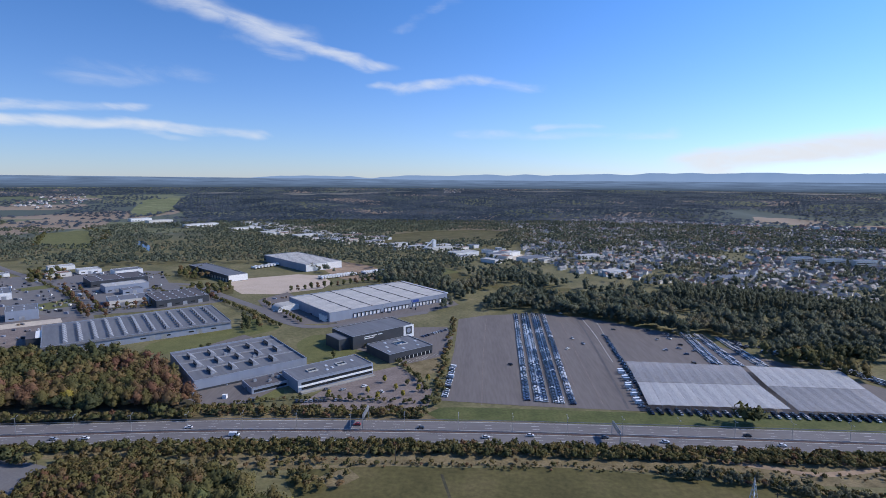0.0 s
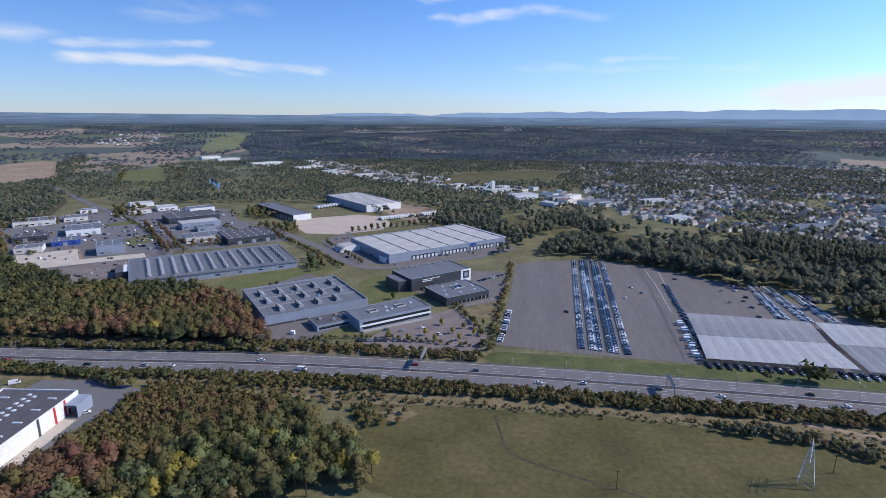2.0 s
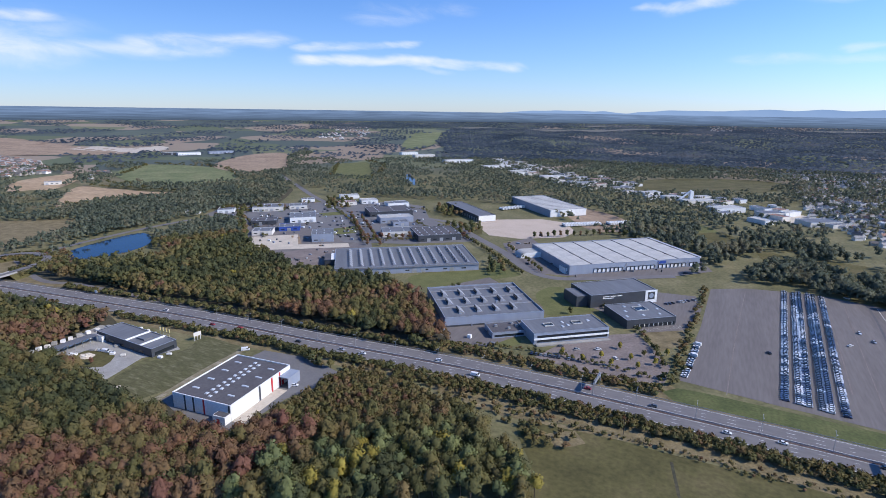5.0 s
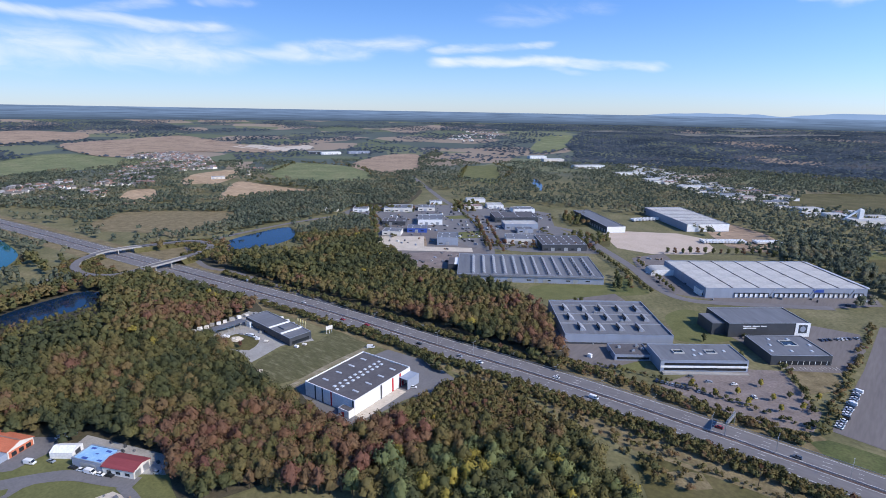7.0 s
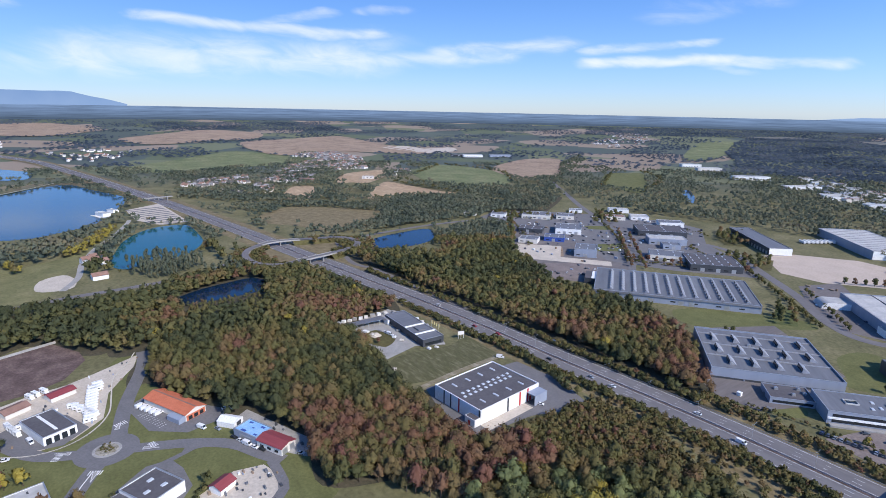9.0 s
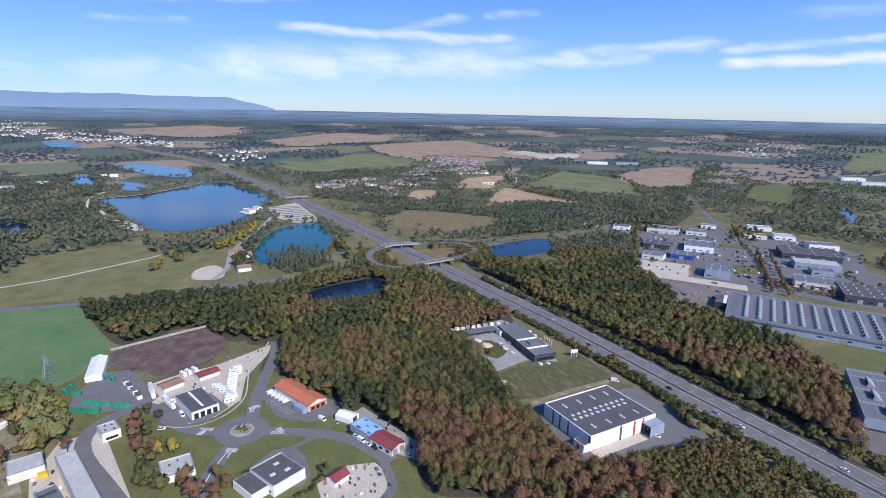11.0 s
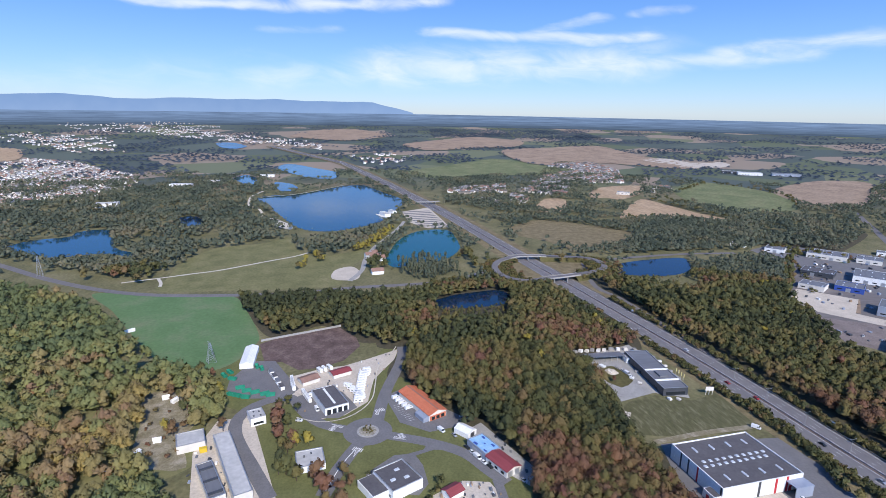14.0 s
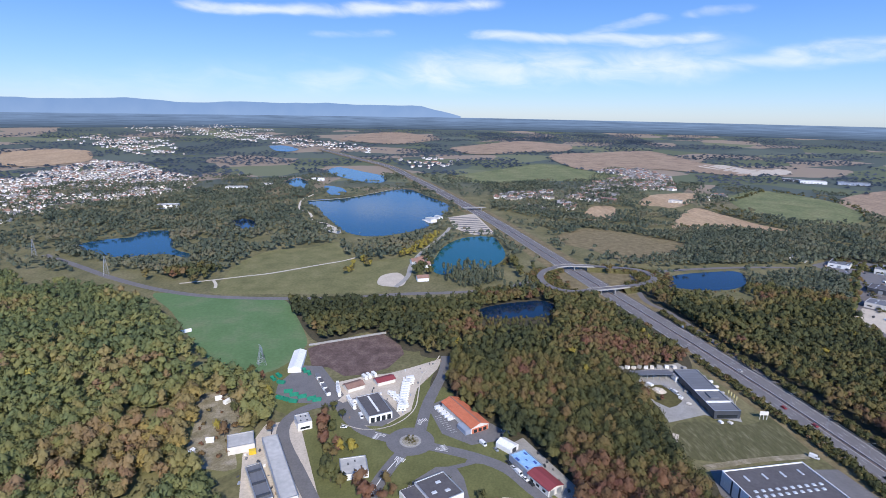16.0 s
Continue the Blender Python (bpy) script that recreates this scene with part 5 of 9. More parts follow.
for i in range(26):
    x = -46 + i * 4.6
    if i % 8 == 7:
        part("brace", Shape().extrude([(x - 3.4, 0), (x - 2.8, 0), (x + 3.2, 8.6), (x + 2.6, 8.6)], -WD / 2 - 0.5, -WD / 2 - 0.1), M_METAL, f)
        continue
    d = placed(f, "dock_door", dock_mesh, x, -WD / 2, 0.0)
    placed(d, "dock_seal", dockseal_mesh, 0, 0, 0)
part("sign", Shape().box(24, 34, -WD / 2 - 0.2, -WD / 2 - 0.02, 5.6, 8.4), M_BLUE, f, "blue sign panel with a pale bar")
part("parapet_rim", Shape().extrude([(WL / 2 - 0.2, 9.0), (WL / 2 + 1.4, 9.0), (WL / 2 + 1.4, 10.2), (WL / 2 - 0.2, 9.5)], -WD / 2, WD / 2), M_WHITE, f)
f = hall("warehouse_office", "small white office at the warehouse corner", -126, 527, 18, 12, 41, 6, M_WHITE, M_ROOFPALE, 0.3)
part("ribbon_window", Shape().box(-7, 7, -6.07, -6.005, 1.2, 2.6), M_GLASS, f)
f = thing("curved_annex", "white annex with a rounded roof end", "building", at(-173, 575, 41))
part("wall", Shape().extrude([(-26 + 8 - 8 * math.cos(a * math.pi / 12), 6.2 * math.sin(a * math.pi / 12)) for a in range(7)] + [(18, 6.2), (18, 0)], -9, 9), M_ROOFPALE, f)
part("gable", Shape().extrude([(-25.6 + 8 - 8 * math.cos(a * math.pi / 12), 5.9 * math.sin(a * math.pi / 12)) for a in range(7)] + [(17.6, 5.9), (17.6, 0)], -9.2, -9.01), M_WHITE, f, "white end wall")

# halls behind the sand plot
f = hall("logistics_hall", "large blue-grey hall with a white roof", -252, 868, 62, 138, 45, 11, M_BLUEGREY, M_ROOFPALE, 0.4)
for i in range(12):
    part("roof_seam", Shape().box(-30.6, 30.6, -64 + i * 11.6, -63.5 + i * 11.6, 10.603, 10.8), M_ROOFGREY, f)
part("white_end", Shape().box(-31.0, 31.0, -69.1, -69.02, 0.5, 10.9), M_WHITE, f, "pale end wall")
f = hall("logistics_hall", "long narrow blue-grey hall with a white end", -345, 765, 27, 130, 48, 9, M_DARKCLAD, M_ROOFGREY, 0.4)
part("white_end", Shape().box(-13.5, 13.5, -65.1, -65.02, 0.5, 8.9), M_WHITE, f, "white end wall")
for i in range(14):
    placed(f, "gate", gate_mesh, -13.52, -58 + i * 8.6, 0, -90)

# smaller halls of the estate
for label, cx, cy, L, D, ang, h, wall, roof, n in (
    ("blue-walled workshop with a grey roof", -509, 545, 27, 24, 40, 6, M_BLUE, M_ROOFGREY, 4),
    ("pale workshop with a brown-grey roof", -520, 508, 25, 22, 35, 6, M_PALE, M_ROOFGREY, 3),
    ("long dark-roofed workshop with skylights", -567, 558, 34, 24, 38, 6, M_DARKCLAD, M_ROOFDARK, 5),
    ("white and blue workshop with striped roof", -536, 602, 36, 42, 42, 8, M_WHITE, M_ROOFGREY, 6),
    ("tall grey hall beside bare ground", -433, 520, 26, 30, 38, 10, M_BLUEGREY, M_ROOFGREY, 5),
    ("white-fronted hall in the far row", -682, 595, 24, 30, 42, 6, M_WHITE, M_ROOFGREY, 3),
    ("grey-roofed hall with rows of skylights", -640, 640, 46, 34, 42, 7, M_PALE, M_ROOFGREY, 8),
    ("grey hall beside the estate road", -610, 676, 28, 26, 42, 6, M_PALE, M_ROOFGREY, 4),
    ("white shop hall with a pale roof", -540, 775, 28, 26, 45, 6, M_WHITE, M_ROOFPALE, 2),
    ("grey hall with a pale roof strip", -415, 660, 48, 26, 45, 8, M_BLUEGREY, M_ROOFPALE, 4),
    ("wide dark workshop with many roof units", -455, 705, 66, 46, 45, 8, M_DARKCLAD, M_ROOFDARK, 10),
    ("dark-walled hall dotted with bright skylights", -318, 600, 54, 50, 42, 8, M_DARKCLAD, M_ROOFDARK, 22),
    ("grey hall behind a row of trees", -367, 588, 40, 30, 38, 7, M_PALE, M_ROOFGREY, 4),
    ("low pale hall near the estate road", -560, 740, 30, 18, 45, 6, M_PALE, M_TILE, 2),
    ("white hall with a flat pale roof", -600, 800, 34, 20, 45, 6, M_WHITE, M_ROOFPALE, 3),
    ("small white workshop beside the fields", -640, 735, 22, 16, 45, 5, M_WHITE, M_ROOFGREY, 2),
    ("white hall near the bare plot", -480, 770, 36, 24, 48, 7, M_WHITE, M_ROOFGREY, 3),
    ("grey-walled hall with roller gates", -395, 640, 22, 18, 45, 6, M_BLUEGREY, M_ROOFGREY, 2),
    ("small pale hall beside the pond wood", -715, 560, 20, 14, 40, 5, M_WHITE, M_ROOFGREY, 2),
):
    f = hall("workshop_hall", label, cx, cy, L, D, ang, h, wall, roof, 0.4)
    site(cx, cy, L, D, ang)
    for i in range(n):
        r = 2 if n < 10 else 4
        placed(f, "skylight", strip_mesh, -L / 2 + L * (i // r + 0.6) / (n / r + 0.3), -D / 2 + D * (i % r + 0.5) / r, h - 0.397, 90)
    for i in range(max(2, int(L / 9))):
        placed(f, "gate" if i % 2 else "window", gate_mesh if i % 2 else window_mesh, -L / 2 + (i + 0.6) * 8, -D / 2, 0.0 if i % 2 else 2.0)

# white warehouse by the motorway
f = hall("warehouse", "white warehouse with red stripes and dark roof", -234, 197, 39, 50, 6, 9, M_WHITE, M_ROOFDARK, 0.5, trim=M_WHITE)
square_dome = Shape().box(-0.95, 0.95, -0.95, 0.95, 0, 0.4, 0.2).mesh("skylight", M_SKYLIGHT)
for i in range(10):
    for dx, dy in ((-1.9, 0.9), (1.9, -0.9)):
        placed(f, "skylight", square_dome, dx, -19.5 + i * 4.3 + dy, 8.503)
solo("apron", Shape().box(19.75, 26.5, -25, 12, 0, 0.05), M_GRAVEL, "dusty pale apron along the sunlit warehouse wall", "yard", at(-234, 197, 6, 0.2), kind="structure")
for y in (-16, -5, 6, 17):
    for x in (-12, 12):
        placed(f, "skylight", strip_mesh, x, y, 8.503)
for u in (0.45, 0.66, 0.80):
    part("stripe", Shape().box(19.51, 19.6, -25 + 50 * u - 0.7, -25 + 50 * u + 0.7, 0.2, 8.9), M_RED if u > 0.5 else M_DARKCLAD, f, "red wall stripe" if u > 0.5 else "dark wall stripe")
part("door", Shape().box(19.5, 19.62, 16.5, 18.3, 0.1, 3.2), M_RED, f, "red door")
for u in (0.22, 0.37, 0.55, 0.98):
    part("stripe", Shape().box(-19.5 + 39 * u - 0.8, -19.5 + 39 * u + 0.3, -25.1, -25.01, 0.2, 8.9), M_RED if u == 0.55 else M_DARKCLAD, f)
a = part("annex", Shape().box(11.5, 19.4, -29.5, -25.02, 0, 4.6), M_WHITE, f)
part("annex_roof", Shape().box(11.9, 19.0, -29.1, -25.3, 4.604, 4.7), M_ROOFDARK, a)
part("annex_door", Shape().box(14, 16, -29.58, -29.51, 0.1, 3), M_RED, a, "dark red door")
c = part("side_canopy", Shape().box(11, 26, 25.05, 25.3, 0.2, 6.5).box(25.7, 26, 14, 25.05, 0.2, 6.5).box(19.6, 26, 14, 25.05, 6.5, 6.7), M_BLUEGREY, f, "blue translucent side canopy")
for x in (13, 16, 19, 22):
    part("post", Shape().box(x, x + 0.25, 25.31, 25.5, 0, 6.6), M_METAL, c)
part("ramp", Shape().box(19.7, 25, -24, 12, 0.0, 0.14), M_CONCRETE, f)

# builders' merchant
site(-377, 186, 24, 48, 0)
BLOCKED.append([(-266, 157), (-197, 157), (-193, 246), (-262, 252)])
f = hall("merchant_building", "long grey merchant building with pale roof beams", -346, 214, 61, 18, -2, 6, M_DARKCLAD, M_ROOFGREY, 0.3)
for x in (2, 18):
    part("roof_beam", Shape().box(x, x + 1.2, -8.9, 8.9, 5.71, 6.5), M_WHITE, f, "white roof beam")
part("roof_box", Shape().box(6, 14, -3, 3, 5.71, 6.8), M_ROOFGREY, f)
part("ribbon_window", Shape().box(30.51, 30.58, -7, 7, 0.8, 3.0), M_GLASS, f)
for i in range(5):
    placed(f, "window", window_mesh, -24 + i * 11, -9.0, 1.2)
s = thing("open_shed", "open-fronted shed with a grey metal roof", "shed", at(-375.5, 188, 0))
part("roof", Shape().extrude([(-4.6, 3.8), (4.6, 4.7), (4.6, 4.95), (-4.6, 4.05)], -15.5, 15.5), M_ROOFGREY, s)
part("back_wall", Shape().box(-4.4, -4.1, -15, 15, 0, 3.8), M_WHITE, s)
for i in range(7):
    part("post", Shape().box(4.0, 4.3, -14.8 + i * 4.9, -14.5 + i * 4.9, 0, 4.6), M_METAL, s)
for i, (x, y, w, d, h) in enumerate(((-366, 176, 3, 2, 1.2), (-362, 174, 4, 2, 1.6), (-358, 178, 2.5, 3, 1.0), (-364, 182, 5, 3, 1.4), (-355, 174, 3, 2, 1.2), (-384, 176, 2.5, 2, 1.5), (-384, 182, 2.5, 2, 1.3), (-384, 188, 3, 2, 1.6), (-384, 195, 2.5, 2, 1.4), (-384, 201, 3, 2, 1.5), (-381, 209, 3, 2, 1.6), (-374, 229, 4, 2, 1.4), (-366, 230, 4, 2, 1.5), (-358, 230, 4, 2, 1.2), (-349, 229, 4, 2, 1.4), (-311, 206, 2, 3, 1.4), (-310, 212, 2, 3, 1.2), (-391, 171, 3, 3, 2.0), (-391.5, 176, 3, 3, 2.4), (-391, 181, 3, 3, 2.0), (-392, 186, 3, 3, 2.6), (-391, 191, 3, 3, 2.2), (-391, 196, 3, 3, 2.0), (-391, 202, 3, 4, 2.4), (-391, 208, 3, 3, 2.2), (-390, 214, 3, 3, 2.0), (-388, 221, 3, 3, 2.2), (-382, 228, 3, 3, 1.8), (-354, 184, 4, 3, 1.4), (-360, 193, 4, 3, 1.3), (-343, 195, 3, 2, 1.4), (-335, 197, 3, 2, 1.2), (-352, 204, 3, 2, 1.4))):
    p = thing("pallet_stack", "wrapped pallet stack in the merchant yard", "pallet", pose(x, y, 0.1, 0, 0, i * 7), "pallets in the merchant yard")
    part("pallet", Shape().box(-w / 2 - 0.1, w / 2 + 0.1, -d / 2 - 0.1, d / 2 + 0.1, 0, 0.18), M_BARK, p)
    part("load", Shape().box(-w / 2, w / 2, -d / 2, d / 2, 0.183, h, 0.08), (M_WHITE, M_PALE, M_CONCRETE)[i % 3], p, "pale wrapped load")
b = hall("gate_office", "small white office beside the shed", -371, 207, 7, 7, 0, 4.2, M_WHITE, M_ROOFPALE, 0.2)
part("window", Shape().box(3.51, 3.57, -2, 2, 1, 2.4), M_GLASS, b)

# ---- roundabout quarter ----
RX, RY = -301, 2
disc = lambda r, n=40: [(RX + math.cos(k * math.tau / n) * r, RY + math.sin(k * math.tau / n) * r) for k in range(n)]
patch("roundabout", disc(14.8), 0.18, M_ASPHALT, "asphalt ring of the roundabout", "road", smooth=False)
isl = thing("roundabout_island", "round planted island with a pale paved rim", "traffic island", pose(RX, RY, 0.18))
part("rim", Shape().tube((0, 0, 0), (0, 0, 0.25), 6.7, 6.6, 32), M_CONCRETE, isl, "pale paved rim")
part("bed", Shape().tube((0, 0, 0.253), (0, 0, 0.5), 5.3, 4.9, 28), M_ROCK, isl, "stony planting bed")
for k in range(14):
    a, r = k * 2.4, 1.0 + (k % 5) * 0.8
    part("shrub", crowns_mesh("shrub", BUSHES, [(0, 0, 0, 0.42, k, 0.3 + 0.06 * (k % 6), k)], M_LEAF), M_LEAF, isl, at=pose(math.cos(a) * r, math.sin(a) * r, 0.4))


def stripes(name, cx, cy, ang, n, w, l, gap, label):
    s = Shape()
    for i in range(n):
        s.box(i * gap - n * gap / 2, i * gap - n * gap / 2 + w, -l / 2, l / 2, 0, 0.015)
    return solo(name, s, M_PAINT, label, "road marking", at(cx, cy, ang, 0.215), kind="structure")


stripes("crosswalk", -283, -4, 60, 6, 0.5, 3.5, 1.1, "white zebra crossing at the roundabout")
stripes("crosswalk", -324, 10, -70, 6, 0.5, 3.5, 1.1, "white zebra crossing at the forest lane")
stripes("crosswalk", -293, 22, 20, 5, 0.5, 3.5, 1.1, "white zebra crossing at the shops")
stripes("crosswalk", -307, -19, 150, 5, 0.5, 3.5, 1.1, "white zebra crossing at the yard road")
for cx, cy, ang in ((-281, -5, -20), (-322, 9, 160), (-291, 20, 62), (-309, -16, 236)):
    t = thing("splitter_island", "small kerbed traffic island at the roundabout mouth", "traffic island", pose(cx, cy, 0.19, 0, 0, ang), "splitter islands at the roundabout")
    part("kerb", Shape().extrude([(-3.2, 0), (4.8, 0), (4.8, 0.1), (-3.2, 0.1)], -0.15, 0.15).face((-3.2, -1.3, 0.1), (4.8, -0.15, 0.1), (4.8, 0.15, 0.1), (-3.2, 1.3, 0.1)), M_PAINT, t)
    part("paving", Shape().face((-2.9, -0.95, 0.13), (3.6, -0.1, 0.13), (3.6, 0.1, 0.13), (-2.9, 0.95, 0.13)), M_CONCRETE, t, "grey paving")
stripes("parking_bays", -318, 25.5, 23, 10, 0.16, 4.6, 2.35, "faint white parking bays before the orange-roofed shop")
stripes("parking_bays", -28, 411, 41, 16, 0.16, 4.8, 2.4, "white parking bays before the low charcoal hall")
stripes("parking_bays", -33, 417, 41, 16, 0.16, 4.4, 2.4, "white parking bays along the glazed front")
heap = Shape()
hrng = random.Random(8)
hgrid = [[(-5 + 10 * i / 9, -4.2 + 8.4 * j / 9) for i in range(10)] for j in range(10)]
for j in range(10):
    for i in range(10):
        x, y = hgrid[j][i]
        heap.v.append((x, y, max(0.0, 1 - (x / 5) ** 2 - (y / 4.2) ** 2) ** 0.7 * 1.9 * hrng.uniform(0.55, 1.2) - 0.05))
heap.f += [(j * 10 + i, j * 10 + i + 1, j * 10 + i + 11, j * 10 + i + 10) for j in range(9) for i in range(9)]
solo("rubble_heap", heap, M_GRAVEL, "pale heap of rubble on the yard island", "heap", pose(-355, 185, 0.18, 0, 0, 20))
road("kerb_line", [(-246, -22), (-268, -14), (-283, -6)], 0.5, M_PAINT, "white centre line of the approach road", 0.21, line=False)
patch("workshop_apron", [(-322, -38), (-318, -16), (-330, -4), (-352, -14), (-356, -36), (-345, -48)], 0.14, M_ASPHALT, "grey asphalt round the dealer workshop", "yard", smooth=False)
solo("soil_wall", Shape().box(-35, 35, -0.3, 0.3, 0, 1.8), M_CONCRETE, "pale concrete wall along the soil yard", "wall", at(-459, -50, 111), kind="structure")
wall_line = [(-421, 28), (-405, 22), (-385, 12), (-362, 9), (-340, 6), (-325, -2), (-316, -14), (-315, -28), (-322, -42)]
solo("low_wall", ribbon(wall_line, 0.7, 0.6, 4), M_PATHWAY, "low pale boundary wall along the verge", "wall", kind="structure")
solo("kerb", ribbon(wall_line, 0.12, 0.3, 4, side=0.35), M_CONCRETE, "pale kerb at the boundary wall", "kerb", kind="structure")


def gabled(name, label, cx, cy, L, D, ang, h, ridge, wall, roof, cat="building", over=0.5):
    """A gabled building, ridge along its depth."""
    b = thing(name, label, cat, at(cx, cy, ang))
    x, y = L / 2, D / 2
    part("wall", Shape().extrude([(-x, 0), (x, 0), (x, h), (0, ridge - 0.12), (-x, h)], -y, y), wall, b)
    k = (ridge - h) / x
    for s in (-1, 1):
        part("roof", Shape().extrude([(s * (x + over), h - over * k + 0.02), (0, ridge + 0.02), (0, ridge + 0.24), (s * (x + over), h - over * k + 0.24)], -y - over, y + over), roof, b)
    site(cx, cy, L, D, ang)
    return b


f = gabled("shop", "low shop with a bright orange tiled roof", -326, 38, 13, 37, 116, 4.2, 6.4, M_PALE, M_ORANGE)
part("ridge_cap", Shape().box(-0.4, 0.4, -18.9, 18.9, 6.62, 6.75), M_TILE, f)
part("gable_front", Shape().box(-6.0, 6.0, -18.62, -18.52, 0.1, 3.4), M_ORANGE, f, "orange front wall")
for x in (-3.6, 0, 3.6):
    part("shop_window", Shape().box(x - 1.2, x + 1.2, -18.7, -18.63, 0.4, 2.6), M_GLASS, f)
part("lean_to", Shape().extrude([(-10.5, 0), (-6.55, 0), (-6.55, 3.6), (-10.5, 2.9)], -18, -8), M_BLUEGREY, f)

f = hall("workshop", "workshop with a patchy blue roof", -272, 67, 11, 17, 115, 5, M_BLUEGREY, M_FADEDBLUE, 0.3)
for x, y, a in ((-3.6, 3, 1.6), (3.4, -4, 1.4), (-3.4, -5.5, 1.2), (3.6, 5, 1.3), (0.5, 0, 0.8)):
    part("roof_patch", Shape().box(x - a / 2, x + a / 2, y - a, y + a, 4.703, 4.74), M_BLUE, f, "darker blue patch on the faded roof")
part("gate", Shape().box(-5.57, -5.51, -5, 4, 0.1, 3.6), M_METAL, f)
f = gabled("workshop", "workshop with a dark red metal roof", -256, 74, 10, 17, 117, 4.2, 5.6, M_PALE, M_REDROOF)
for x in (-2.6, 2.4):
    part("gate", Shape().box(x - 1.7, x + 1.7, -8.6, -8.51, 0.1, 3.6), M_METAL, f)
for y in (-5, 0, 5):
    part("window", Shape().box(-5.08, -5.01, y - 1.2, y + 1.2, 1.2, 2.6), M_GLASS, f)
f = gabled("storage_tent", "white fabric storage tent", -291, 60, 8, 11, 130, 3.0, 4.6, M_WHITE, M_WHITE, "tent", 0.1)
part("entrance", Shape().box(-1.8, 1.8, -5.6, -5.51, 0.1, 3.0), M_DARKCLAD, f)

f = hall("dealer_workshop", "dealer workshop with a dark flat roof", -338, -22, 16, 28, 112, 5, M_WHITE, M_ROOFDARK, 0.3)
part("roof_strip", Shape().box(-0.7, 0.7, -10, 12, 4.703, 4.95), M_WHITE, f, "white roof light strip")
for i in range(4):
    part("gate", Shape().box(-6.8 + i * 3.7, -4.2 + i * 3.7, -14.1, -14.01, 0.1, 3.6), M_GLASS, f)
gabled("red_shed", "small shed with a dark red roof", -378, -16, 8, 14, 26, 3, 4.2, M_PALE, M_REDROOF, "shed")
gabled("tiled_shed", "small shed with a brown tiled roof", -370, -38, 9, 13, 30, 3, 4.4, M_PALE, M_TILE, "shed")
gabled("market_tent", "long white arched storage tent", -413, -86, 10, 33, 92, 3.4, 5.2, M_WHITE, M_WHITE, "tent", 0.1)
f = hall("office_house", "grey flat-roofed office house with white walls", -250, 16, 20, 18, 28, 6, M_WHITE, M_ROOFDARK, 0.4)
for i in range(4):
    part("window", Shape().box(-8 + i * 4.4, -5.4 + i * 4.4, -9.08, -9.01, 1.0, 2.4), M_GLASS, f)
w = part("wing", Shape().box(-10.0, 6, -18, -9.1, 0, 4.4), M_WHITE, f)
part("wing_roof", Shape().box(-9.6, 5.6, -17.6, -9.12, 4.404, 4.6), M_ROOFDARK, w)
for x, y in ((-4, 2), (4, 3), (2, -4)):
    placed(f, "skylight", dome_mesh, x, y, 5.603)
f = hall("garden_house", "small white flat-roofed house", -322, -66, 9, 11, 112, 5.5, M_WHITE, M_ROOFPALE, 0.3)
for x, y in ((-2, -2), (2, 2), (-1, 3), (2, -3)):
    part("roof_hatch", Shape().box(x - 0.5, x + 0.5, y - 0.8, y + 0.8, 5.203, 5.4), M_DARKCLAD, f)
part("window", Shape().box(-3, 3, -5.57, -5.51, 1, 2.4), M_GLASS, f)
f = hall("bungalow", "low white bungalow among trees", -274, -30, 15, 15, 100, 4, M_WHITE, M_ROOFPALE, 0.3)
for x, y in ((-3, 2), (1, 4), (4, -2), (0, -4)):
    part("roof_hatch", Shape().box(x - 0.4, x + 0.4, y - 0.9, y + 0.9, 3.703, 3.9), M_DARKCLAD, f)
f = hall("long_shed", "long white-roofed industrial shed", -274, -71, 9, 60, 112, 6, M_PALE, M_ROOFPALE, 0.1)
for i in range(8):
    placed(f, "window", window_mesh, 4.51, -26 + i * 7, 2.0, 90)
f = hall("low_workshop", "stepped grey-roofed workshop beside the shed", -262, -79, 8, 32, 115, 4.6, M_PALE, M_ROOFGREY, 0.3)
for i in range(3):
    part("roof_step", Shape().box(-3.6, 3.6, -13 + i * 11, -11.5 + i * 11, 4.303, 5.0), M_DARKCLAD, f)
f = hall("pale_hall", "cream-roofed hall beside the yard", -301, -99, 15, 14, 107, 5, M_PALE, M_ROOFPALE, 0.2)
part("yellow_container", Shape().box(4, 8, -11, -8.4, 0, 2.6), M_YELLOW, f, "yellow container")
gabled("red_hut", "small hut with a dark red roof", -238, 43, 7, 9, 30, 3.2, 4.8, M_WHITE, M_REDROOF, "hut")
for q in ((-272, 67, 11, 17, 115), (-338, -22, 16, 28, 112), (-250, 12, 22, 28, 28), (-322, -66, 9, 11, 112), (-274, -30, 15, 15, 100), (-268, -75, 22, 60, 112), (-301, -99, 15, 14, 107)):
    site(*q)

# recycling yard: skips in an arc, site cabins
skip = thing("skip", "green steel skip in the recycling yard", "skip", pose(-391, -96, 0.1, 0, 0, 40), "skips in the recycling yard")
part("tub", Shape().extrude([(-3, 0), (2.6, 0), (3.2, 1.9), (2.9, 1.9), (2.4, 0.2), (-2.8, 0.2), (-3.0, 1.9), (-3.3, 1.9)], -1.2, 1.2), M_GREENBIN, skip)
part("side_panel", Shape().extrude([(-3, 0), (2.6, 0), (3.2, 1.9), (-3.3, 1.9)], -1.26, -1.2), M_GREENBIN, skip)
part("side_panel", Shape().extrude([(-3, 0), (2.6, 0), (3.2, 1.9), (-3.3, 1.9)], 1.2, 1.26), M_GREENBIN, skip)
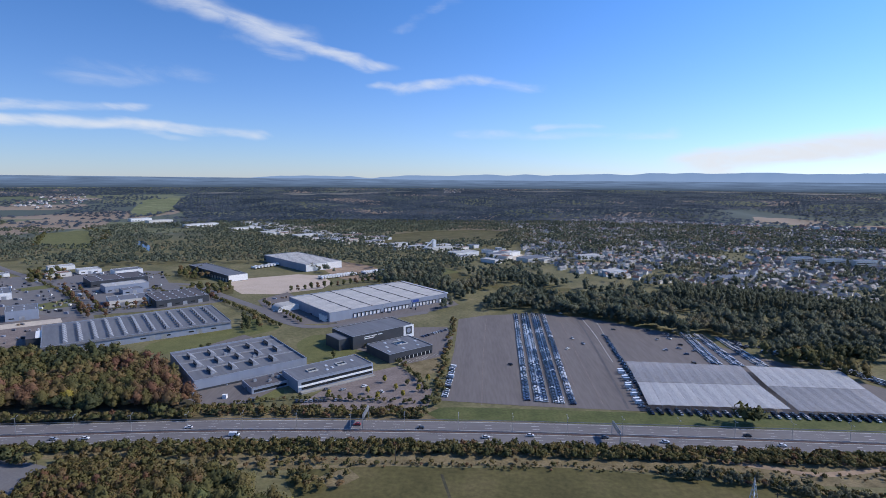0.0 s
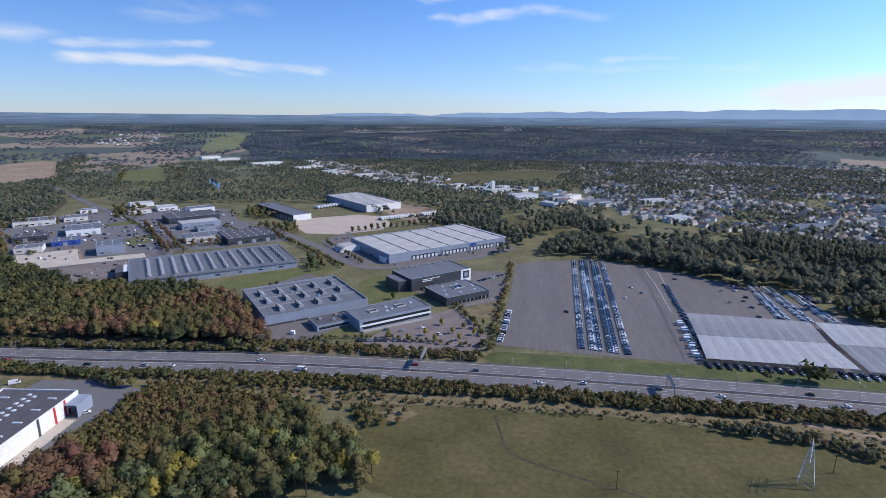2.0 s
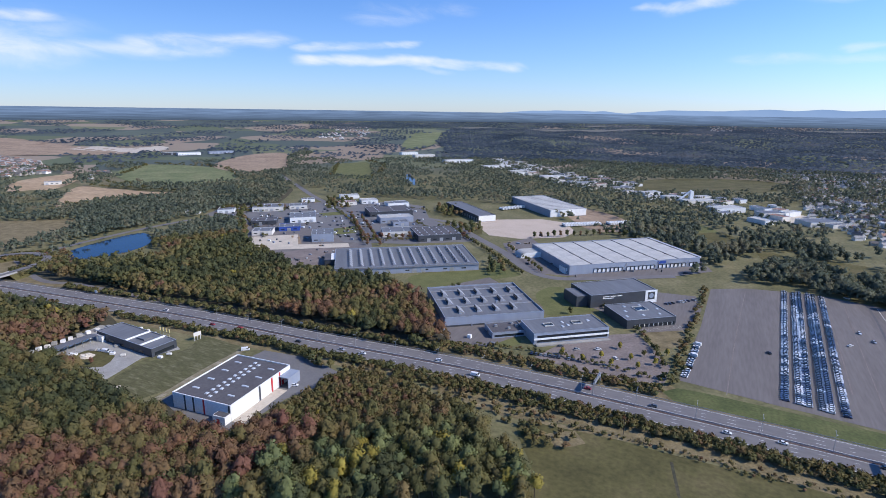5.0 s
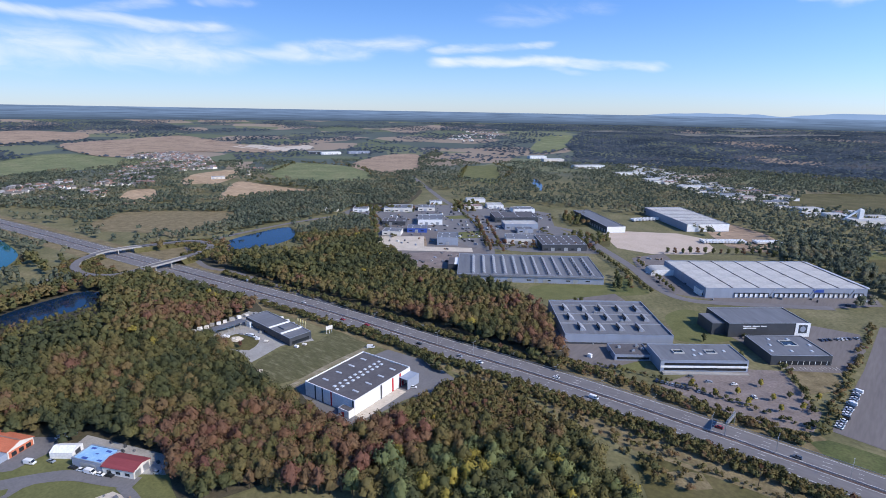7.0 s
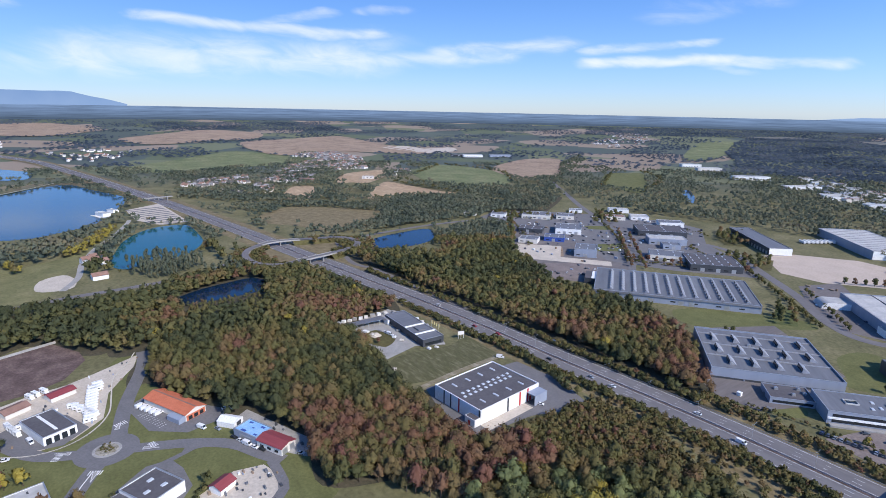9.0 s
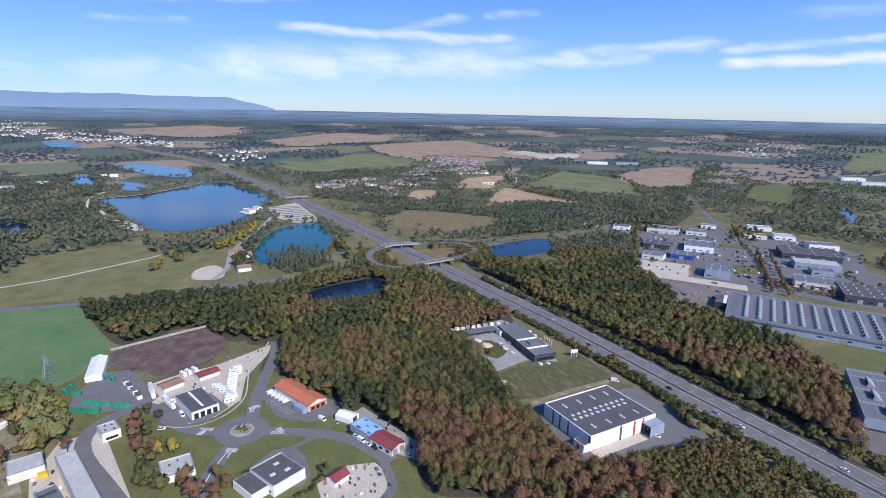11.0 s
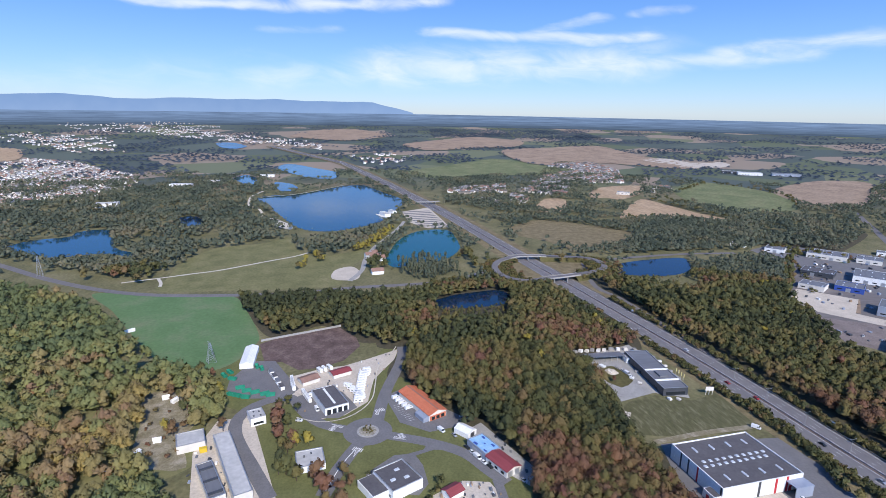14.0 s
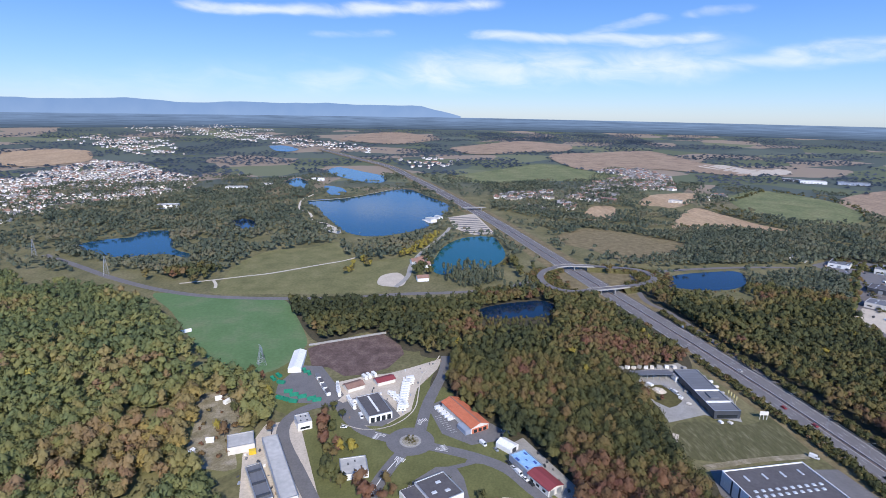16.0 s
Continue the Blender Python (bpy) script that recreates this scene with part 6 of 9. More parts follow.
for x, y, a in ((-386, -99, 35), (-380, -92, 70), (-366, -84, 100), (-361, -79, 100), (-358, -73, 110), (-355, -66, 110), (-353, -62, 100), (-355, -84, 60), (-357, -88, 60), (-398, -78, 20), (-394, -74, 20), (-352, -78, 75)):
    copy_thing(skip, pose(x, y, 0.1, 0, 0, a))
for i in range(4):
    c = thing("site_cabin", "white and grey site cabin in a row", "cabin", pose(-386 + i * 8, -66 + i * 3.4, 0.1, 0, 0, 23), "cabins beside the recycling yard")
    part("body", Shape().box(-3, 3, -1.4, 1.4, 0.15, 2.8), M_WHITE, c)
    part("roof", Shape().box(-3.1, 3.1, -1.5, 1.5, 2.803, 3.0), M_ROOFDARK if i % 2 else M_ROOFGREY, c)
    part("window", Shape().box(-2, 0.5, -1.47, -1.41, 1.1, 2.0), M_GLASS, c)

# electricity pylon in the green field
def pylon(name, label, x, y, h, ang):
    p = thing(name, label, "pylon", pose(x, y, 0, 0, 0, ang))
    s, w = Shape(), 2.6
    k = lambda z: w * (1 - z / h) + 0.35
    for a, b in ((1, 1), (1, -1), (-1, 1), (-1, -1)):
        s.tube((a * k(0), b * k(0), 0), (a * k(h), b * k(h), h), 0.17, 0.1, 4)
    part("mast", s, M_METAL, p)
    for i in range(9):
        z0, z1 = h * i / 9.5, h * (i + 1) / 9.5
        part("lattice", Shape().tube((-k(z0), -k(z0), z0), (k(z1), -k(z1), z1), 0.08, 0.08, 4).tube((k(z0), -k(z0), z0), (-k(z1), -k(z1), z1), 0.08, 0.08, 4)
             .tube((-k(z0), k(z0), z0), (k(z1), k(z1), z1), 0.08, 0.08, 4).tube((-k(z0), -k(z0), z0), (-k(z1), k(z1), z1), 0.08, 0.08, 4).tube((k(z0), k(z0), z0), (k(z1), -k(z1), z1), 0.08, 0.08, 4), M_METAL, p)
    for z in (0.68, 0.82, 0.95):
        part("crossarm", Shape().tube((-5.5, 0, h * z), (5.5, 0, h * z), 0.13, 0.13, 4).tube((-5.5, 0, h * z), (0, 0, h * z + 1.6), 0.08, 0.08, 4).tube((5.5, 0, h * z), (0, 0, h * z + 1.6), 0.08, 0.08, 4), M_METAL, p)
    return p


pylon("pylon", "grey lattice power pylon in the green field", -412, -114, 16, 30)
pylon("pylon", "grey lattice power pylon in the grazed meadow", 121, 210, 19, 62)
pylon("pylon", "grey lattice power pylon beside the country road", -668, -360, 24, 20)
pylon("pylon", "grey lattice power pylon among the far trees", -760, -500, 24, 20)

# houses by the lake
for x, y, a, rf in ((-712, 16, 20, M_TILE), (-702, 20, 40, M_TILE), (-634, 22, 10, M_TILE), (-722, 24, 30, M_TILE), (-694, 27, 15, M_TILE)):
    gabled("lake_house", "white house with a red tiled roof near the lake", x, y, 9, 14, a, 4.5, 7.2, M_WHITE, rf)
f = hall("beach_pavilion", "low white beach kiosk with a terrace", -1040, 68, 18, 9, 25, 4.5, M_WHITE, M_ROOFPALE)
part("terrace", Shape().box(-12, 9, -8, -4.6, 0.0, 0.5), M_PALE, f)
f = hall("beach_pavilion", "white flat-roofed pavilion on the lake shore", -1008, 52, 26, 12, 20, 6, M_WHITE, M_ROOFPALE)
part("terrace", Shape().box(-18, 12, -11, -6.1, 0.0, 0.8), M_PALE, f)
for i in range(9):
    road("parking_terrace", [(-905 - i * 17, 106 - i * 2.5), (-915 - i * 17, 152 - i * 1.2)], 7, M_ASPHALT, "dark parking strip in the terraced car park", 0.15, line=False)
road("dam", [(-1244, -213), (-1292, -132), (-1400, -55), (-1500, 2)], 9, M_GRASS, "grassy dam between two lakes", 0.7)
road("dam_path", [(-1244, -213), (-1292, -132), (-1400, -55), (-1500, 2)], 3, M_PATHWAY, "pale path on the dam", 0.9)
road("footpath", [(-978, -132), (-1018, -167), (-1060, -176), (-1111, -192), (-1146, -214), (-1261, -229), (-1351, -217)], 5, M_PATHWAY, "white path along the lake woods")
road("park_road", [(-608, -10), (-650, 4), (-705, 10), (-770, 25), (-839, 50), (-916, 74), (-950, 82)], 6, M_CONCRETE, "pale park road between the lakes")
patch("gravel_lot", [(-618, -30), (-655, -28), (-668, -8), (-640, 2), (-612, -4)], 0.1, M_GRAVEL, "pale gravel lot by the lake houses", "yard")


fence = thing("fence", "dark green mesh fence round the recycling lawn", "fence", pose(-392, -109, 0, 0, 0, 20.9))
for i in range(20):
    part("post", Shape().tube((i * 3.1, 0, 0), (i * 3.1, 0, 2.0), 0.06, 0.06, 5), M_DARKCLAD, fence)
part("mesh_panel", Shape().box(0, 58.9, 0.07, 0.1, 0.1, 1.9), M_GREENMESH, fence, "dark green mesh panel")
for x, y, a, l in ((-358, -130, 20, "small white garden hut among trees"), (-353, -123, 60, "small white garden hut among trees"), (-307, -119, 10, "white caravan on the garden plot"), (-295, -126, 70, "white caravan on the garden plot"), (-280, -135, 30, "small white garden hut among trees")):
    gabled("garden_hut", l, x, y, 2.6, 4.5, a, 2.2, 2.9, M_WHITE, M_WHITE, "hut", 0.15)
gabled("field_shelter", "white field shelter at the wood edge", -482, -198, 3, 9, 35, 2.0, 2.6, M_WHITE, M_WHITE, "shelter", 0.2)
# ---- vehicles ----
def paint(name, c, metal=0.0):
    m = plain(name, c, 0.28, metal, 0.5)
    m.node_tree.nodes["Principled BSDF"].inputs["Coat Weight"].default_value = 0.4
    return m


PAINTS = {"white": paint("white_car_paint", (0.75, 0.75, 0.75)), "silver": paint("silver_car_paint", (0.42, 0.44, 0.47), 0.4), "dark blue": paint("blue_car_paint", (0.02, 0.03, 0.075)),
          "black": paint("black_car_paint", (0.012, 0.013, 0.016)), "grey": paint("grey_car_paint", (0.11, 0.12, 0.135), 0.3), "blue": paint("bright_blue_car_paint", (0.06, 0.09, 0.17)), "red": paint("red_car_paint", (0.35, 0.02, 0.02))}


def car_body():
    """Length along x, front at +x: bonnet, sloped screens, boot."""
    s = Shape()
    s.extrude([(-2.1, 0.35), (2.1, 0.35), (2.15, 0.7), (1.95, 0.88), (0.95, 1.0), (-1.75, 1.02), (-2.1, 0.9)], -0.86, 0.86)
    i = len(s.v)
    s.v += [(0.35, -0.62, 1.46), (-1.15, -0.62, 1.46), (-1.15, 0.62, 1.46), (0.35, 0.62, 1.46), (0.32, -0.6, 1.5), (-1.1, -0.6, 1.5), (-1.1, 0.6, 1.5), (0.32, 0.6, 1.5)]
    s.f += [(i, i + 1, i + 5, i + 4), (i + 1, i + 2, i + 6, i + 5), (i + 2, i + 3, i + 7, i + 6), (i + 3, i, i + 4, i + 7), (i + 4, i + 5, i + 6, i + 7), (i + 3, i + 2, i + 1, i)]
    return s


def car_glass():
    s = Shape()
    i = 0
    s.v += [(1.0, -0.78, 0.99), (-1.8, -0.78, 1.0), (-1.8, 0.78, 1.0), (1.0, 0.78, 0.99), (0.36, -0.63, 1.46), (-1.16, -0.63, 1.46), (-1.16, 0.63, 1.46), (0.36, 0.63, 1.46)]
    s.f += [(0, 1, 5, 4), (1, 2, 6, 5), (2, 3, 7, 6), (3, 0, 4, 7), (3, 2, 1, 0), (4, 5, 6, 7)]
    return s


def van_body():
    return Shape().extrude([(-2.7, 0.4), (2.7, 0.4), (2.75, 1.0), (2.1, 1.2), (1.55, 2.2), (1.2, 2.35), (-2.6, 2.35), (-2.7, 2.2)], -0.98, 0.98)


def van_glass():
    return Shape().extrude([(2.12, 1.24), (1.6, 2.18), (1.62, 2.2), (2.17, 1.24)], -0.85, 0.85).box(0.7, 1.5, -1.0, -0.985, 1.3, 1.95).box(0.7, 1.5, 0.985, 1.0, 1.3, 1.95)


wheel_mesh = Shape().tube((0, -0.1, 0), (0, 0.1, 0), 0.32, 0.32, 10).mesh("wheel", M_RUBBER)
glass_mesh, vglass_mesh = car_glass().mesh("glazing", M_GLASS), van_glass().mesh("glazing", M_GLASS)
FLEET = {}


def vehicle(color, van=False):
    """The first of its kind is built, the next ones are copies."""
    def put(x, y, ang, label, group="", z=0.12):
        if (color, van) not in FLEET:
            t = thing("van" if van else "car", label, "van" if van else "car", pose(x, y, z, 0, 0, ang), group)
            part("body", (van_body() if van else car_body()), PAINTS[color], t)
            part("glazing", vglass_mesh if van else glass_mesh, M_GLASS, t)
            for wx in ((-1.7, 1.75) if van else (-1.3, 1.35)):
                for wy in ((-0.9, 0.9) if van else (-0.78, 0.78)):
                    w = part("wheel", wheel_mesh, M_RUBBER, t, at=pose(wx, wy, 0.32))
            FLEET[color, van] = t
            return t
        t = copy_thing(FLEET[color, van], pose(x, y, z, 0, 0, ang))
        return tagged(t, label, group=group or "loose cars")
    return put


STUFFCARS = {}
crng = random.Random(11)


def any_colour(weights=(("dark blue", 2.5), ("black", 3), ("grey", 4), ("blue", 2), ("silver", 6), ("white", 5), ("red", 0.06))):
    k = crng.uniform(0, sum(w for _, w in weights))
    for c, w in weights:
        k -= w
        if k <= 0:
            return c
    return "grey"


# rows of new cars on the storage yard, noses across the row
ROWS = [((45, 332), (61, 556)), ((52, 331), (68, 555)), ((56, 330), (72, 559)), ((63, 329), (79, 558)), ((66, 328), (82, 557)), ((73, 327), (89, 556))]
for r, (a, b) in enumerate(ROWS):
    n = 88
    ang = math.degrees(math.atan2(b[1] - a[1], b[0] - a[0])) - 90
    block = any_colour()
    for i in range(n):
        if crng.random() < 0.25:
            block = any_colour() if crng.random() < 0.97 else "blue"
        u = (i + 0.5) / n
        x, y = a[0] + (b[0] - a[0]) * u + crng.uniform(-0.25, 0.25), a[1] + (b[1] - a[1]) * u
        c = block if crng.random() < 0.65 else any_colour()
        turn = ang + (180 if r in (0, 2, 4) else 0) + crng.uniform(-2, 2)
        if u < 0.52:
            vehicle(c)(x, y, turn, c + " new car in a tight storage row", "new cars in storage rows")
        else:
            STUFFCARS.setdefault(c, []).append((x, y, turn))
# vehicles along the hedge, and two diagonal lines
for i in range(17):
    c = ("white", "white", "silver", "white", "black")[i % 5]
    vehicle(c, i % 6 == 4)(-7.2 + 0.28 * i + crng.uniform(-0.3, 0.3), 337 + i * 3.4 + crng.uniform(-0.2, 0.2), 165 + crng.uniform(-4, 4), c + " vehicle parked along the hedge", "vehicles along the hedge")
for i in range(15):
    u = i / 14
    vehicle("white" if i % 5 else "silver", i % 3 > 0)(113.8 + 7 * u + crng.uniform(-1.2, 1.2), 326 + 62 * u + crng.uniform(-0.5, 0.5), 8 + crng.uniform(-7, 7), "white van in a loose slanting row", "vans in a slanting row")
for i in range(44):
    u = i / 43
    STUFFCARS.setdefault(any_colour((("black", 3), ("dark blue", 3), ("grey", 3), ("silver", 1))), []).append((121.5 + 11.0 * u + crng.uniform(-0.8, 0.8), 330 + 150 * u, 5 + crng.uniform(-6, 6)))
for x0, y0, x1, y1, n in ((196, 408, 205, 492, 30), (200.5, 407, 209.5, 491, 30), (211, 405, 216, 489, 28), (215.5, 404, 220.5, 488, 28), (229, 405, 231, 480, 26), (233.5, 404, 235.5, 478, 26), (284, 400, 300, 350, 20), (291, 398, 307, 348, 20)):
    for i in range(n):
        STUFFCARS.setdefault(any_colour((("white", 6), ("silver", 3), ("grey", 1), ("dark blue", 1))), []).append((x0 + (x1 - x0) * i / n, y0 + (y1 - y0) * i / n, 5))
for i in range(70):
    u, v = crng.random(), crng.random()
    STUFFCARS.setdefault(any_colour(), []).append((236 + 48 * u, 460 - 60 * u + 22 * v - 6, crng.choice((0, 5, 90, 30))))
for i in range(26):
    for k in range(3):
        STUFFCARS.setdefault(any_colour(), []).append((118 + i * 5.6, 312.5 - i * 0.26 + k * 2.6 + 4, 90 + crng.uniform(-3, 3)))
for x0, y0, dx, dy, n in ((-400, 432, 2.6, 1.9, 10), (-390, 470, 2.6, 1.9, 7), (-560, 535, 2.6, 2.0, 8), (-575, 625, 2.5, 2.2, 12), (-470, 600, 2.4, 2.6, 10), (-490, 690, 3, 2, 14), (-395, 560, 2.6, 2.0, 9), (-330, 640, 2.0, 2.4, 10), (-610, 590, 2.5, 2.2, 9), (-150, 545, 2.4, 2.2, 9), (-30, 470, 2.2, 2.4, 10), (-100, 325, 3.0, 0.4, 12)):
    for i in range(n):
        if crng.random() < 0.75:
            STUFFCARS.setdefault(any_colour(), []).append((x0 + dx * i, y0 + dy * i, math.degrees(math.atan2(dy, dx)) + 90))
for x, y, c in ((102, 470, "white"), (108, 455, "silver"), (146, 500, "grey"), (92, 440, "white"), (41, 400, "black"), (108, 560, "white"), (70, 430, "dark blue")):
    vehicle(c)(x, y, crng.uniform(0, 360), c + " car standing alone on the yard", "loose cars on the yard")


def joined_cars(color, places):
    """Far parked cars of one colour in one mesh: bodies and dark windows."""
    s, mats = Shape(), []
    parts_ = [(car_body(), 0), (car_glass(), 1), (Shape().box(-1.62, -0.98, -0.88, 0.88, 0, 0.5).box(1.03, 1.67, -0.88, 0.88, 0, 0.5), 2)]
    for x, y, a in places:
        m = pose(x, y, 0.12, 0, 0, a)
        for sh, k in parts_:
            b = len(s.v)
            s.v += [tuple(m @ Vector(p)) for p in sh.v]
            s.f += [tuple(b + i for i in q) for q in sh.f]
            mats += [k] * len(sh.f)
    me = bpy.data.meshes.new("parked_cars")
    me.from_pydata(s.v, [], s.f)
    for m in (PAINTS[color], M_GLASS, M_RUBBER):
        me.materials.append(m)
    me.polygons.foreach_set("material_index", mats)
    return solo("parked_cars", me, None, "tight rows of far parked " + color + " cars", "parked cars", kind="stuff")


# cars on the motorway and in the yards
hw = curve_points(HIGHWAY, 4.0)
for i in range(44):
    k = 60 + int(i * 9.5) + crng.randint(-3, 3)
    p, q = hw[k], hw[k + 1]
    d = (q - p).normalized()
    side = crng.choice((-10.3, -6.7, -3.5, 3.5, 6.7, 10.3)) if i % 6 else 6.7
    x, y = p.x - d.y * side, p.y + d.x * side
    c = any_colour((("white", 4), ("silver", 3), ("black", 4), ("grey", 3), ("red", 1)))
    big = crng.random() < 0.12
    if side in (-10.3, 10.3):
        side = 6.7
        x, y = p.x - d.y * side, p.y + d.x * side
    vehicle("white" if big else c, big)(x, y, math.degrees(math.atan2(d.y, d.x)) + (180 if side > 0 else 0), ("white van" if big else c + " car") + " driving on the grey motorway", "traffic on the motorway", 0.2)
for x, y, a, c, v, l in (
    (-338, 21.5, 118, "white", True, "white van beside the orange-roofed shop"), (-334.4, 23.4, 118, "white", True, "white van beside the orange-roofed shop"), (-330.8, 25.3, 118, "white", True, "white van beside the orange-roofed shop"),
    (-327.2, 27.2, 118, "white", True, "white van beside the orange-roofed shop"), (-323.6, 29, 118, "white", True, "white van beside the orange-roofed shop"), (-309, 62, 100, "white", False, "white car behind the shop"), (-306, 66, 100, "white", True, "white van behind the shop"),
    (-295, 46, 30, "white", True, "white van on the shop yard"), (-289, 53, 20, "silver", False, "silver car beside the white tent"), (-276, 58, 25, "black", False, "black car before the workshops"), (-271, 60, 25, "white", False, "white car before the workshops"),
    (-266, 62, 25, "white", True, "white van before the workshops"), (-261, 64.5, 25, "white", False, "white car before the workshops"), (-257, 67, 25, "black", False, "black car before the workshops"), (-243, 82, 40, "silver", False, "silver car beside the red-roofed workshop"),
    (-262, 16, 60, "white", False, "white car behind the office house"), (-264, 20, 60, "white", False, "white car behind the office house"), (-318, -40, 80, "white", False, "white car on the yard road"),
    (-330, -30, 20, "white", True, "white van at the dealer workshop"), (-271, 240, 40, "white", True, "white van behind the warehouse"), (-209, 218, 30, "white", False, "white car at the warehouse canopy"),
    (-345, 196, 15, "white", False, "white car in the merchant yard"), (-350, 195, 15, "white", True, "white van in the merchant yard"), (-355, 194, 15, "white", False, "white car in the merchant yard"),
    (-62, 352, 40, "white", False, "white car on the staff car park"), (-75, 345, 40, "silver", False, "silver car on the staff car park"), (-49, 343, 130, "white", False, "white car on the staff car park"), (-86, 345, 40, "grey", False, "grey car before the office"),
):
    vehicle(c, v)(x, y, a, l, "cars in the yards")

# motorhomes of the dealer in lines
home = thing("motorhome", "white motorhome in the dealer yard", "motorhome", pose(-376, 1, 0.1, 0, 0, 100), "motorhomes in the dealer yard")
part("body", Shape().extrude([(-3.2, 0.4), (3.0, 0.4), (3.1, 1.1), (2.4, 1.4), (2.2, 2.0), (2.6, 2.3), (2.4, 2.9), (-3.2, 2.9)], -1.1, 1.1), M_WHITE, home)
part("glazing", Shape().box(-2.2, -1, -1.13, -1.105, 1.5, 2.1).box(0.2, 1.4, -1.13, -1.105, 1.5, 2.1).box(-2.2, -1, 1.105, 1.13, 1.5, 2.1).box(0.2, 1.4, 1.105, 1.13, 1.5, 2.1), M_GLASS, home)
part("roof_hatch", Shape().box(-1.2, -0.4, -0.4, 0.4, 2.903, 3.05), M_SKYLIGHT, home)
for wx in (-2.0, 2.0):
    for wy in (-1.0, 1.0):
        part("wheel", wheel_mesh, M_RUBBER, home, at=pose(wx, wy, 0.34))
spots_ = [(-376 + 3.6 * i, 0.6 - 0.35 * i, 100) for i in range(1, 12)] + [(-381 + 3.8 * i, 3.5 - 0.5 * i, 95) for i in range(3)]
spots_ += [(-352 + 3.4 * i, -40 + 1.4 * i, 20) for i in range(4)] + [(-358 + 4 * i, -10 + 2.2 * i, 60) for i in range(5)] + [(-373 + 3.3 * i, -50 + 0.6 * i, 15) for i in range(5)] + [(-388, -24, 30), (-386, -28, 30), (-348, -34, 110), (-384, -31, 30)]
for x, y, a in spots_:
    copy_thing(home, pose(x, y, 0.1, 0, 0, a + crng.uniform(-6, 6)))

# semi-trailers parked behind the halls
trailer = thing("semi_trailer", "white box trailer parked in a line", "trailer", pose(-189, 743, 0.1, 0, 0, -50), "trailers behind the warehouse")
part("box", Shape().box(-6.6, 6.6, -1.25, 1.25, 1.2, 3.9), M_WHITE, trailer)
part("chassis", Shape().box(-6.2, 6.2, -0.5, 0.5, 0.8, 1.19), M_DARKCLAD, trailer)
for wx in (-4.8, -3.6, -2.4):
    part("axle", Shape().tube((wx, -1.2, 0.5), (wx, 1.2, 0.5), 0.5, 0.5, 10), M_RUBBER, trailer)
for i in range(1, 14):
    copy_thing(trailer, pose(-189 + i * 3.1, 743 + i * 2.6, 0.1, 0, 0, -50))
for i in range(9):
    copy_thing(trailer, pose(-136 + i * 3.0, 785 + i * 2.4, 0.1, 0, 0, -50))
for i in range(10):
    copy_thing(trailer, pose(-312 + i * 3.2, 820 + i * 5.0, 0.1, 0, 0, 140))
for c, pl in STUFFCARS.items():
    joined_cars(c, pl)

for x, y in ((188, 488), (191, 484), (200, 498), (207, 496), (205, 479), (190, 455), (185, 430), (182, 409), (185, 445), (213, 495), (210, 474), (195, 439), (187.5, 473), (176, 470), (172, 440), (178, 500)):
    c = any_colour()
    vehicle(c)(x, y, crng.uniform(0, 360), c + " car standing alone on the yard", "loose cars on the yard")
for pts, w, m, l in (([(120.4, 538), (118.4, 487), (113, 408), (108.5, 354), (105.6, 322)], 1.6, M_ROOFDARK, "dark drainage gutter across the storage yard"), ([(126, 540), (125.3, 489), (122.3, 440), (120.4, 409)], 0.3, M_PAINT, "faded white line on the storage yard"), ([(137.7, 529), (133, 477), (129.3, 442)], 0.3, M_PAINT, "faded white line on the storage yard"),
                     ([(89.2, 548), (84, 422), (80.5, 359)], 0.7, M_BROWNLOT, "worn seam in the yard asphalt"), ([(103, 540), (97, 430), (92, 330)], 0.5, M_BROWNLOT, "worn seam in the yard asphalt"), ([(30, 540), (22, 430), (16, 325)], 0.5, M_BROWNLOT, "worn seam in the yard asphalt")):
    road("yard_marking", pts, w, m, l, 0.165, line=False)

# hail nets over part of the yard
def net(label, pts, mat, n, z=4.2):
    t = thing("hail_net", label, "canopy", pose(0, 0, 0))
    a, b, c, d = [Vector((*p, 0)) for p in pts]
    for i in range(n):
        u, v = i / n, (i + 0.985) / n
        q = [a.lerp(b, u), a.lerp(b, v), d.lerp(c, v), d.lerp(c, u)]
        m = [q[0].lerp(q[1], 0.5), q[3].lerp(q[2], 0.5)]
        s = Shape()
        up = [Vector((0, 0, z)), Vector((0, 0, z + 0.22))]
        s.face(*[tuple(p) for p in (q[0] + up[0], m[0] + up[1], m[1] + up[1], q[3] + up[0])])
        s.face(*[tuple(p) for p in (m[0] + up[1], q[1] + up[0], q[2] + up[0], m[1] + up[1])])
        part("net_bay", s, mat, t)
        for e in (0, 0.33, 0.66, 1.0):
            p = q[0].lerp(q[3], e)
            part("post", Shape().box(p.x - 0.08, p.x + 0.08, p.y - 0.08, p.y + 0.08, 0, z), M_METAL, t)
    return t


net("weathered grey hail net over parked cars", [(127.6, 399.8), (208.9, 393.2), (202.2, 354.8), (122.2, 357.7)], M_CANOPY2, 10)
net("pale grey hail net over parked cars", [(122.2, 357.2), (202.2, 354.3), (200.1, 316.6), (116.7, 319.9)], M_CANOPY, 10)
net("pale grey hail net of the next field", [(212.5, 393.3), (276, 385.5), (268.5, 350), (206.5, 353.8)], M_CANOPY, 8)
net("long pale hail net reaching the fence", [(206.5, 353.4), (268.5, 349.6), (262, 311), (203.5, 314.2)], M_CANOPY2, 8)


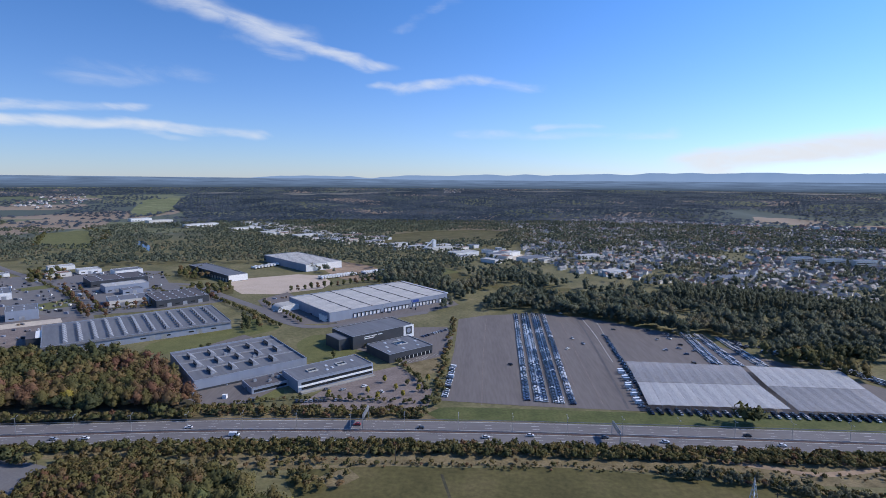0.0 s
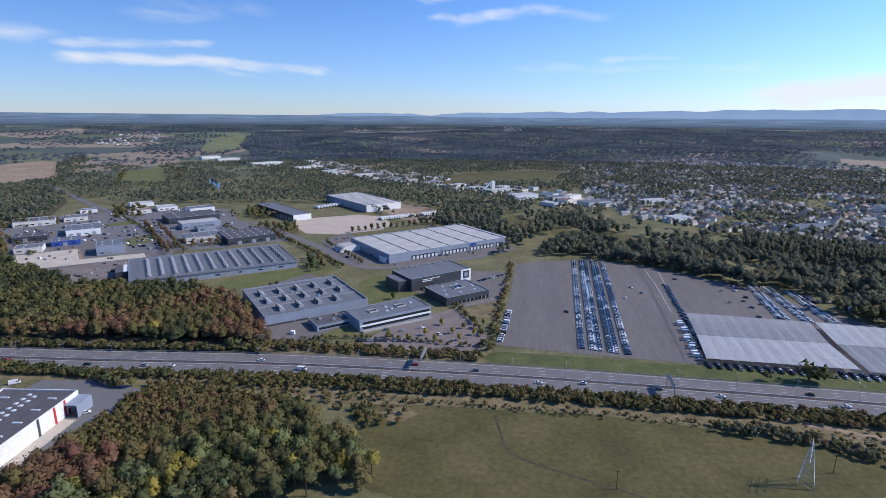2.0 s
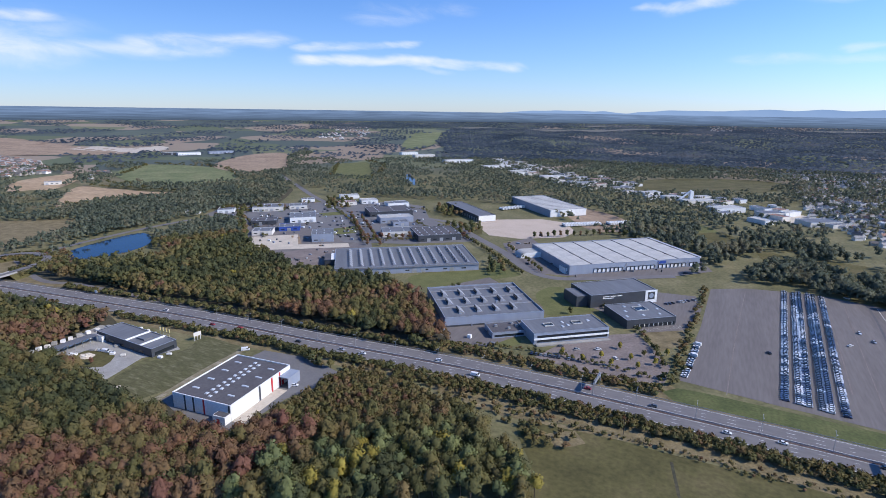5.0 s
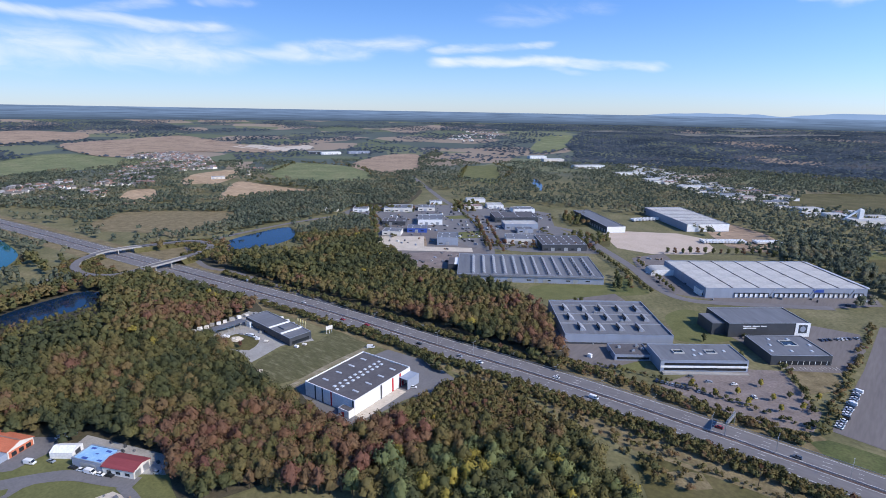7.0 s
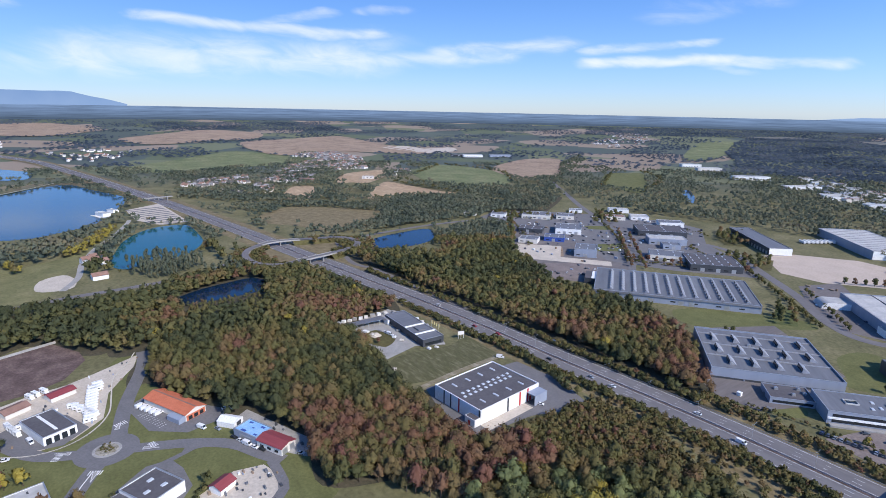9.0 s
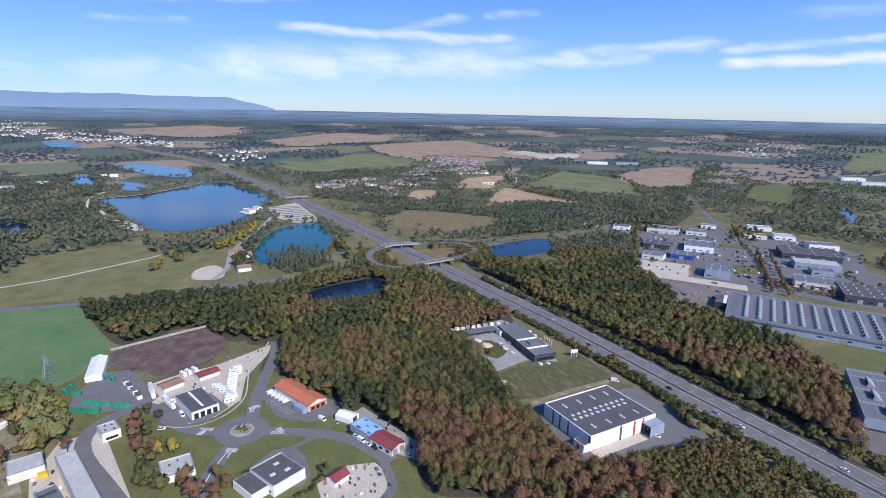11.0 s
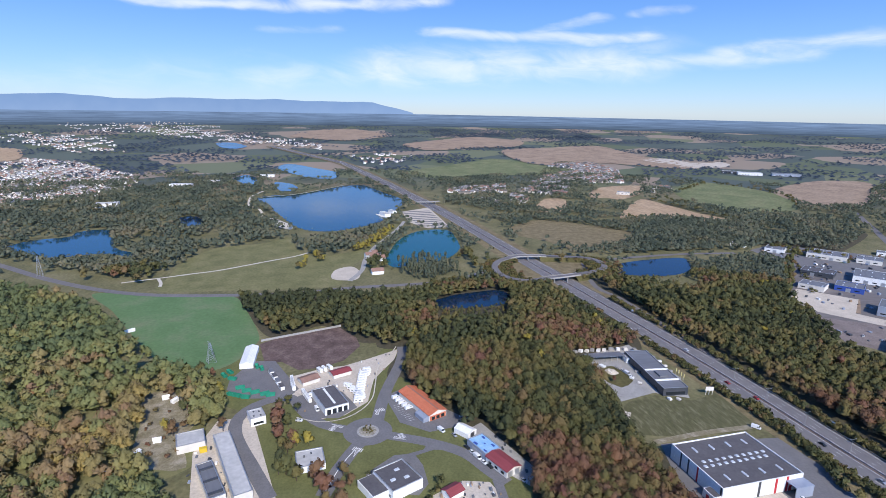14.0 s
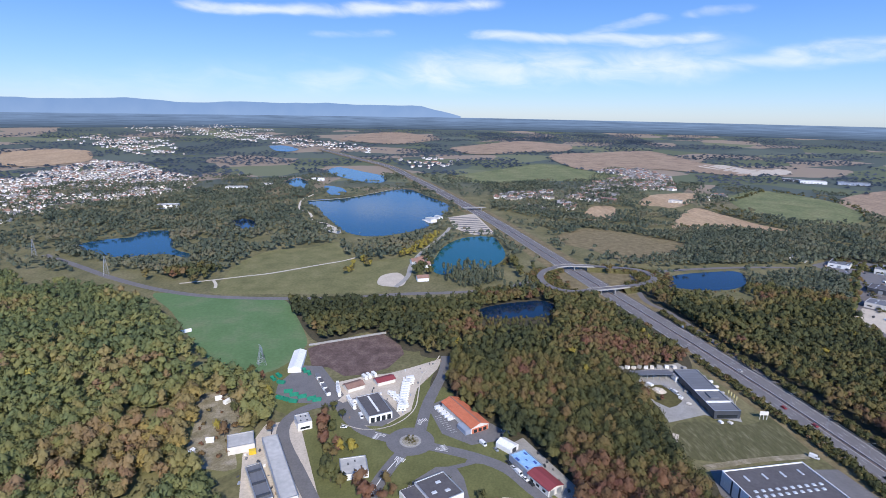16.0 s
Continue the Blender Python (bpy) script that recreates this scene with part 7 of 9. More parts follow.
# stored goods scattered over the works yards
goods = {}
for poly, num in ((INDLOT, 90), (INDLOT2, 150), (WHLOT, 40), (FACLOT, 16), (SMALLYARD, 46), (SHEDYARD, 60), (DEPOT, 26), (BLUELOT, 14)):
    xs, ys = [p[0] for p in poly], [p[1] for p in poly]
    px = np.array([crng.uniform(min(xs), max(xs)) for _ in range(num * 2)])
    py = np.array([crng.uniform(min(ys), max(ys)) for _ in range(num * 2)])
    ok = inside(px, py, poly)
    for x, y in list(zip(px[ok], py[ok]))[:num]:
        k = crng.choice((0, 1, 1, 2, 3, 4, 4))
        small_ = 0.5 if num in (46, 60, 26, 14) else 1.0
        goods.setdefault(k, Shape()).box(x, x + small_ * crng.uniform(1.2, 5), y, y + small_ * crng.uniform(1.2, 2.6), 0.12, small_ * crng.uniform(0.8, 2.6))
for k, sh in goods.items():
    solo("stored_goods", sh, (M_WHITE, M_DARKCLAD, M_BROWN, M_BLUEGREY, M_ROOFGREY)[k], "stacks of goods and bins scattered over the works yards", "stored goods", kind="stuff")
# ---- motorway furniture ----
solo("median_strip", ribbon(HIGHWAY, 2.6, 0.2, 8), M_SOIL, "dark central reservation of the motorway", "road", kind="structure")
bar = Shape()
for a in (-0.35, 0.35):
    r = ribbon(HIGHWAY, 0.06, 0.9, 8, side=a)
    lo = ribbon(HIGHWAY, 0.06, 0.45, 8, side=a)
    k = len(bar.v)
    bar.v += r.v + lo.v
    n = len(r.v)
    bar.f += [(k + 2 * i, k + 2 * i + 2, k + n + 2 * i + 2, k + n + 2 * i) for i in range(n // 2 - 1)]
    bar.f += [(k + 2 * i + 1, k + 2 * i + 3, k + n + 2 * i + 3, k + n + 2 * i + 1) for i in range(n // 2 - 1)]
    bar.f += [(k + 2 * i, k + 2 * i + 1, k + 2 * i + 3, k + 2 * i + 2) for i in range(n // 2 - 1)]
solo("crash_barrier", bar, M_METAL, "steel crash barrier along the central reservation", "barrier", kind="structure")
for a in (-13.9, 13.9):
    r, lo = ribbon(HIGHWAY, 0.08, 0.85, 8, side=a), ribbon(HIGHWAY, 0.08, 0.5, 8, side=a)
    s, n = Shape(), len(r.v)
    s.v = r.v + lo.v
    s.f = [(2 * i, 2 * i + 2, n + 2 * i + 2, n + 2 * i) for i in range(n // 2 - 1)] + [(2 * i + 1, 2 * i + 3, n + 2 * i + 3, n + 2 * i + 1) for i in range(n // 2 - 1)] + [(2 * i, 2 * i + 1, 2 * i + 3, 2 * i + 2) for i in range(n // 2 - 1)]
    solo("guard_rail", s, M_METAL, "steel guard rail along the motorway edge", "barrier", kind="structure")

lamp = thing("street_lamp", "tall grey twin-arm lamp in the central reservation", "street lamp", pose(1.4, 288, 0.1, 0, 0, 0), "motorway lamps")
part("pole", Shape().tube((0, 0, 0), (0, 0, 10), 0.14, 0.08, 6), M_METAL, lamp)
for s in (-1, 1):
    a = part("arm", Shape().tube((0, 0, 9.9), (0, s * 1.8, 10.4), 0.06, 0.05, 5), M_METAL, lamp)
    part("lantern", Shape().box(-0.18, 0.18, s * 1.6, s * 2.4, 10.35, 10.5) if s > 0 else Shape().box(-0.18, 0.18, -2.4, -1.6, 10.35, 10.5), M_METAL, a)
for k in range(1, 16):
    for s in (-1, 1):
        x = 1.4 + s * k * 30
        if -330 < x < 300:
            y = next(p.y + (x - p.x) * (q.y - p.y) / (q.x - p.x) for p, q in zip(hw, hw[1:]) if q.x <= x <= p.x)
            copy_thing(lamp, pose(x, y, 0.1))


def gantry(label, x0, y0, x1, y1, h=7.2):
    g = thing("sign_gantry", label, "sign gantry", pose(x0, y0, 0.1, 0, 0, math.degrees(math.atan2(y1 - y0, x1 - x0))))
    d = math.hypot(x1 - x0, y1 - y0)
    for x in (0, d):
        part("post", Shape().box(x - 0.2, x + 0.2, -0.2, 0.2, 0, h), M_METAL, g)
    part("beam", Shape().box(-0.2, d + 0.2, -0.25, 0.25, h + 0.003, h + 0.6), M_METAL, g)
    part("sign_panel", Shape().box(1.0, d - 1.0, -0.42, -0.26, h - 0.9, h + 1.5), M_METAL, g, "grey back of the sign panel")
    part("sign_face", Shape().box(1.0, d - 1.0, 0.26, 0.36, h - 0.9, h + 1.5), M_METAL, g, "plain grey sign face")
    return g


gantry("grey motorway sign gantry over one carriageway", -52, 288, -51, 303)
gantry("grey motorway sign gantry with a wide sign panel", 86, 273, 86, 288)
for x, y, h, w, a, l in ((-125, 270, 3.4, 2.6, 5, "white motorway sign on two posts"), (-266, 289, 4.0, 3.2, 5, "white direction sign beside the motorway"), (-470, 262, 4.0, 3.0, 10, "white direction sign near the slip road")):
    g = thing("road_sign", l, "road sign", pose(x, y, 0, 0, 0, a))
    for s in (-0.7, 0.7):
        part("post", Shape().box(s - 0.06, s + 0.06, -0.06, 0.06, 0, h), M_METAL, g)
    part("panel", Shape().box(-w / 2, w / 2, 0.065, 0.13, h - 2.2, h), M_WHITE, g)
g = thing("billboard", "pale wooden-framed billboard beside the merchant", "billboard", pose(-313.5, 237, 0, 0, 0, 80))
for s in (-2.2, 0, 2.2):
    part("post", Shape().box(s - 0.14, s + 0.14, -0.14, 0.14, 0, 6.2), M_PALE, g)
part("panel", Shape().box(-2.8, 2.8, -0.3, -0.15, 3.4, 6.2), M_PALE, g)
for k in range(4):
    p = thing("flagpole", "slim pale flagpole behind the merchant", "flagpole", pose(-338 + k * 3.2, 226.5, 0), "flagpoles behind the merchant")
    part("pole", Shape().tube((0, 0, 0), (0, 0, 9), 0.09, 0.05, 6), M_PALE, p)
    part("flag", Shape().box(0.05, 0.12, 0, 0.8, 6.2, 8.9), M_FLAG, p, "narrow faded yellow banner")

# ---- interchange: two bridges joined by a raised ring ----
ringpts = curve_points(RING, 4.0, True)
bridge = thing("interchange_bridge", "pair of concrete bridges joined by a raised ring road", "bridge", pose(0, 0, 0))
part("roadway", ribbon(RING, 7.6, 0.05, 4, True), M_ROAD, bridge, "grey asphalt roadway")
edges = {-1: [Shape()], 1: [Shape()]}
banks = {-1: [Shape()], 1: [Shape()]}
n = len(ringpts)
for i in range(n):
    a, b, c, e = ringpts[i - 1], ringpts[i], ringpts[(i + 1) % n], ringpts[(i + 2) % n]
    m0, m1 = (c - a).to_2d().normalized(), (e - b).to_2d().normalized()
    off = abs(b.y - next(p.y + (b.x - p.x) * (q.y - p.y) / (q.x - p.x) for p, q in zip(hw, hw[1:]) if q.x <= b.x <= p.x))
    over = off < 17
    for s in (-1, 1):
        if off >= 26 and edges[s][-1].v:
            edges[s].append(Shape())
        edge = edges[s][-1]
        if over and banks[s][-1].v:
            banks[s].append(Shape())
        deck = banks[s][-1]
        p0 = Vector((b.x - m0.y * 3.9 * s, b.y + m0.x * 3.9 * s, b.z))
        p1 = Vector((c.x - m1.y * 3.9 * s, c.y + m1.x * 3.9 * s, c.z))
        o0, o1 = Vector((-m0.y * s, m0.x * s, 0)), Vector((-m1.y * s, m1.x * s, 0))
        if off < 26:
            edge.face(tuple(p0 + Vector((0, 0, 0.55))), tuple(p1 + Vector((0, 0, 0.55))), tuple(p1 + o1 * 0.35 + Vector((0, 0, 0.55))), tuple(p0 + o0 * 0.35 + Vector((0, 0, 0.55))))
            edge.face(tuple(p0 + o0 * 0.35 + Vector((0, 0, 0.55))), tuple(p1 + o1 * 0.35 + Vector((0, 0, 0.55))), tuple(p1 + o1 * 0.35 + Vector((0, 0, -1.1))), tuple(p0 + o0 * 0.35 + Vector((0, 0, -1.1))))
            edge.face(tuple(p0 + Vector((0, 0, 0.55))), tuple(p1 + Vector((0, 0, 0.55))), tuple(p1), tuple(p0))
        if not over:
            deck.face(tuple(p0 + o0 * 0.3 - Vector((0, 0, 1.0))), tuple(p1 + o1 * 0.3 - Vector((0, 0, 1.0))), (p1.x + o1.x * 7, p1.y + o1.y * 7, 0), (p0.x + o0.x * 7, p0.y + o0.y * 7, 0))
for s in (-1, 1):
    for q in edges[s]:
        if q.v:
            part("parapet", q, M_CONCRETE, bridge, "pale concrete parapet")
    for q in banks[s]:
        if q.v:
            part("embankment", q, M_MEADOW, bridge, "rough grassy embankment")
under = ribbon(RING, 9.0, -1.1, 4, True)
part("deck", under, M_CONCRETE, bridge)
LINES.append((ringpts, 9.0))
for y0 in (205, 221, 237):
    for x0 in (-675, -577):
        part("pier", Shape().box(x0 - 3, x0 + 3, y0 - 0.5, y0 + 0.5, 0, 4.7), M_CONCRETE, bridge)
patch("ring_meadow", [(-655, 250), (-645, 290), (-615, 285), (-600, 250)], 0.07, M_DRY, "dry grass inside the interchange ring", "ground")
b = thing("overbridge", "far concrete bridge across the motorway", "bridge", pose(-1130, 148, 0, 0, 0, 98))
part("deck", Shape().box(-26, 26, -4, 4, 5.2, 6.2), M_CONCRETE, b)
for x in (-16, 0, 16):
    part("pier", Shape().box(x - 0.6, x + 0.6, -3, 3, 0, 5.2), M_CONCRETE, b)
LINES.append((curve_points([(-1120, 110), (-1128, 148), (-1138, 190)]), 5))

# dirt tracks and fences in the near meadow
road("dirt_track", [(-92, 246), (-2, 254), (81, 252), (131, 246), (165, 236), (200, 215)], 3.2, M_DRY, "rutted dirt track beside the meadow", 0.09, line=False)
road("dirt_track", [(118, 270), (136, 261), (156, 255), (175, 250), (215, 258)], 4, M_BROWN, "pale dirt track to the motorway verge", 0.09, line=False)
road("meadow_ditch", [(-6.5, 244), (-3, 228), (1, 215), (15, 207), (44, 196), (90, 180)], 1.4, M_LITTER, "dark narrow ditch across the meadow", 0.08, line=False)
fence = thing("pasture_fence", "thin wooden post fence round the meadow", "fence", pose(0, 0, 0))
for i in range(40):
    x = -80 + i * 6
    y = 250 + 3.5 * math.sin((x + 80) / 75) - (max(0, x - 80) * 0.16)
    part("post", Shape().box(x - 0.07, x + 0.07, y - 0.07, y + 0.07, 0, 1.4), M_BARK, fence)
for x, y in ((44, 196), (136, 219), (-30, 256)):
    p = thing("utility_pole", "wooden utility pole with a short crossarm", "utility pole", pose(x, y, 0), "poles across the meadow")
    part("pole", Shape().tube((0, 0, 0), (0, 0, 9), 0.16, 0.1, 6), M_BARK, p)
    part("crossarm", Shape().box(-0.9, 0.9, -0.06, 0.06, 8.2, 8.4), M_BARK, p)

# ---- villages and towns ----
hrng = np.random.default_rng(21)


def house_shapes(L, D, h, r):
    w = Shape().extrude([(-D / 2, 0), (D / 2, 0), (D / 2, h), (0, h + r), (-D / 2, h)], -L / 2, L / 2, "x")
    k = r / (D / 2)
    f = Shape()
    for s in (-1, 1):
        f.extrude([(s * (D / 2 + 0.5), h - 0.5 * k + 0.03), (0, h + r + 0.03), (0, h + r + 0.3), (s * (D / 2 + 0.5), h - 0.5 * k + 0.3)], -L / 2 - 0.4, L / 2 + 0.4, "x")
    f.box(L * 0.2, L * 0.2 + 0.8, 0.6, 1.4, h + r * 0.5, h + r + 1.0)
    g = Shape()
    for x in (-L * 0.3, 0.0, L * 0.3):
        g.box(x - 0.6, x + 0.6, -D / 2 - 0.05, -D / 2 - 0.01, 1.0, 2.4).box(x - 0.6, x + 0.6, D / 2 + 0.01, D / 2 + 0.05, 1.0, 2.4)
    return w, f, g


SIZES = [(12, 9, 5.0, 3.2), (15, 10, 5.5, 3.6), (10, 9, 6.0, 3.0), (20, 11, 6.0, 4.0)]
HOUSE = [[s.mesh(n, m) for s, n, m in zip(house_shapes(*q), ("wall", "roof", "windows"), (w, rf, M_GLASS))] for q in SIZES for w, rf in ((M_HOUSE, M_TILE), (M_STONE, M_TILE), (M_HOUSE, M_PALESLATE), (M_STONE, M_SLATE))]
HLABEL = [a + b for b in (" cottage in the valley", " house among garden trees", " two-storey house in the town", " farmhouse with a long roof") for a in ("white tile-roofed", "beige tile-roofed", "white grey-roofed", "beige grey-roofed")]
single, bulk = [], []
for poly, gap, group, cap, sheds in ((HAMLETS[0], 15, "village on the slope", 30, 0), (HAMLETS[1], 15, "village on the slope", 40, 0), (HAMLETS[2], 15, "village on the slope", 34, 0), (HAMLETS[3], 14, "village on the slope", 8, 0), (HAMLETS[4], 20, "village on the slope", 6, 0), (TOWNR, 16, "town beyond the trees", 130, 0), (TOWNL, 17, "town by the ponds", 60, 0),
                                     (VILLAGE2, 34, "", 0, 0), (TOWNL2, 24, "", 0, 0), (TOWNL3, 32, "", 0, 0), (TOWNF, 30, "", 0, 0), (TOWNR3, 21, "", 0, 0), (TOWNM, 26, "", 0, 0), (TOWNN, 30, "", 0, 0), (TOWNH, 34, "", 0, 0)):
    px, py = jittered(poly, gap)
    ok = clear_of(px, py, 4)
    pts = [(x, y) for x, y in zip(px[ok], py[ok]) if noise.noise(Vector((x / 90, y / 90, 9.0))) > (-0.3 if cap else 0.02)]
    pts.sort(key=lambda p: math.hypot(*p))
    for i, (x, y) in enumerate(pts):
        k, a = int(hrng.choice((2, 3, 2, 2, 2, 0) if poly is TOWNR else (0, 2, 3, 2, 3, 1, 3) if group == "village on the slope" else (0, 2, 2, 1, 2, 3)) + 4 * hrng.integers(0, 3 if hrng.random() < 0.9 else 4)), hrng.choice((20, 35, 110, 125, 75)) + hrng.normal() * 8
        (single if i < cap else bulk).append((x, y, a, k, group))
for x, y, a, k, group in single:
    t = thing("house", HLABEL[k], "house", Matrix.LocRotScale((x, y, lift(x, y, 0)), Euler((0, 0, radians(a))), [{"town beyond the trees": 0.68, "town by the ponds": 0.64, "village on the slope": 0.78}[group]] * 3), group)
    part("wall", HOUSE[k][0], None, t)
    part("roof", HOUSE[k][1], None, t)
for wall in range(2):
    for roof_ in range(2):
        s, mats = Shape(), []
        for x, y, a, k, group in bulk:
            if k % 4 != wall + 2 * roof_:
                continue
            m = Matrix.LocRotScale((x, y, lift(x, y, 0)), Euler((0, 0, radians(a))), [{"town beyond the trees": 0.68, "town by the ponds": 0.64, "village on the slope": 0.78}.get(group, max(0.5, shrink(x, y) * 0.85))] * 3)
            for j, sh in enumerate(house_shapes(*SIZES[k // 4])[:2]):
                b = len(s.v)
                s.v += [tuple(m @ Vector(p)) for p in sh.v]
                s.f += [tuple(b + i for i in q) for q in sh.f]
                mats += [j] * len(sh.f)
        if s.v:
            me = bpy.data.meshes.new("far_houses")
            me.from_pydata(s.v, [], s.f)
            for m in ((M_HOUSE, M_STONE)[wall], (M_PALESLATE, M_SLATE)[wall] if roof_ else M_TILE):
                me.materials.append(m)
            me.polygons.foreach_set("material_index", mats)
            solo("far_houses", me, None, "scattered far houses with small pitched roofs", "houses", kind="stuff")
BLOCKED += [[(x + dx * 6, y + dy * 6) for dx, dy in ((-1, -1), (1, -1), (1, 1), (-1, 1))] for x, y, *_ in single if math.hypot(x, y) < 1100]

# flat-roofed sheds along the valley
for x, y, L, D, a, h, wall, roof, label in (
    (-32, 1043, 60, 24, 40, 8, M_PALE, M_ROOFPALE, "long pale works hall with a flat roof"), (11, 985, 52, 26, 38, 8, M_WHITE, M_ROOFPALE, "white works hall beside a timber yard"),
    (229, 800, 34, 22, 30, 7, M_WHITE, M_ROOFPALE, "white hall with a bright striped roof"), (231, 962, 50, 20, 30, 7, M_WHITE, M_ROOFPALE, "white-roofed supermarket in the town"),
    (388, 762, 60, 16, 20, 7, M_PALE, M_ROOFGREY, "long grey school building in the town"), (358, 676, 24, 18, 20, 6, M_WHITE, M_ROOFPALE, "low white club house"),
    (75, 975, 44, 22, 35, 7, M_PALE, M_ROOFGREY, "grey-roofed workshop hall in the valley"), (130, 930, 50, 30, 35, 7, M_PALE, M_ROOFGREY, "wide grey depot hall"),
    (-120, 1110, 40, 22, 45, 7, M_WHITE, M_ROOFPALE, "white hall in the far industrial row"), (-180, 1150, 46, 22, 45, 7, M_PALE, M_ROOFGREY, "grey hall in the far industrial row"),
    (-355, 1262, 60, 24, 48, 8, M_WHITE, M_ROOFPALE, "long white hall in the far industrial row"), (-461, 1328, 50, 26, 48, 8, M_PALE, M_ROOFPALE, "pale hall in the far industrial row"),
    (-560, 1420, 80, 24, 50, 8, M_WHITE, M_ROOFPALE, "long white factory at the hill foot"), (-720, 1510, 90, 30, 50, 9, M_WHITE, M_ROOFPALE, "long white factory below the wooded hill"),
    (-905, 1630, 70, 30, 50, 9, M_PALE, M_ROOFPALE, "far pale factory below the hill"), (-1000, 1690, 60, 30, 50, 9, M_WHITE, M_ROOFPALE, "far white factory below the hill"),
    (-260, 1200, 40, 20, 45, 7, M_WHITE, M_ROOFGREY, "white workshop in the far industrial row"), (-80, 1075, 30, 20, 40, 7, M_WHITE, M_ROOFPALE, "small white works hall"),
    (-1600, 1262, 70, 34, 60, 8, M_WHITE, M_ROOFPALE, "white supermarket on the plateau"), (-1560, 1360, 80, 30, 60, 8, M_BLUEGREY, M_ROOFGREY, "grey hall on the plateau"),
    (-1660, 1236, 50, 20, 60, 7, M_DARKCLAD, M_ROOFPALE, "dark hall on the plateau"), (-1250, 484, 34, 16, 40, 8, M_TILE, M_TILE, "large red-tiled farm building"),
    (-1235, 640, 30, 14, 60, 6, M_PALE, M_ROOFGREY, "grey farm shed at the field edge"), (-1150, -480, 40, 20, 100, 8, M_WHITE, M_ROOFPALE, "white works hall at the town edge"),
    (-1420, -420, 50, 22, 90, 10, M_WHITE, M_ROOFPALE, "white works block among the woods"), (-1500, -370, 40, 20, 90, 8, M_PALE, M_ROOFPALE, "pale works hall among the woods"),
    (-1640, -250, 40, 16, 95, 7, M_WHITE, M_ROOFPALE, "white flat-roofed hall beside the lake"),
):
    z = lift(x, y, 0)
    f = hall("valley_hall", label, x, y, L, D, a, h, wall, roof, 0.3)
    f.location.z = z
    site(x, y, L, D, a)
    for i in range(int(L / 9)):
        placed(f, "gate" if i % 3 == 0 else "window", gate_mesh if i % 3 == 0 else window_mesh, -L / 2 + (i + 0.6) * 8.4, -D / 2, 0.0 if i % 3 == 0 else 2.0)
px, py = jittered(TOWNR2, 44)
ok = clear_of(px, py, 8)
for i, (x, y) in enumerate(zip(px[ok], py[ok])):
    L, D = hrng.uniform(14, 36), hrng.uniform(10, 18)
    w, rf, l = ((M_WHITE, M_ROOFPALE, "white works hall with a pale roof"), (M_PALE, M_ROOFGREY, "pale works hall with a grey roof"), (M_WHITE, M_ROOFGREY, "white works hall with a grey roof"), (M_PALE, M_TILE, "pale works hall with a tiled roof"))[i % 4]
    f = hall("works_hall", l, x, y, L, D, 45 + hrng.normal() * 5 + (90 if i % 3 == 0 else 0), hrng.uniform(5, 8), w, rf, 0.3)
    site(x, y, L, D, 45)
patch("timber_yard", [(60, 940), (100, 1010), (130, 990), (110, 930)], 0.1, M_GRAVEL, "pale yard of the timber works", "yard")
t = thing("silo_tower", "white conveyor tower of a gravel works", "silo", pose(-45, 1046, 0, 0, 0, 30))
part("tower", Shape().box(-3, 3, -3, 3, 0, 22), M_WHITE, t)
part("conveyor", Shape().extrude([(-30, 1), (-28, 1), (0, 21), (0, 23.5), (-2, 23.5)], -1.2, 1.2), M_WHITE, t)
for x, y in ((560, 900), (600, 880), (640, 870)):
    f = hall("apartment_block", "pale slab apartment block above the town", x, y, 40, 12, 15, 15, M_PALE, M_ROOFGREY, 0.5)
    for z in (1.2, 4.2, 7.2, 10.2):
        for i in range(8):
            placed(f, "window", window_mesh, -17 + i * 4.8, -6.0, z)

# ---- hedges, verge shrubs and planted trees ----
patch("dry_strip", [(-150, 262), (-80, 270), (0, 273), (120, 271), (260, 267), (300, 245), (200, 240), (140, 243), (60, 254), (-10, 252), (-60, 252), (-110, 246)], 0.03, M_DRY, "strip of dry yellow grass below the motorway", "ground", block=False)
patch("dry_strip", [(-165, 302), (-90, 304), (-14, 304), (-14, 322), (-70, 316), (-130, 318), (-165, 315)], 0.03, M_DRY, "strip of dry grass beside the office", "ground", block=False)
bushes = []


def bush_line(pts, half, gap, size, keep=0.8, tone=0.55):
    for p, q in zip(curve_points(pts, gap), curve_points(pts, gap)[1:]):
        d = (q - p).to_2d().normalized()
        for _ in range(max(1, int(half * 2 / (gap * 1.2)))):
            if trng.random() > keep:
                continue
            o = trng.uniform(-half, half)
            bushes.append((p.x - d.y * o + trng.uniform(-1, 1), p.y + d.x * o, 0.0, size * trng.uniform(0.6, 1.35), trng.uniform(0, 6.28), min(max(tone + trng.normal() * 0.14, 0.05), 0.9), trng.integers(0, 99)))


near_side = [(p.x, p.y - 19) for p in hw if -520 < p.x < 300][::10]
bush_line([(x, y - 2) for x, y in near_side if x > -170], 6.0, 1.7, 0.98, 0.97, 0.42)
bush_line([(x, y - 17) for x, y in near_side if x > -120], 3.0, 2.4, 0.45, 0.6, 0.5)
bush_line([(x, y + 0.5) for x, y in near_side if -420 < x < -160], 3.2, 1.7, 1.0, 0.92, 0.33)
bush_line([(x, y - 2) for x, y in near_side if x < -400], 4.0, 3.0, 1.2, 0.7, 0.5)
bush_line([(p.x, p.y + 18) for p in hw if -520 < p.x < -150][::10], 3.5, 2.2, 1.2, 0.9, 0.36)
bush_line([(-160, 308), (-120, 309), (-60, 309), (-16, 309)], 6.0, 2.2, 0.95, 0.9, 0.45)
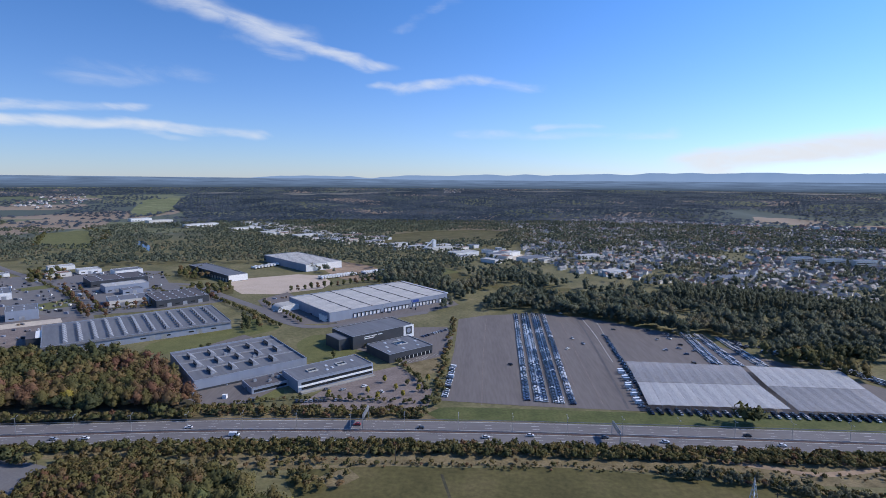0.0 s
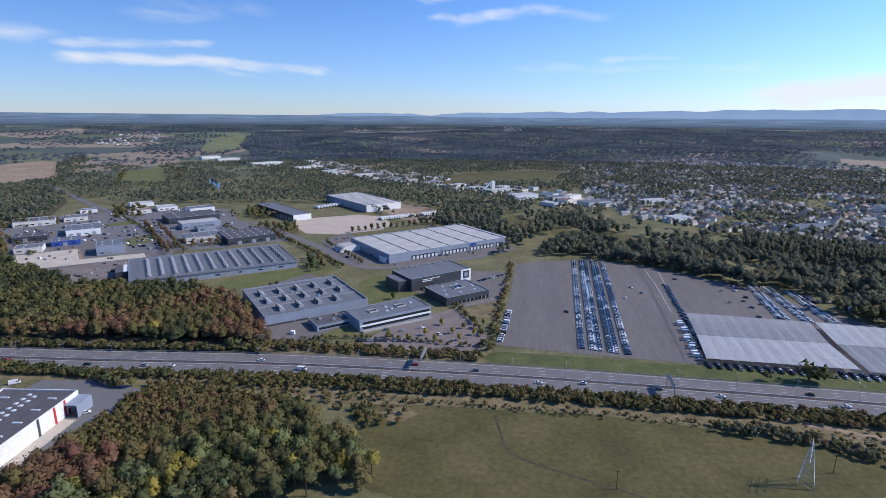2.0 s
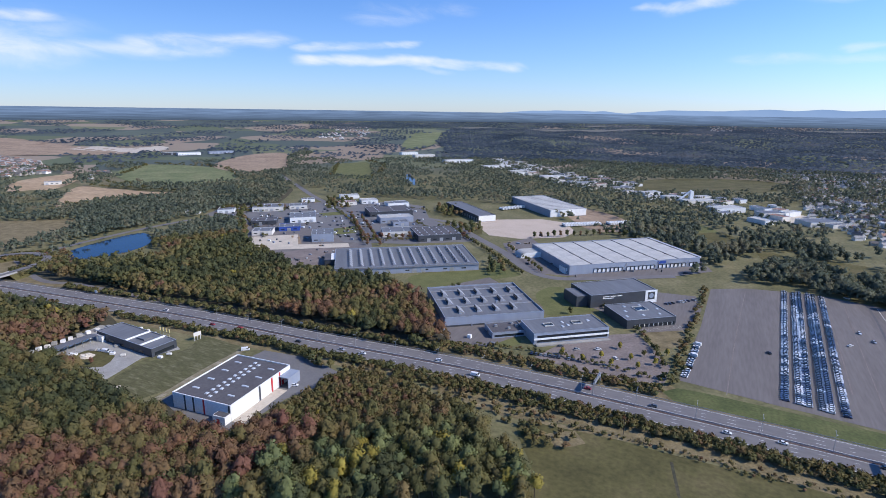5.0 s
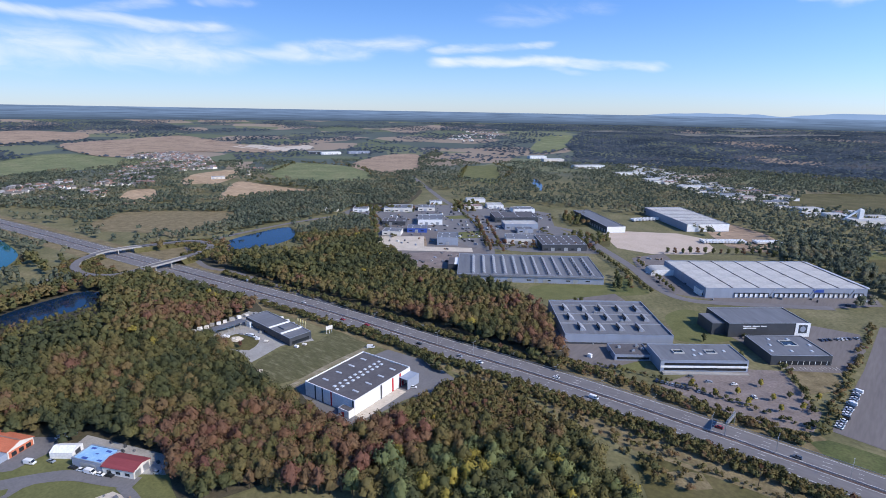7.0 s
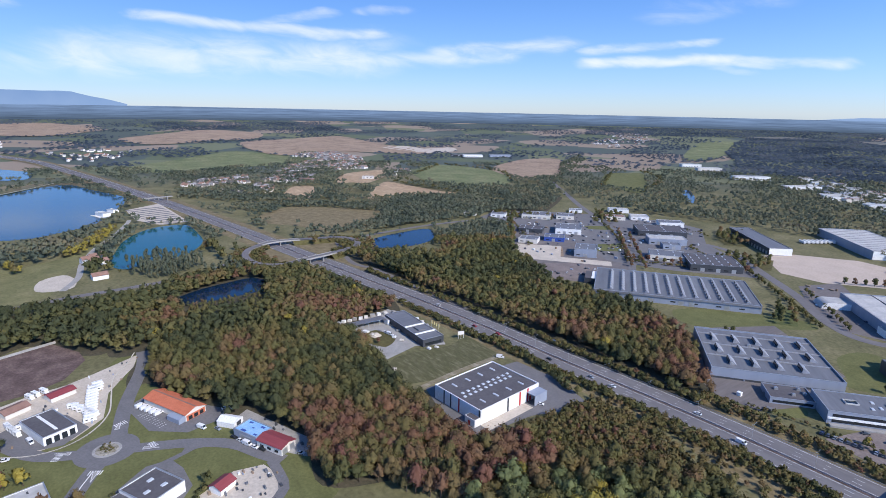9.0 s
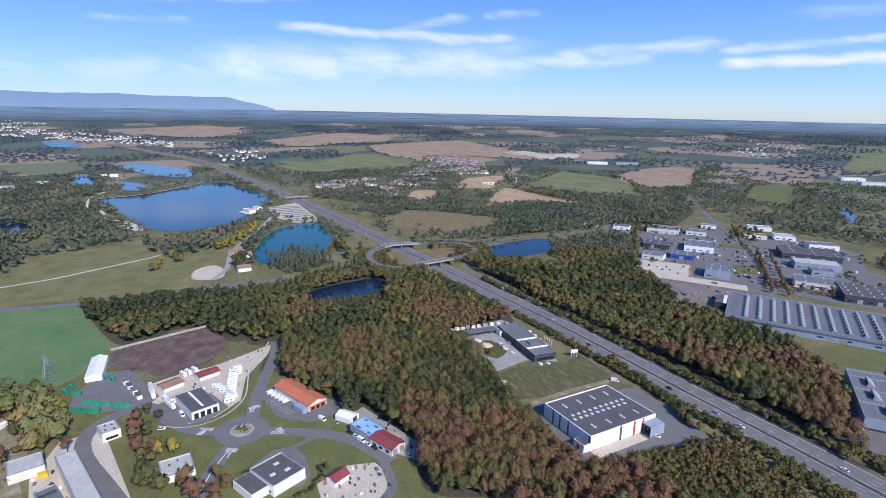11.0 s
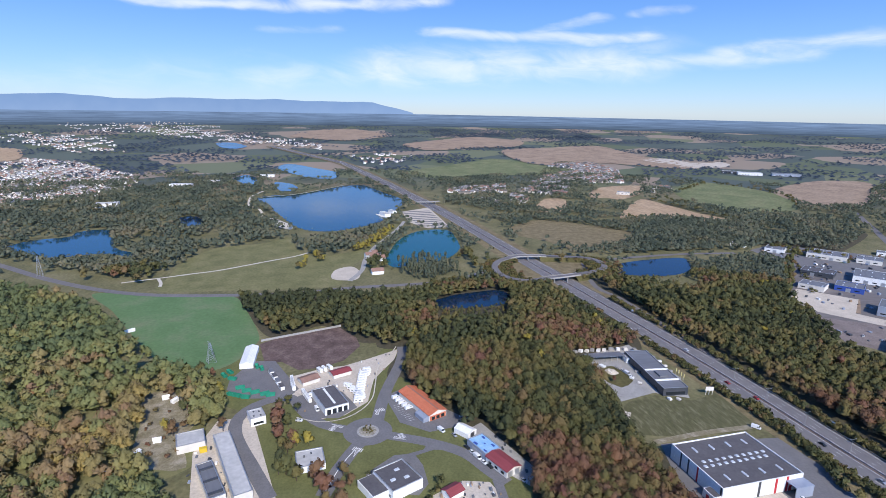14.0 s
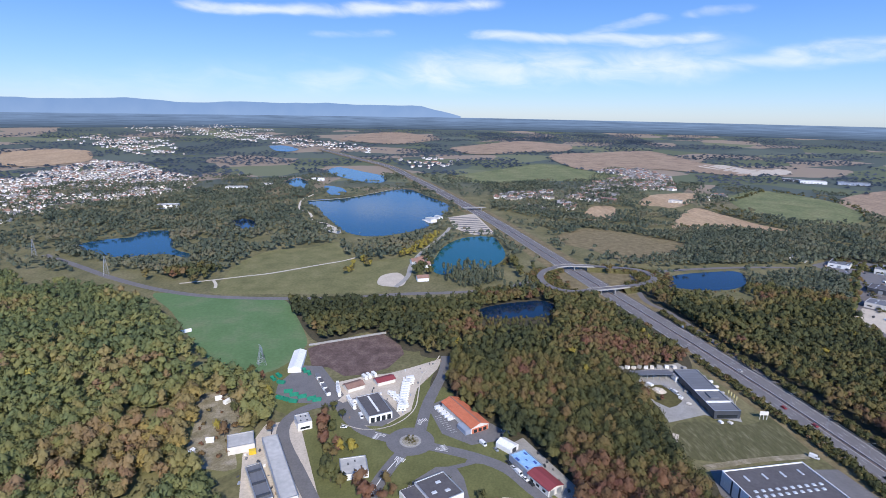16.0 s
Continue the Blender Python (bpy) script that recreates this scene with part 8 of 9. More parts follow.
bush_line([(-139, 321), (-109, 327), (-79, 329), (-50, 328), (-17, 324)], 1.8, 2.6, 0.8, 0.9, 0.38)
bush_line([(-12, 322), (-11, 370), (-7, 430), (-4, 500), (-3, 535)], 2.6, 2.2, 0.95, 0.8, 0.5)
bush_line([(-18, 345), (-40, 395), (-60, 425), (-80, 440)], 1.5, 2.6, 1.0, 0.9, 0.4)
bush_line([(100, 249), (130, 245), (158, 235), (190, 226), (230, 215), (280, 200)], 5, 2.6, 0.9, 0.8, 0.4)
bush_line([(-210, 244), (-235, 252), (-262, 256), (-300, 258)], 1.6, 1.8, 1.3, 1.0, 0.25)
bush_line([(-640, 330), (-560, 300), (-480, 285), (-420, 290)], 5, 3.0, 1.3, 0.8, 0.55)
bush_line([(-230, 22), (-240, 34), (-252, 40)], 1.2, 1.6, 0.9, 1.0, 0.2)
bush_line([(-260, 0), (-262, 14), (-263, 24)], 1.0, 1.6, 0.7, 1.0, 0.3)
for f_ in (0.86, 0.92, 1.08, 1.14, 1.2):
    ring_side = [(-622 + (x + 622) * f_, 235 + (y - 235) * f_) for x, y, z in RING]
    for a, b in zip(ring_side, ring_side[1:] + ring_side[:1]):
        if abs((a[1] + b[1]) / 2 - 226) > 22:
            bush_line([a, b], 3, 2.6, 1.3, 0.75, 0.42)
bush_line([(-596, 262), (-606, 280), (-622, 290), (-640, 290)], 7, 2.6, 1.6, 0.8, 0.35)
bush_line([(-600, 188), (-620, 182), (-640, 186)], 6, 2.6, 1.5, 0.7, 0.5)
for pts in ([(-900, 700), (-1000, 690), (-1150, 660)], [(-960, 760), (-1080, 720), (-1200, 700)], [(-1000, 920), (-1200, 1040), (-1440, 1010)], [(-830, 1040), (-1000, 1290)], [(-720, 1050), (-850, 1300), (-1000, 1420)], [(-1280, 820), (-1440, 1000)], [(-870, 640), (-930, 590), (-940, 490)]):
    bush_line(pts, 5, 6, 2.0, 0.8, 0.35)
for pts in ([(-279, 611), (-247, 582), (-205, 539), (-165, 495)], [(-690, 592), (-628, 632), (-619, 712)], [(-376, 541), (-330, 574), (-278, 619)], [(-545, 690), (-500, 655), (-440, 600), (-380, 530)], [(-600, 560), (-540, 520), (-500, 490)], [(-420, 700), (-390, 670), (-350, 640)], [(-480, 740), (-430, 760), (-400, 740)]):
    bush_line(pts, 2.0, 3.0, 1.0, 0.8, 0.4)
px, py = jittered([(-60, 254), (0, 256), (130, 254), (260, 260), (260, 240), (130, 246), (0, 250), (-70, 246)], 6)
bushes += [(x, y, 0.0, trng.uniform(0.4, 1.0), trng.uniform(0, 6.28), trng.uniform(0.35, 0.7), trng.integers(0, 99)) for x, y in zip(px, py) if trng.random() < 0.4]
px, py = jittered([(-200, 252), (-192, 200), (-165, 225), (-120, 240), (-85, 238), (-60, 222), (-45, 240), (-70, 256), (-150, 263)], 5.2)
bushes += [(x, y, 0.0, trng.uniform(0.6, 1.3), trng.uniform(0, 6.28), trng.uniform(0.3, 0.7), trng.integers(0, 99)) for x, y in zip(px, py) if trng.random() < 0.8]
px, py = jittered(SCRUB, 3.2)
bushes += [(x, y, 0.0, trng.uniform(0.8, 1.7), trng.uniform(0, 6.28), trng.uniform(0.34, 0.64), trng.integers(0, 99)) for x, y in zip(px, py)]
bushes += [(x, y, 0.0, trng.uniform(0.6, 1.5), trng.uniform(0, 6.28), trng.uniform(0.55, 0.85), trng.integers(0, 99)) for x, y in zip(*jittered([(-364, -145), (-366, -126), (-327, -102), (-311, -107), (-280, -96), (-280, -111), (-289, -127), (-325, -135)], 8)) if trng.random() < 0.4]
for x, y, s in ((165, 303, 3.4), (170, 304, 3.2), (175, 303, 3.0), (144, 303, 1.8), (-176, 301, 2.4), (-179, 302, 2.2), (-225, 252, 1.8), (-70, 236, 1.4), (-74, 233, 1.2), (-18, 327, 1.8)):
    bushes.append((x, y, 0.0, s, x, 0.22, int(abs(x))))
solo("shrubs", crowns_mesh("shrubs", BUSHES, bushes, M_LEAF), M_LEAF, "rough roadside shrubs in green and brown", "shrubs", kind="stuff")

small_trunk = Shape().tube((0, 0, -0.1), (0, 0, 5.5), 0.16, 0.08, 6).mesh("trunk", M_BARK)
street_crowns = {t: crowns_mesh("crown", [crown(6, 26, 2.3, 6.4, 0.8)], [(0, 0, 0, 1, 0, t, 0)], M_LEAF) for t in (0.25, 0.45, 0.75, 0.85, 1.0)}


def planted(x, y, s, tone, label, group):
    t = thing("tree", label, "tree", Matrix.LocRotScale((x, y, 0), Euler((0, 0, x)), (s, s, s)), group)
    part("trunk", small_trunk, M_BARK, t)
    part("crown", street_crowns[tone], M_LEAF, t)


def tree_row(a, b, n, s, tones, label, group):
    for i in range(n):
        u = i / max(1, n - 1)
        planted(a[0] + (b[0] - a[0]) * u + trng.uniform(-0.8, 0.8), a[1] + (b[1] - a[1]) * u, s * trng.uniform(0.85, 1.15), tones[i % len(tones)], label, group)


tree_row((-205, 655), (-55, 772), 22, 1.25, (0.25, 0.75, 0.25), "round clipped tree in a row behind the warehouse", "tree row behind the warehouse")
tree_row((-385, 548), (-282, 610), 15, 1.35, (0.75, 0.45, 0.85), "reddish autumn tree in a row by the factory", "tree row behind the factory")
tree_row((-488, 655), (-368, 522), 15, 1.3, (0.75, 0.45, 0.75), "brown-leaved tree lining the estate road", "tree avenue in the estate")
tree_row((-470, 655), (-352, 526), 12, 1.2, (0.85, 0.45, 0.75), "brown-leaved tree lining the estate road", "tree avenue in the estate")
tree_row((-215, 590), (-150, 510), 12, 0.9, (0.45, 0.25), "small green tree along the factory road", "trees along the factory road")
planted(-340, 180, 0.9, 0.85, "low orange-brown tree on the yard island", "")
for x, y in ((-67, 329), (-50, 331), (-34, 335), (-49, 360), (-33, 356), (-20, 364), (-40, 346), (-58, 340), (-25, 345), (-82, 333)):
    planted(x, y, 0.85, 1.0 if int(x) % 3 else 0.45, "young yellowing tree on the staff car park", "trees on the staff car park")
for x, y, s, t, l in ((-292, -39, 1.3, 1.0, "bright yellow-green tree beside the bungalow"), (-291, -32, 1.4, 1.0, "bright yellow-green tree beside the bungalow"), (-324, -53, 1.5, 0.75, "russet tree beside the yard road"), (-316, -53, 1.7, 0.85, "russet tree beside the yard road"),
                      (-307, -53, 1.6, 0.75, "russet tree beside the lawn"), (-299, -50, 1.5, 0.85, "russet tree beside the lawn"), (-290, -47, 1.3, 0.45, "olive tree beside the lawn"), (-256, -26, 2.0, 0.75, "broad russet tree beside the bungalow"), (-247, -22, 1.9, 0.85, "broad russet tree beside the bungalow"),
                      (-266, -42, 1.7, 0.25, "dark green tree beside the bungalow"), (-260, -36, 1.5, 0.45, "olive tree beside the bungalow"), (-312, -46, 1.3, 0.25, "green tree beside the yard road"), (-228, 215, 0.9, 0.45, "yellow-green tree beside the motorway hedge"), (-205, 246, 1.2, 0.45, "yellow-green tree beside the motorway hedge"),
                      (-290, 252, 1.2, 0.45, "yellow-green tree beside the motorway hedge"), (-96, 410, 1.0, 0.25, "small conifer-like tree beside the lawn"), (-68, 395, 1.0, 0.25, "small green tree beside the office"), (-205, 420, 1.0, 0.25, "dark green tree beside the factory"), (-201, 424, 1.0, 0.25, "dark green tree beside the factory")):
    planted(x, y, s * (1.15 if x > -330 and y < 0 else 1.0), t, l, "garden trees")
verge_trees = []
for poly, gap in (([(-600, 727), (-618, 766), (-586, 790), (-531, 709), (-548, 678)], 11), ([(-400, 757), (-415, 795), (-385, 818), (-340, 734), (-364, 716)], 10), ([(-194, 474), (-215, 531), (-195, 520), (-178, 485)], 8), ([(-690, 592), (-700, 610), (-630, 655), (-600, 640), (-628, 631)], 9), ([(-340, 640), (-330, 660), (-290, 690), (-270, 640), (-295, 622)], 10), ([(-646, 576), (-634, 584), (-523, 485), (-497, 454), (-578, 519)], 9)):
    px, py = jittered(poly, gap)
    verge_trees += [(x, y, 0.0, trng.uniform(0.9, 1.7), trng.uniform(0, 6.28), (0.25, 0.45, 0.3, 0.66)[i % 4], i) for i, (x, y) in enumerate(zip(px, py))]
solo("verge_trees", crowns_mesh("verge_trees", [crown(5, 18, 2.5, 6.4, 0.9) for k in range(4)], verge_trees, M_LEAF), M_LEAF, "bushy green and browning trees on the estate verges", "trees", kind="stuff")
tree_row((-690, 590), (-628, 632), 10, 1.0, (0.25, 0.45), "green tree in a hedge row before the halls", "trees on the estate verges")
tree_row((-628, 632), (-619, 712), 9, 1.0, (0.25, 0.75), "tree in a hedge row before the halls", "trees on the estate verges")
tree_row((-279, 611), (-165, 495), 20, 0.8, (0.25, 0.45, 0.25), "small dark green tree along the factory drive", "trees along the factory road")
pop = []
for poly, gap in ((POPLARWOOD, 5.5), ([(-690, 90), (-600, 140), (-560, 150), (-600, 60), (-660, 40)], 8)):
    px, py = jittered(poly, gap)
    ok = clear_of(px, py)
    pop += [(x, y, 0.0, trng.uniform(0.8, 1.15), trng.uniform(0, 6.28), trng.uniform(0.2, 0.5), trng.integers(0, 99)) for x, y in zip(px[ok], py[ok])]
solo("poplar_grove", crowns_mesh("poplar_grove", POPLARS, pop, M_VALELEAF), M_VALELEAF, "grove of slim grey-green poplars", "wood", kind="stuff")
sally = []
for p in curve_points([(100, 247), (116, 244), (134, 241), (150, 236), (158, 231), (185, 224), (215, 212)], 2.2):
    sally += [(p.x + trng.uniform(-2, 2), p.y + trng.uniform(-3.2, 3.2), 0.0, trng.uniform(0.6, 1.1), trng.uniform(0, 6.28), trng.uniform(0.3, 0.75), trng.integers(0, 99)) for _ in range(2)]
solo("willows", crowns_mesh("willows", [crown(5, 26, 1.8, 6.6, 0.6, simple=True) for k in range(4)], sally, M_VALELEAF), M_VALELEAF, "row of silvery young willows along the meadow", "trees", kind="stuff")
yel = []
for a, b, n in (((-745, -5), (-890, 58), 58), ((-750, 6), (-860, 52), 30), ((-690, -45), (-735, -60), 12), ((-660, -70), (-700, -62), 10)):
    yel += [(a[0] + (b[0] - a[0]) * i / n + trng.uniform(-4, 4), a[1] + (b[1] - a[1]) * i / n + trng.uniform(-4, 4), 0, trng.uniform(0.55, 1.0), i, 1.0 if i % 3 else 0.5, i) for i in range(n)]
solo("yellow_trees", crowns_mesh("yellow_trees", MID_CROWNS, yel, M_LEAF), M_LEAF, "row of golden autumn trees near the lake", "wood", kind="stuff")

# ---- woods ----
# where the leaves have turned early, and where they are still green: x, y, reach, shift
RUSSET = [(-365, 166, 32, 0.35), (-225, 145, 42, 0.38), (-360, 36, 24, 0.25), (-190, 330, 60, 0.34), (-260, 330, 50, 0.2), (-95, 205, 45, -0.3), (-320, 110, 50, -0.2), (-420, 110, 60, -0.12), (-480, 350, 90, -0.15),
          (-304, -150, 60, 0.3), (-368, -181, 50, 0.1), (-470, -240, 90, -0.2), (-540, -340, 90, -0.15)]


def hue(x, y, autumn):
    """Autumn tone of a tree: patches of russet in a green wood."""
    n = noise.noise(Vector((x / 64, y / 64, 3.0))) * 1.25 + noise.noise(Vector((x / 20, y / 20, 8.0))) * 0.35
    t = 0.4 + autumn + n * 0.5 + trng.normal() * 0.14
    for cx, cy, r, d in RUSSET:
        t += d * math.exp(-((x - cx) ** 2 + (y - cy) ** 2) / (r * r))
    return float(min(max(t, 0.02), 0.93)) if trng.random() > 0.003 else 1.0


def area(poly):
    return sum(a[0] * b[1] - b[0] * a[1] for a, b in zip(poly, poly[1:] + poly[:1]))


WATERS = [POND1, POND2, LAKET, LAKEB, LAKEE, LAKEL, PONDS]
CLOCKWISE = [w for w in WATERS if area(w) > 0]
spots = []
for poly, gap, autumn in ((WOOD1, 6.0, -0.08), (WOOD2, 6.2, -0.08), (WOOD3, 6.4, 0.1), (WOOD4, 7.8, -0.08), (WOOD5, 7.0, -0.26), (WOOD6, 10.8, -0.02), (WOOD7, 10.0, 0.1),
                          (WOOD8, 7.8, -0.05), (WOOD9, 8.0, -0.1), (WOOD10, 9.0, -0.08), (TREESA, 7.4, 0.0), (FARWOOD5, 10.0, 0.0), (BELT1, 8.6, -0.05), (BELT2, 7.6, -0.05), (BELT3, 9.0, -0.05), (WOODV, 9.0, -0.15), (WOOD11, 7.6, -0.05), (WOOD12, 9.0, -0.05), (WOOD13, 6.4, 0.0)):
    px, py = jittered(poly, gap)
    ok = clear_of(px, py)
    loose = -0.2 if poly is BELT1 or poly is BELT3 else -0.16 if poly is TREESA else -0.3 if poly is WOOD4 else 0.0 if poly is WOOD10 else -0.12 if poly is WOOD6 else -9
    spots += [(x, y, autumn, gap) for x, y in zip(px[ok], py[ok]) if noise.noise(Vector((x / 48, y / 48, 2.0))) + (0.9 * noise.noise(Vector((x / 15, y / 15, 6.0))) - 0.12 if poly is WOOD4 and x > -420 and y > -185 else 0.3 if poly is WOOD4 else 0) > loose]
for poly in WATERS:
    c = curve_points(poly, 8.0, True)
    for p, q in zip(c, c[1:]):
        d = (q - p).to_2d().normalized()
        for o in (6, 13):
            x, y = p.x + d.y * o * (1 if poly in CLOCKWISE else -1), p.y - d.x * o * (1 if poly in CLOCKWISE else -1)
            if trng.random() < 0.75:
                pts_ = np.array([x + trng.uniform(-2, 2)]), np.array([y + trng.uniform(-2, 2)])
                if clear_of(*pts_, 2)[0]:
                    spots.append((pts_[0][0], pts_[1][0], -0.05, 7.5))
for poly in (VILLAGE, TOWNR, TOWNL, TOWNR2):
    px, py = jittered(poly, 14 if poly is TOWNL else 17)
    ok = clear_of(px, py, 4)
    spots += [(x, y, 0.0, 7.2 if poly is VILLAGE else 5.5) for x, y in zip(px[ok], py[ok]) if trng.random() < (0.62 if poly is TOWNR else 0.72) and math.hypot(x, y) < 1795]

# garden trees between the village houses
homes_xy = np.array([q[:2] for q in single if q[4] == "village on the slope"])
for poly in HAMLETS[:3]:
    for x, y in zip(*jittered(poly, 9)):
        if np.hypot(homes_xy[:, 0] - x, homes_xy[:, 1] - y).min() > 7.5 and trng.random() < 0.6:
            spots.append((x, y, 0.0, 5.5))

# loose trees and hedges over the open valley
ring = [(-1790, -900), (-1790, 1100), (-900, 1750), (900, 1750), (1500, 900), (900, 330), (300, 420), (-100, 700), (-300, 880), (-700, 800), (-640, 250), (-640, -300), (-700, -500), (-900, -900)]
px, py = jittered(ring, 11.5)
ok = clear_of(px, py, 4) & (np.hypot(px, py) < 1795)
for x, y in zip(px[ok], py[ok]):
    n = 0.75 * noise.noise(Vector((x / 110, y / 110, 1.0))) + 0.85 * noise.noise(Vector((x / 27, y / 27, 5.0)))
    if n > (0.12 if x > 20 and y < 1100 else -0.3 if y > 520 and x > -480 else -0.14 if y > 350 and x > -950 else 0.04):
        spots.append((x, y, -0.05, 10.0 if y < 900 else 9.0))


def low_shore(x, y):
    """Only low growth stands on the bank in front of the ponds."""
    d = math.hypot(x, y)
    return any(inside(np.array([x * (1 + s / d) for s in (8, 16, 24, 32, 40)]), np.array([y * (1 + s / d) for s in (8, 16, 24, 32, 40)]), w).any() for w in WATERS)


near, mid, far, pale, vale = [], [], [], [], []
for x, y, autumn, gap in spots:
    d = math.hypot(x, y)
    young = d < 330 and inside(np.array([x]), np.array([y]), SCRUB)[0]
    row = (x, y, 0.0, (0.45 if young else 1.0) * gap / 6.6 * trng.uniform(0.82, 1.17) * (0.36 if low_shore(x, y) else 1.0) * min(1.0, max(0.76, 1 - (d - 500) / 1000)), trng.uniform(0, 6.28), hue(x, y, autumn), trng.integers(0, 99))
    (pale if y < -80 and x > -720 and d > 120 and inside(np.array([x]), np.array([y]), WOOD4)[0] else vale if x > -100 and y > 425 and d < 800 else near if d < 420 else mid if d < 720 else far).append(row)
near.sort(key=lambda r: math.hypot(r[0], r[1]))

# the closest trees stand singly, with trunk and crown
trunk = Shape().tube((0, 0, -0.2), (0.1, 0, 4.5), 0.32, 0.24).tube((0.1, 0, 4.5), (0.0, 0.2, 8.5), 0.24, 0.1)
for k in range(4):
    trunk.tube((0.08, 0, 4.0 + 0.8 * k), (math.cos(k * 1.7) * 2.2, math.sin(k * 1.7) * 2.2, 6.6 + 0.7 * k), 0.13, 0.04, 5)
trunk_mesh = trunk.mesh("trunk", M_BARK)
TONES = [0.08, 0.2, 0.3, 0.4, 0.5, 0.6, 0.7, 0.8, 0.9, 1.0]
KINDS = ["dark green", "deep green", "green", "green", "yellow-green", "olive", "brownish", "russet", "dark red-brown", "golden yellow"]
crown_meshes = {(k, i): crowns_mesh("crown", [NEAR_CROWNS[k]], [(0, 0, 0, 1, 0, t, 0)], M_LEAF) for k in range(6) for i, t in enumerate(TONES)}
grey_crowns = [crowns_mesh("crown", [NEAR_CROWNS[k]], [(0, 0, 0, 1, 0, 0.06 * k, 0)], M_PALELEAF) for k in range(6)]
for x, y, z, s, a, tone, k in near[:180]:
    i = min(range(10), key=lambda q: abs(TONES[q] - tone))
    odd = trng.random() if x > -165 else 1.0
    i = 9 if 0.3 < odd < 0.36 else i
    t = thing("tree", ("grey-green" if odd < 0.3 else KINDS[i]) + " broadleaf tree in the autumn wood", "tree", Matrix.LocRotScale((x, y, z), Euler((0, 0, a)), (s, s, s * trng.uniform(0.9, 1.2))), "wood beside the motorway")
    part("trunk", trunk_mesh, M_BARK, t)
    part("crown", grey_crowns[int(k) % 6] if odd < 0.3 else crown_meshes[int(k) % 6, i], M_LEAF, t)
for pts, s0, tones, what in (
    (((-309, -51), (-301, -51), (-284, -43), (-293, -41)), 0.72, (0.7, 0.8, 0.62, 0.85), "russet tree beside the lawn and bungalow"),
    (((-336, -54), (-339, -49), (-329, -42), (-263, -38), (-267, -46), (-278, -46)), 0.7, (0.2, 0.3, 0.12), "dark green tree in the gardens by the roundabout"),
    (((-261, -12), (-252, -8), (-246, -14), (-240, -20), (-236, -12)), 0.72, (0.6, 0.72, 0.8), "olive and russet tree behind the bungalow"),
    (((-76, 213), (-70, 207), (-64, 198), (-60, 187), (-57, 181), (-66, 190)), 0.85, (0.5, 1.0, 0.45, 0.5), "yellow-green tree at the meadow corner"),
    (((-381, -126), (-368, -117), (-389, -116), (-384, -107), (-359, -105), (-358, -97), (-336, -99), (-327, -90), (-313, -84), (-320, -96), (-332, -106), (-340, -114), (-318, -118), (-312, -112), (-352, -118), (-362, -128)), 0.8, (0.3, 0.66, 0.45, 0.78, 0.2, 1.0, 0.7), "mixed autumn tree beside the recycling yard"),
):
    for q, (x, y) in enumerate(pts):
        t = thing("tree", what, "tree", Matrix.LocRotScale((x, y, 0), Euler((0, 0, x)), [s0 * trng.uniform(0.85, 1.2)] * 3), "garden trees by the roundabout")
        part("trunk", trunk_mesh, M_BARK, t)
        part("crown", crown_meshes[q % 6, min(range(10), key=lambda w: abs(TONES[w] - tones[q % len(tones)]))], M_LEAF, t)
solo("woodland", crowns_mesh("woodland", NEAR_CROWNS, near[180:], M_LEAF), M_LEAF, "dense mixed autumn wood of green and russet crowns", "wood", kind="stuff")
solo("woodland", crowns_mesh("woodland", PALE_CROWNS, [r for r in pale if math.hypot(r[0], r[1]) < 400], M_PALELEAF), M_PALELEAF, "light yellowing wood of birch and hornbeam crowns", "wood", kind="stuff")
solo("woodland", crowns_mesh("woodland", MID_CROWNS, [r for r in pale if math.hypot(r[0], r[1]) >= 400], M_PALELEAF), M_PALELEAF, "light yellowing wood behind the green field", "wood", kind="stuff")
solo("woodland", crowns_mesh("woodland", MID_CROWNS, mid, M_LEAF), M_LEAF, "dense green wood along the motorway and ponds", "wood", kind="stuff")
solo("woodland", crowns_mesh("woodland", MID_CROWNS, vale, M_VALELEAF), M_VALELEAF, "belt of grey-green trees behind the storage yard", "wood", kind="stuff")
# distant crowns take the paler grey-green, with haze painted in
solo("woodland", crowns_mesh("woodland", FAR_CROWNS, far, M_VALELEAF), M_VALELEAF, "green woods and hedges across the valley", "wood", kind="stuff")

for poly in (WOOD1, WOOD11, WOOD12, WOOD2, WOOD13, WOOD5):
    patch("forest_floor", poly, 0.02, M_LITTER, "dark leaf litter under the wood", "ground", block=False)

# far woods on the uplands
dots = []
for poly, dens in ((FARWOOD1, 0.9), (FARWOOD2, 0.85), (FARWOOD3, 0.9), (FARWOOD4, 0.8)):
    px, py = jittered(poly, 21)
    ok = clear_of(px, py)
    dots += [(x, y) for x, y in zip(px[ok], py[ok]) if trng.random() < dens and 1700 < math.hypot(x, y) < 4280]
ring = [(-4700, -1900), (-4800, 1000), (-3500, 3500), (0, 4900), (2900, 3800), (3800, 2200), (1500, 900), (900, 1550), (0, 1800), (-1250, 1250), (-1790, 0), (-1500, -950), (-2400, -2300)]
px, py = jittered(ring, 30)
ok = clear_of(px, py) & (np.hypot(px, py) > 1795) & (np.hypot(px, py) < 4280)
for x, y in zip(px[ok], py[ok]):
    if noise.noise(Vector((x / 260, y / 260, 1.0))) + 0.5 * noise.noise(Vector((x / 60, y / 60, 5.0))) > 0.02:
        dots.append((x, y))
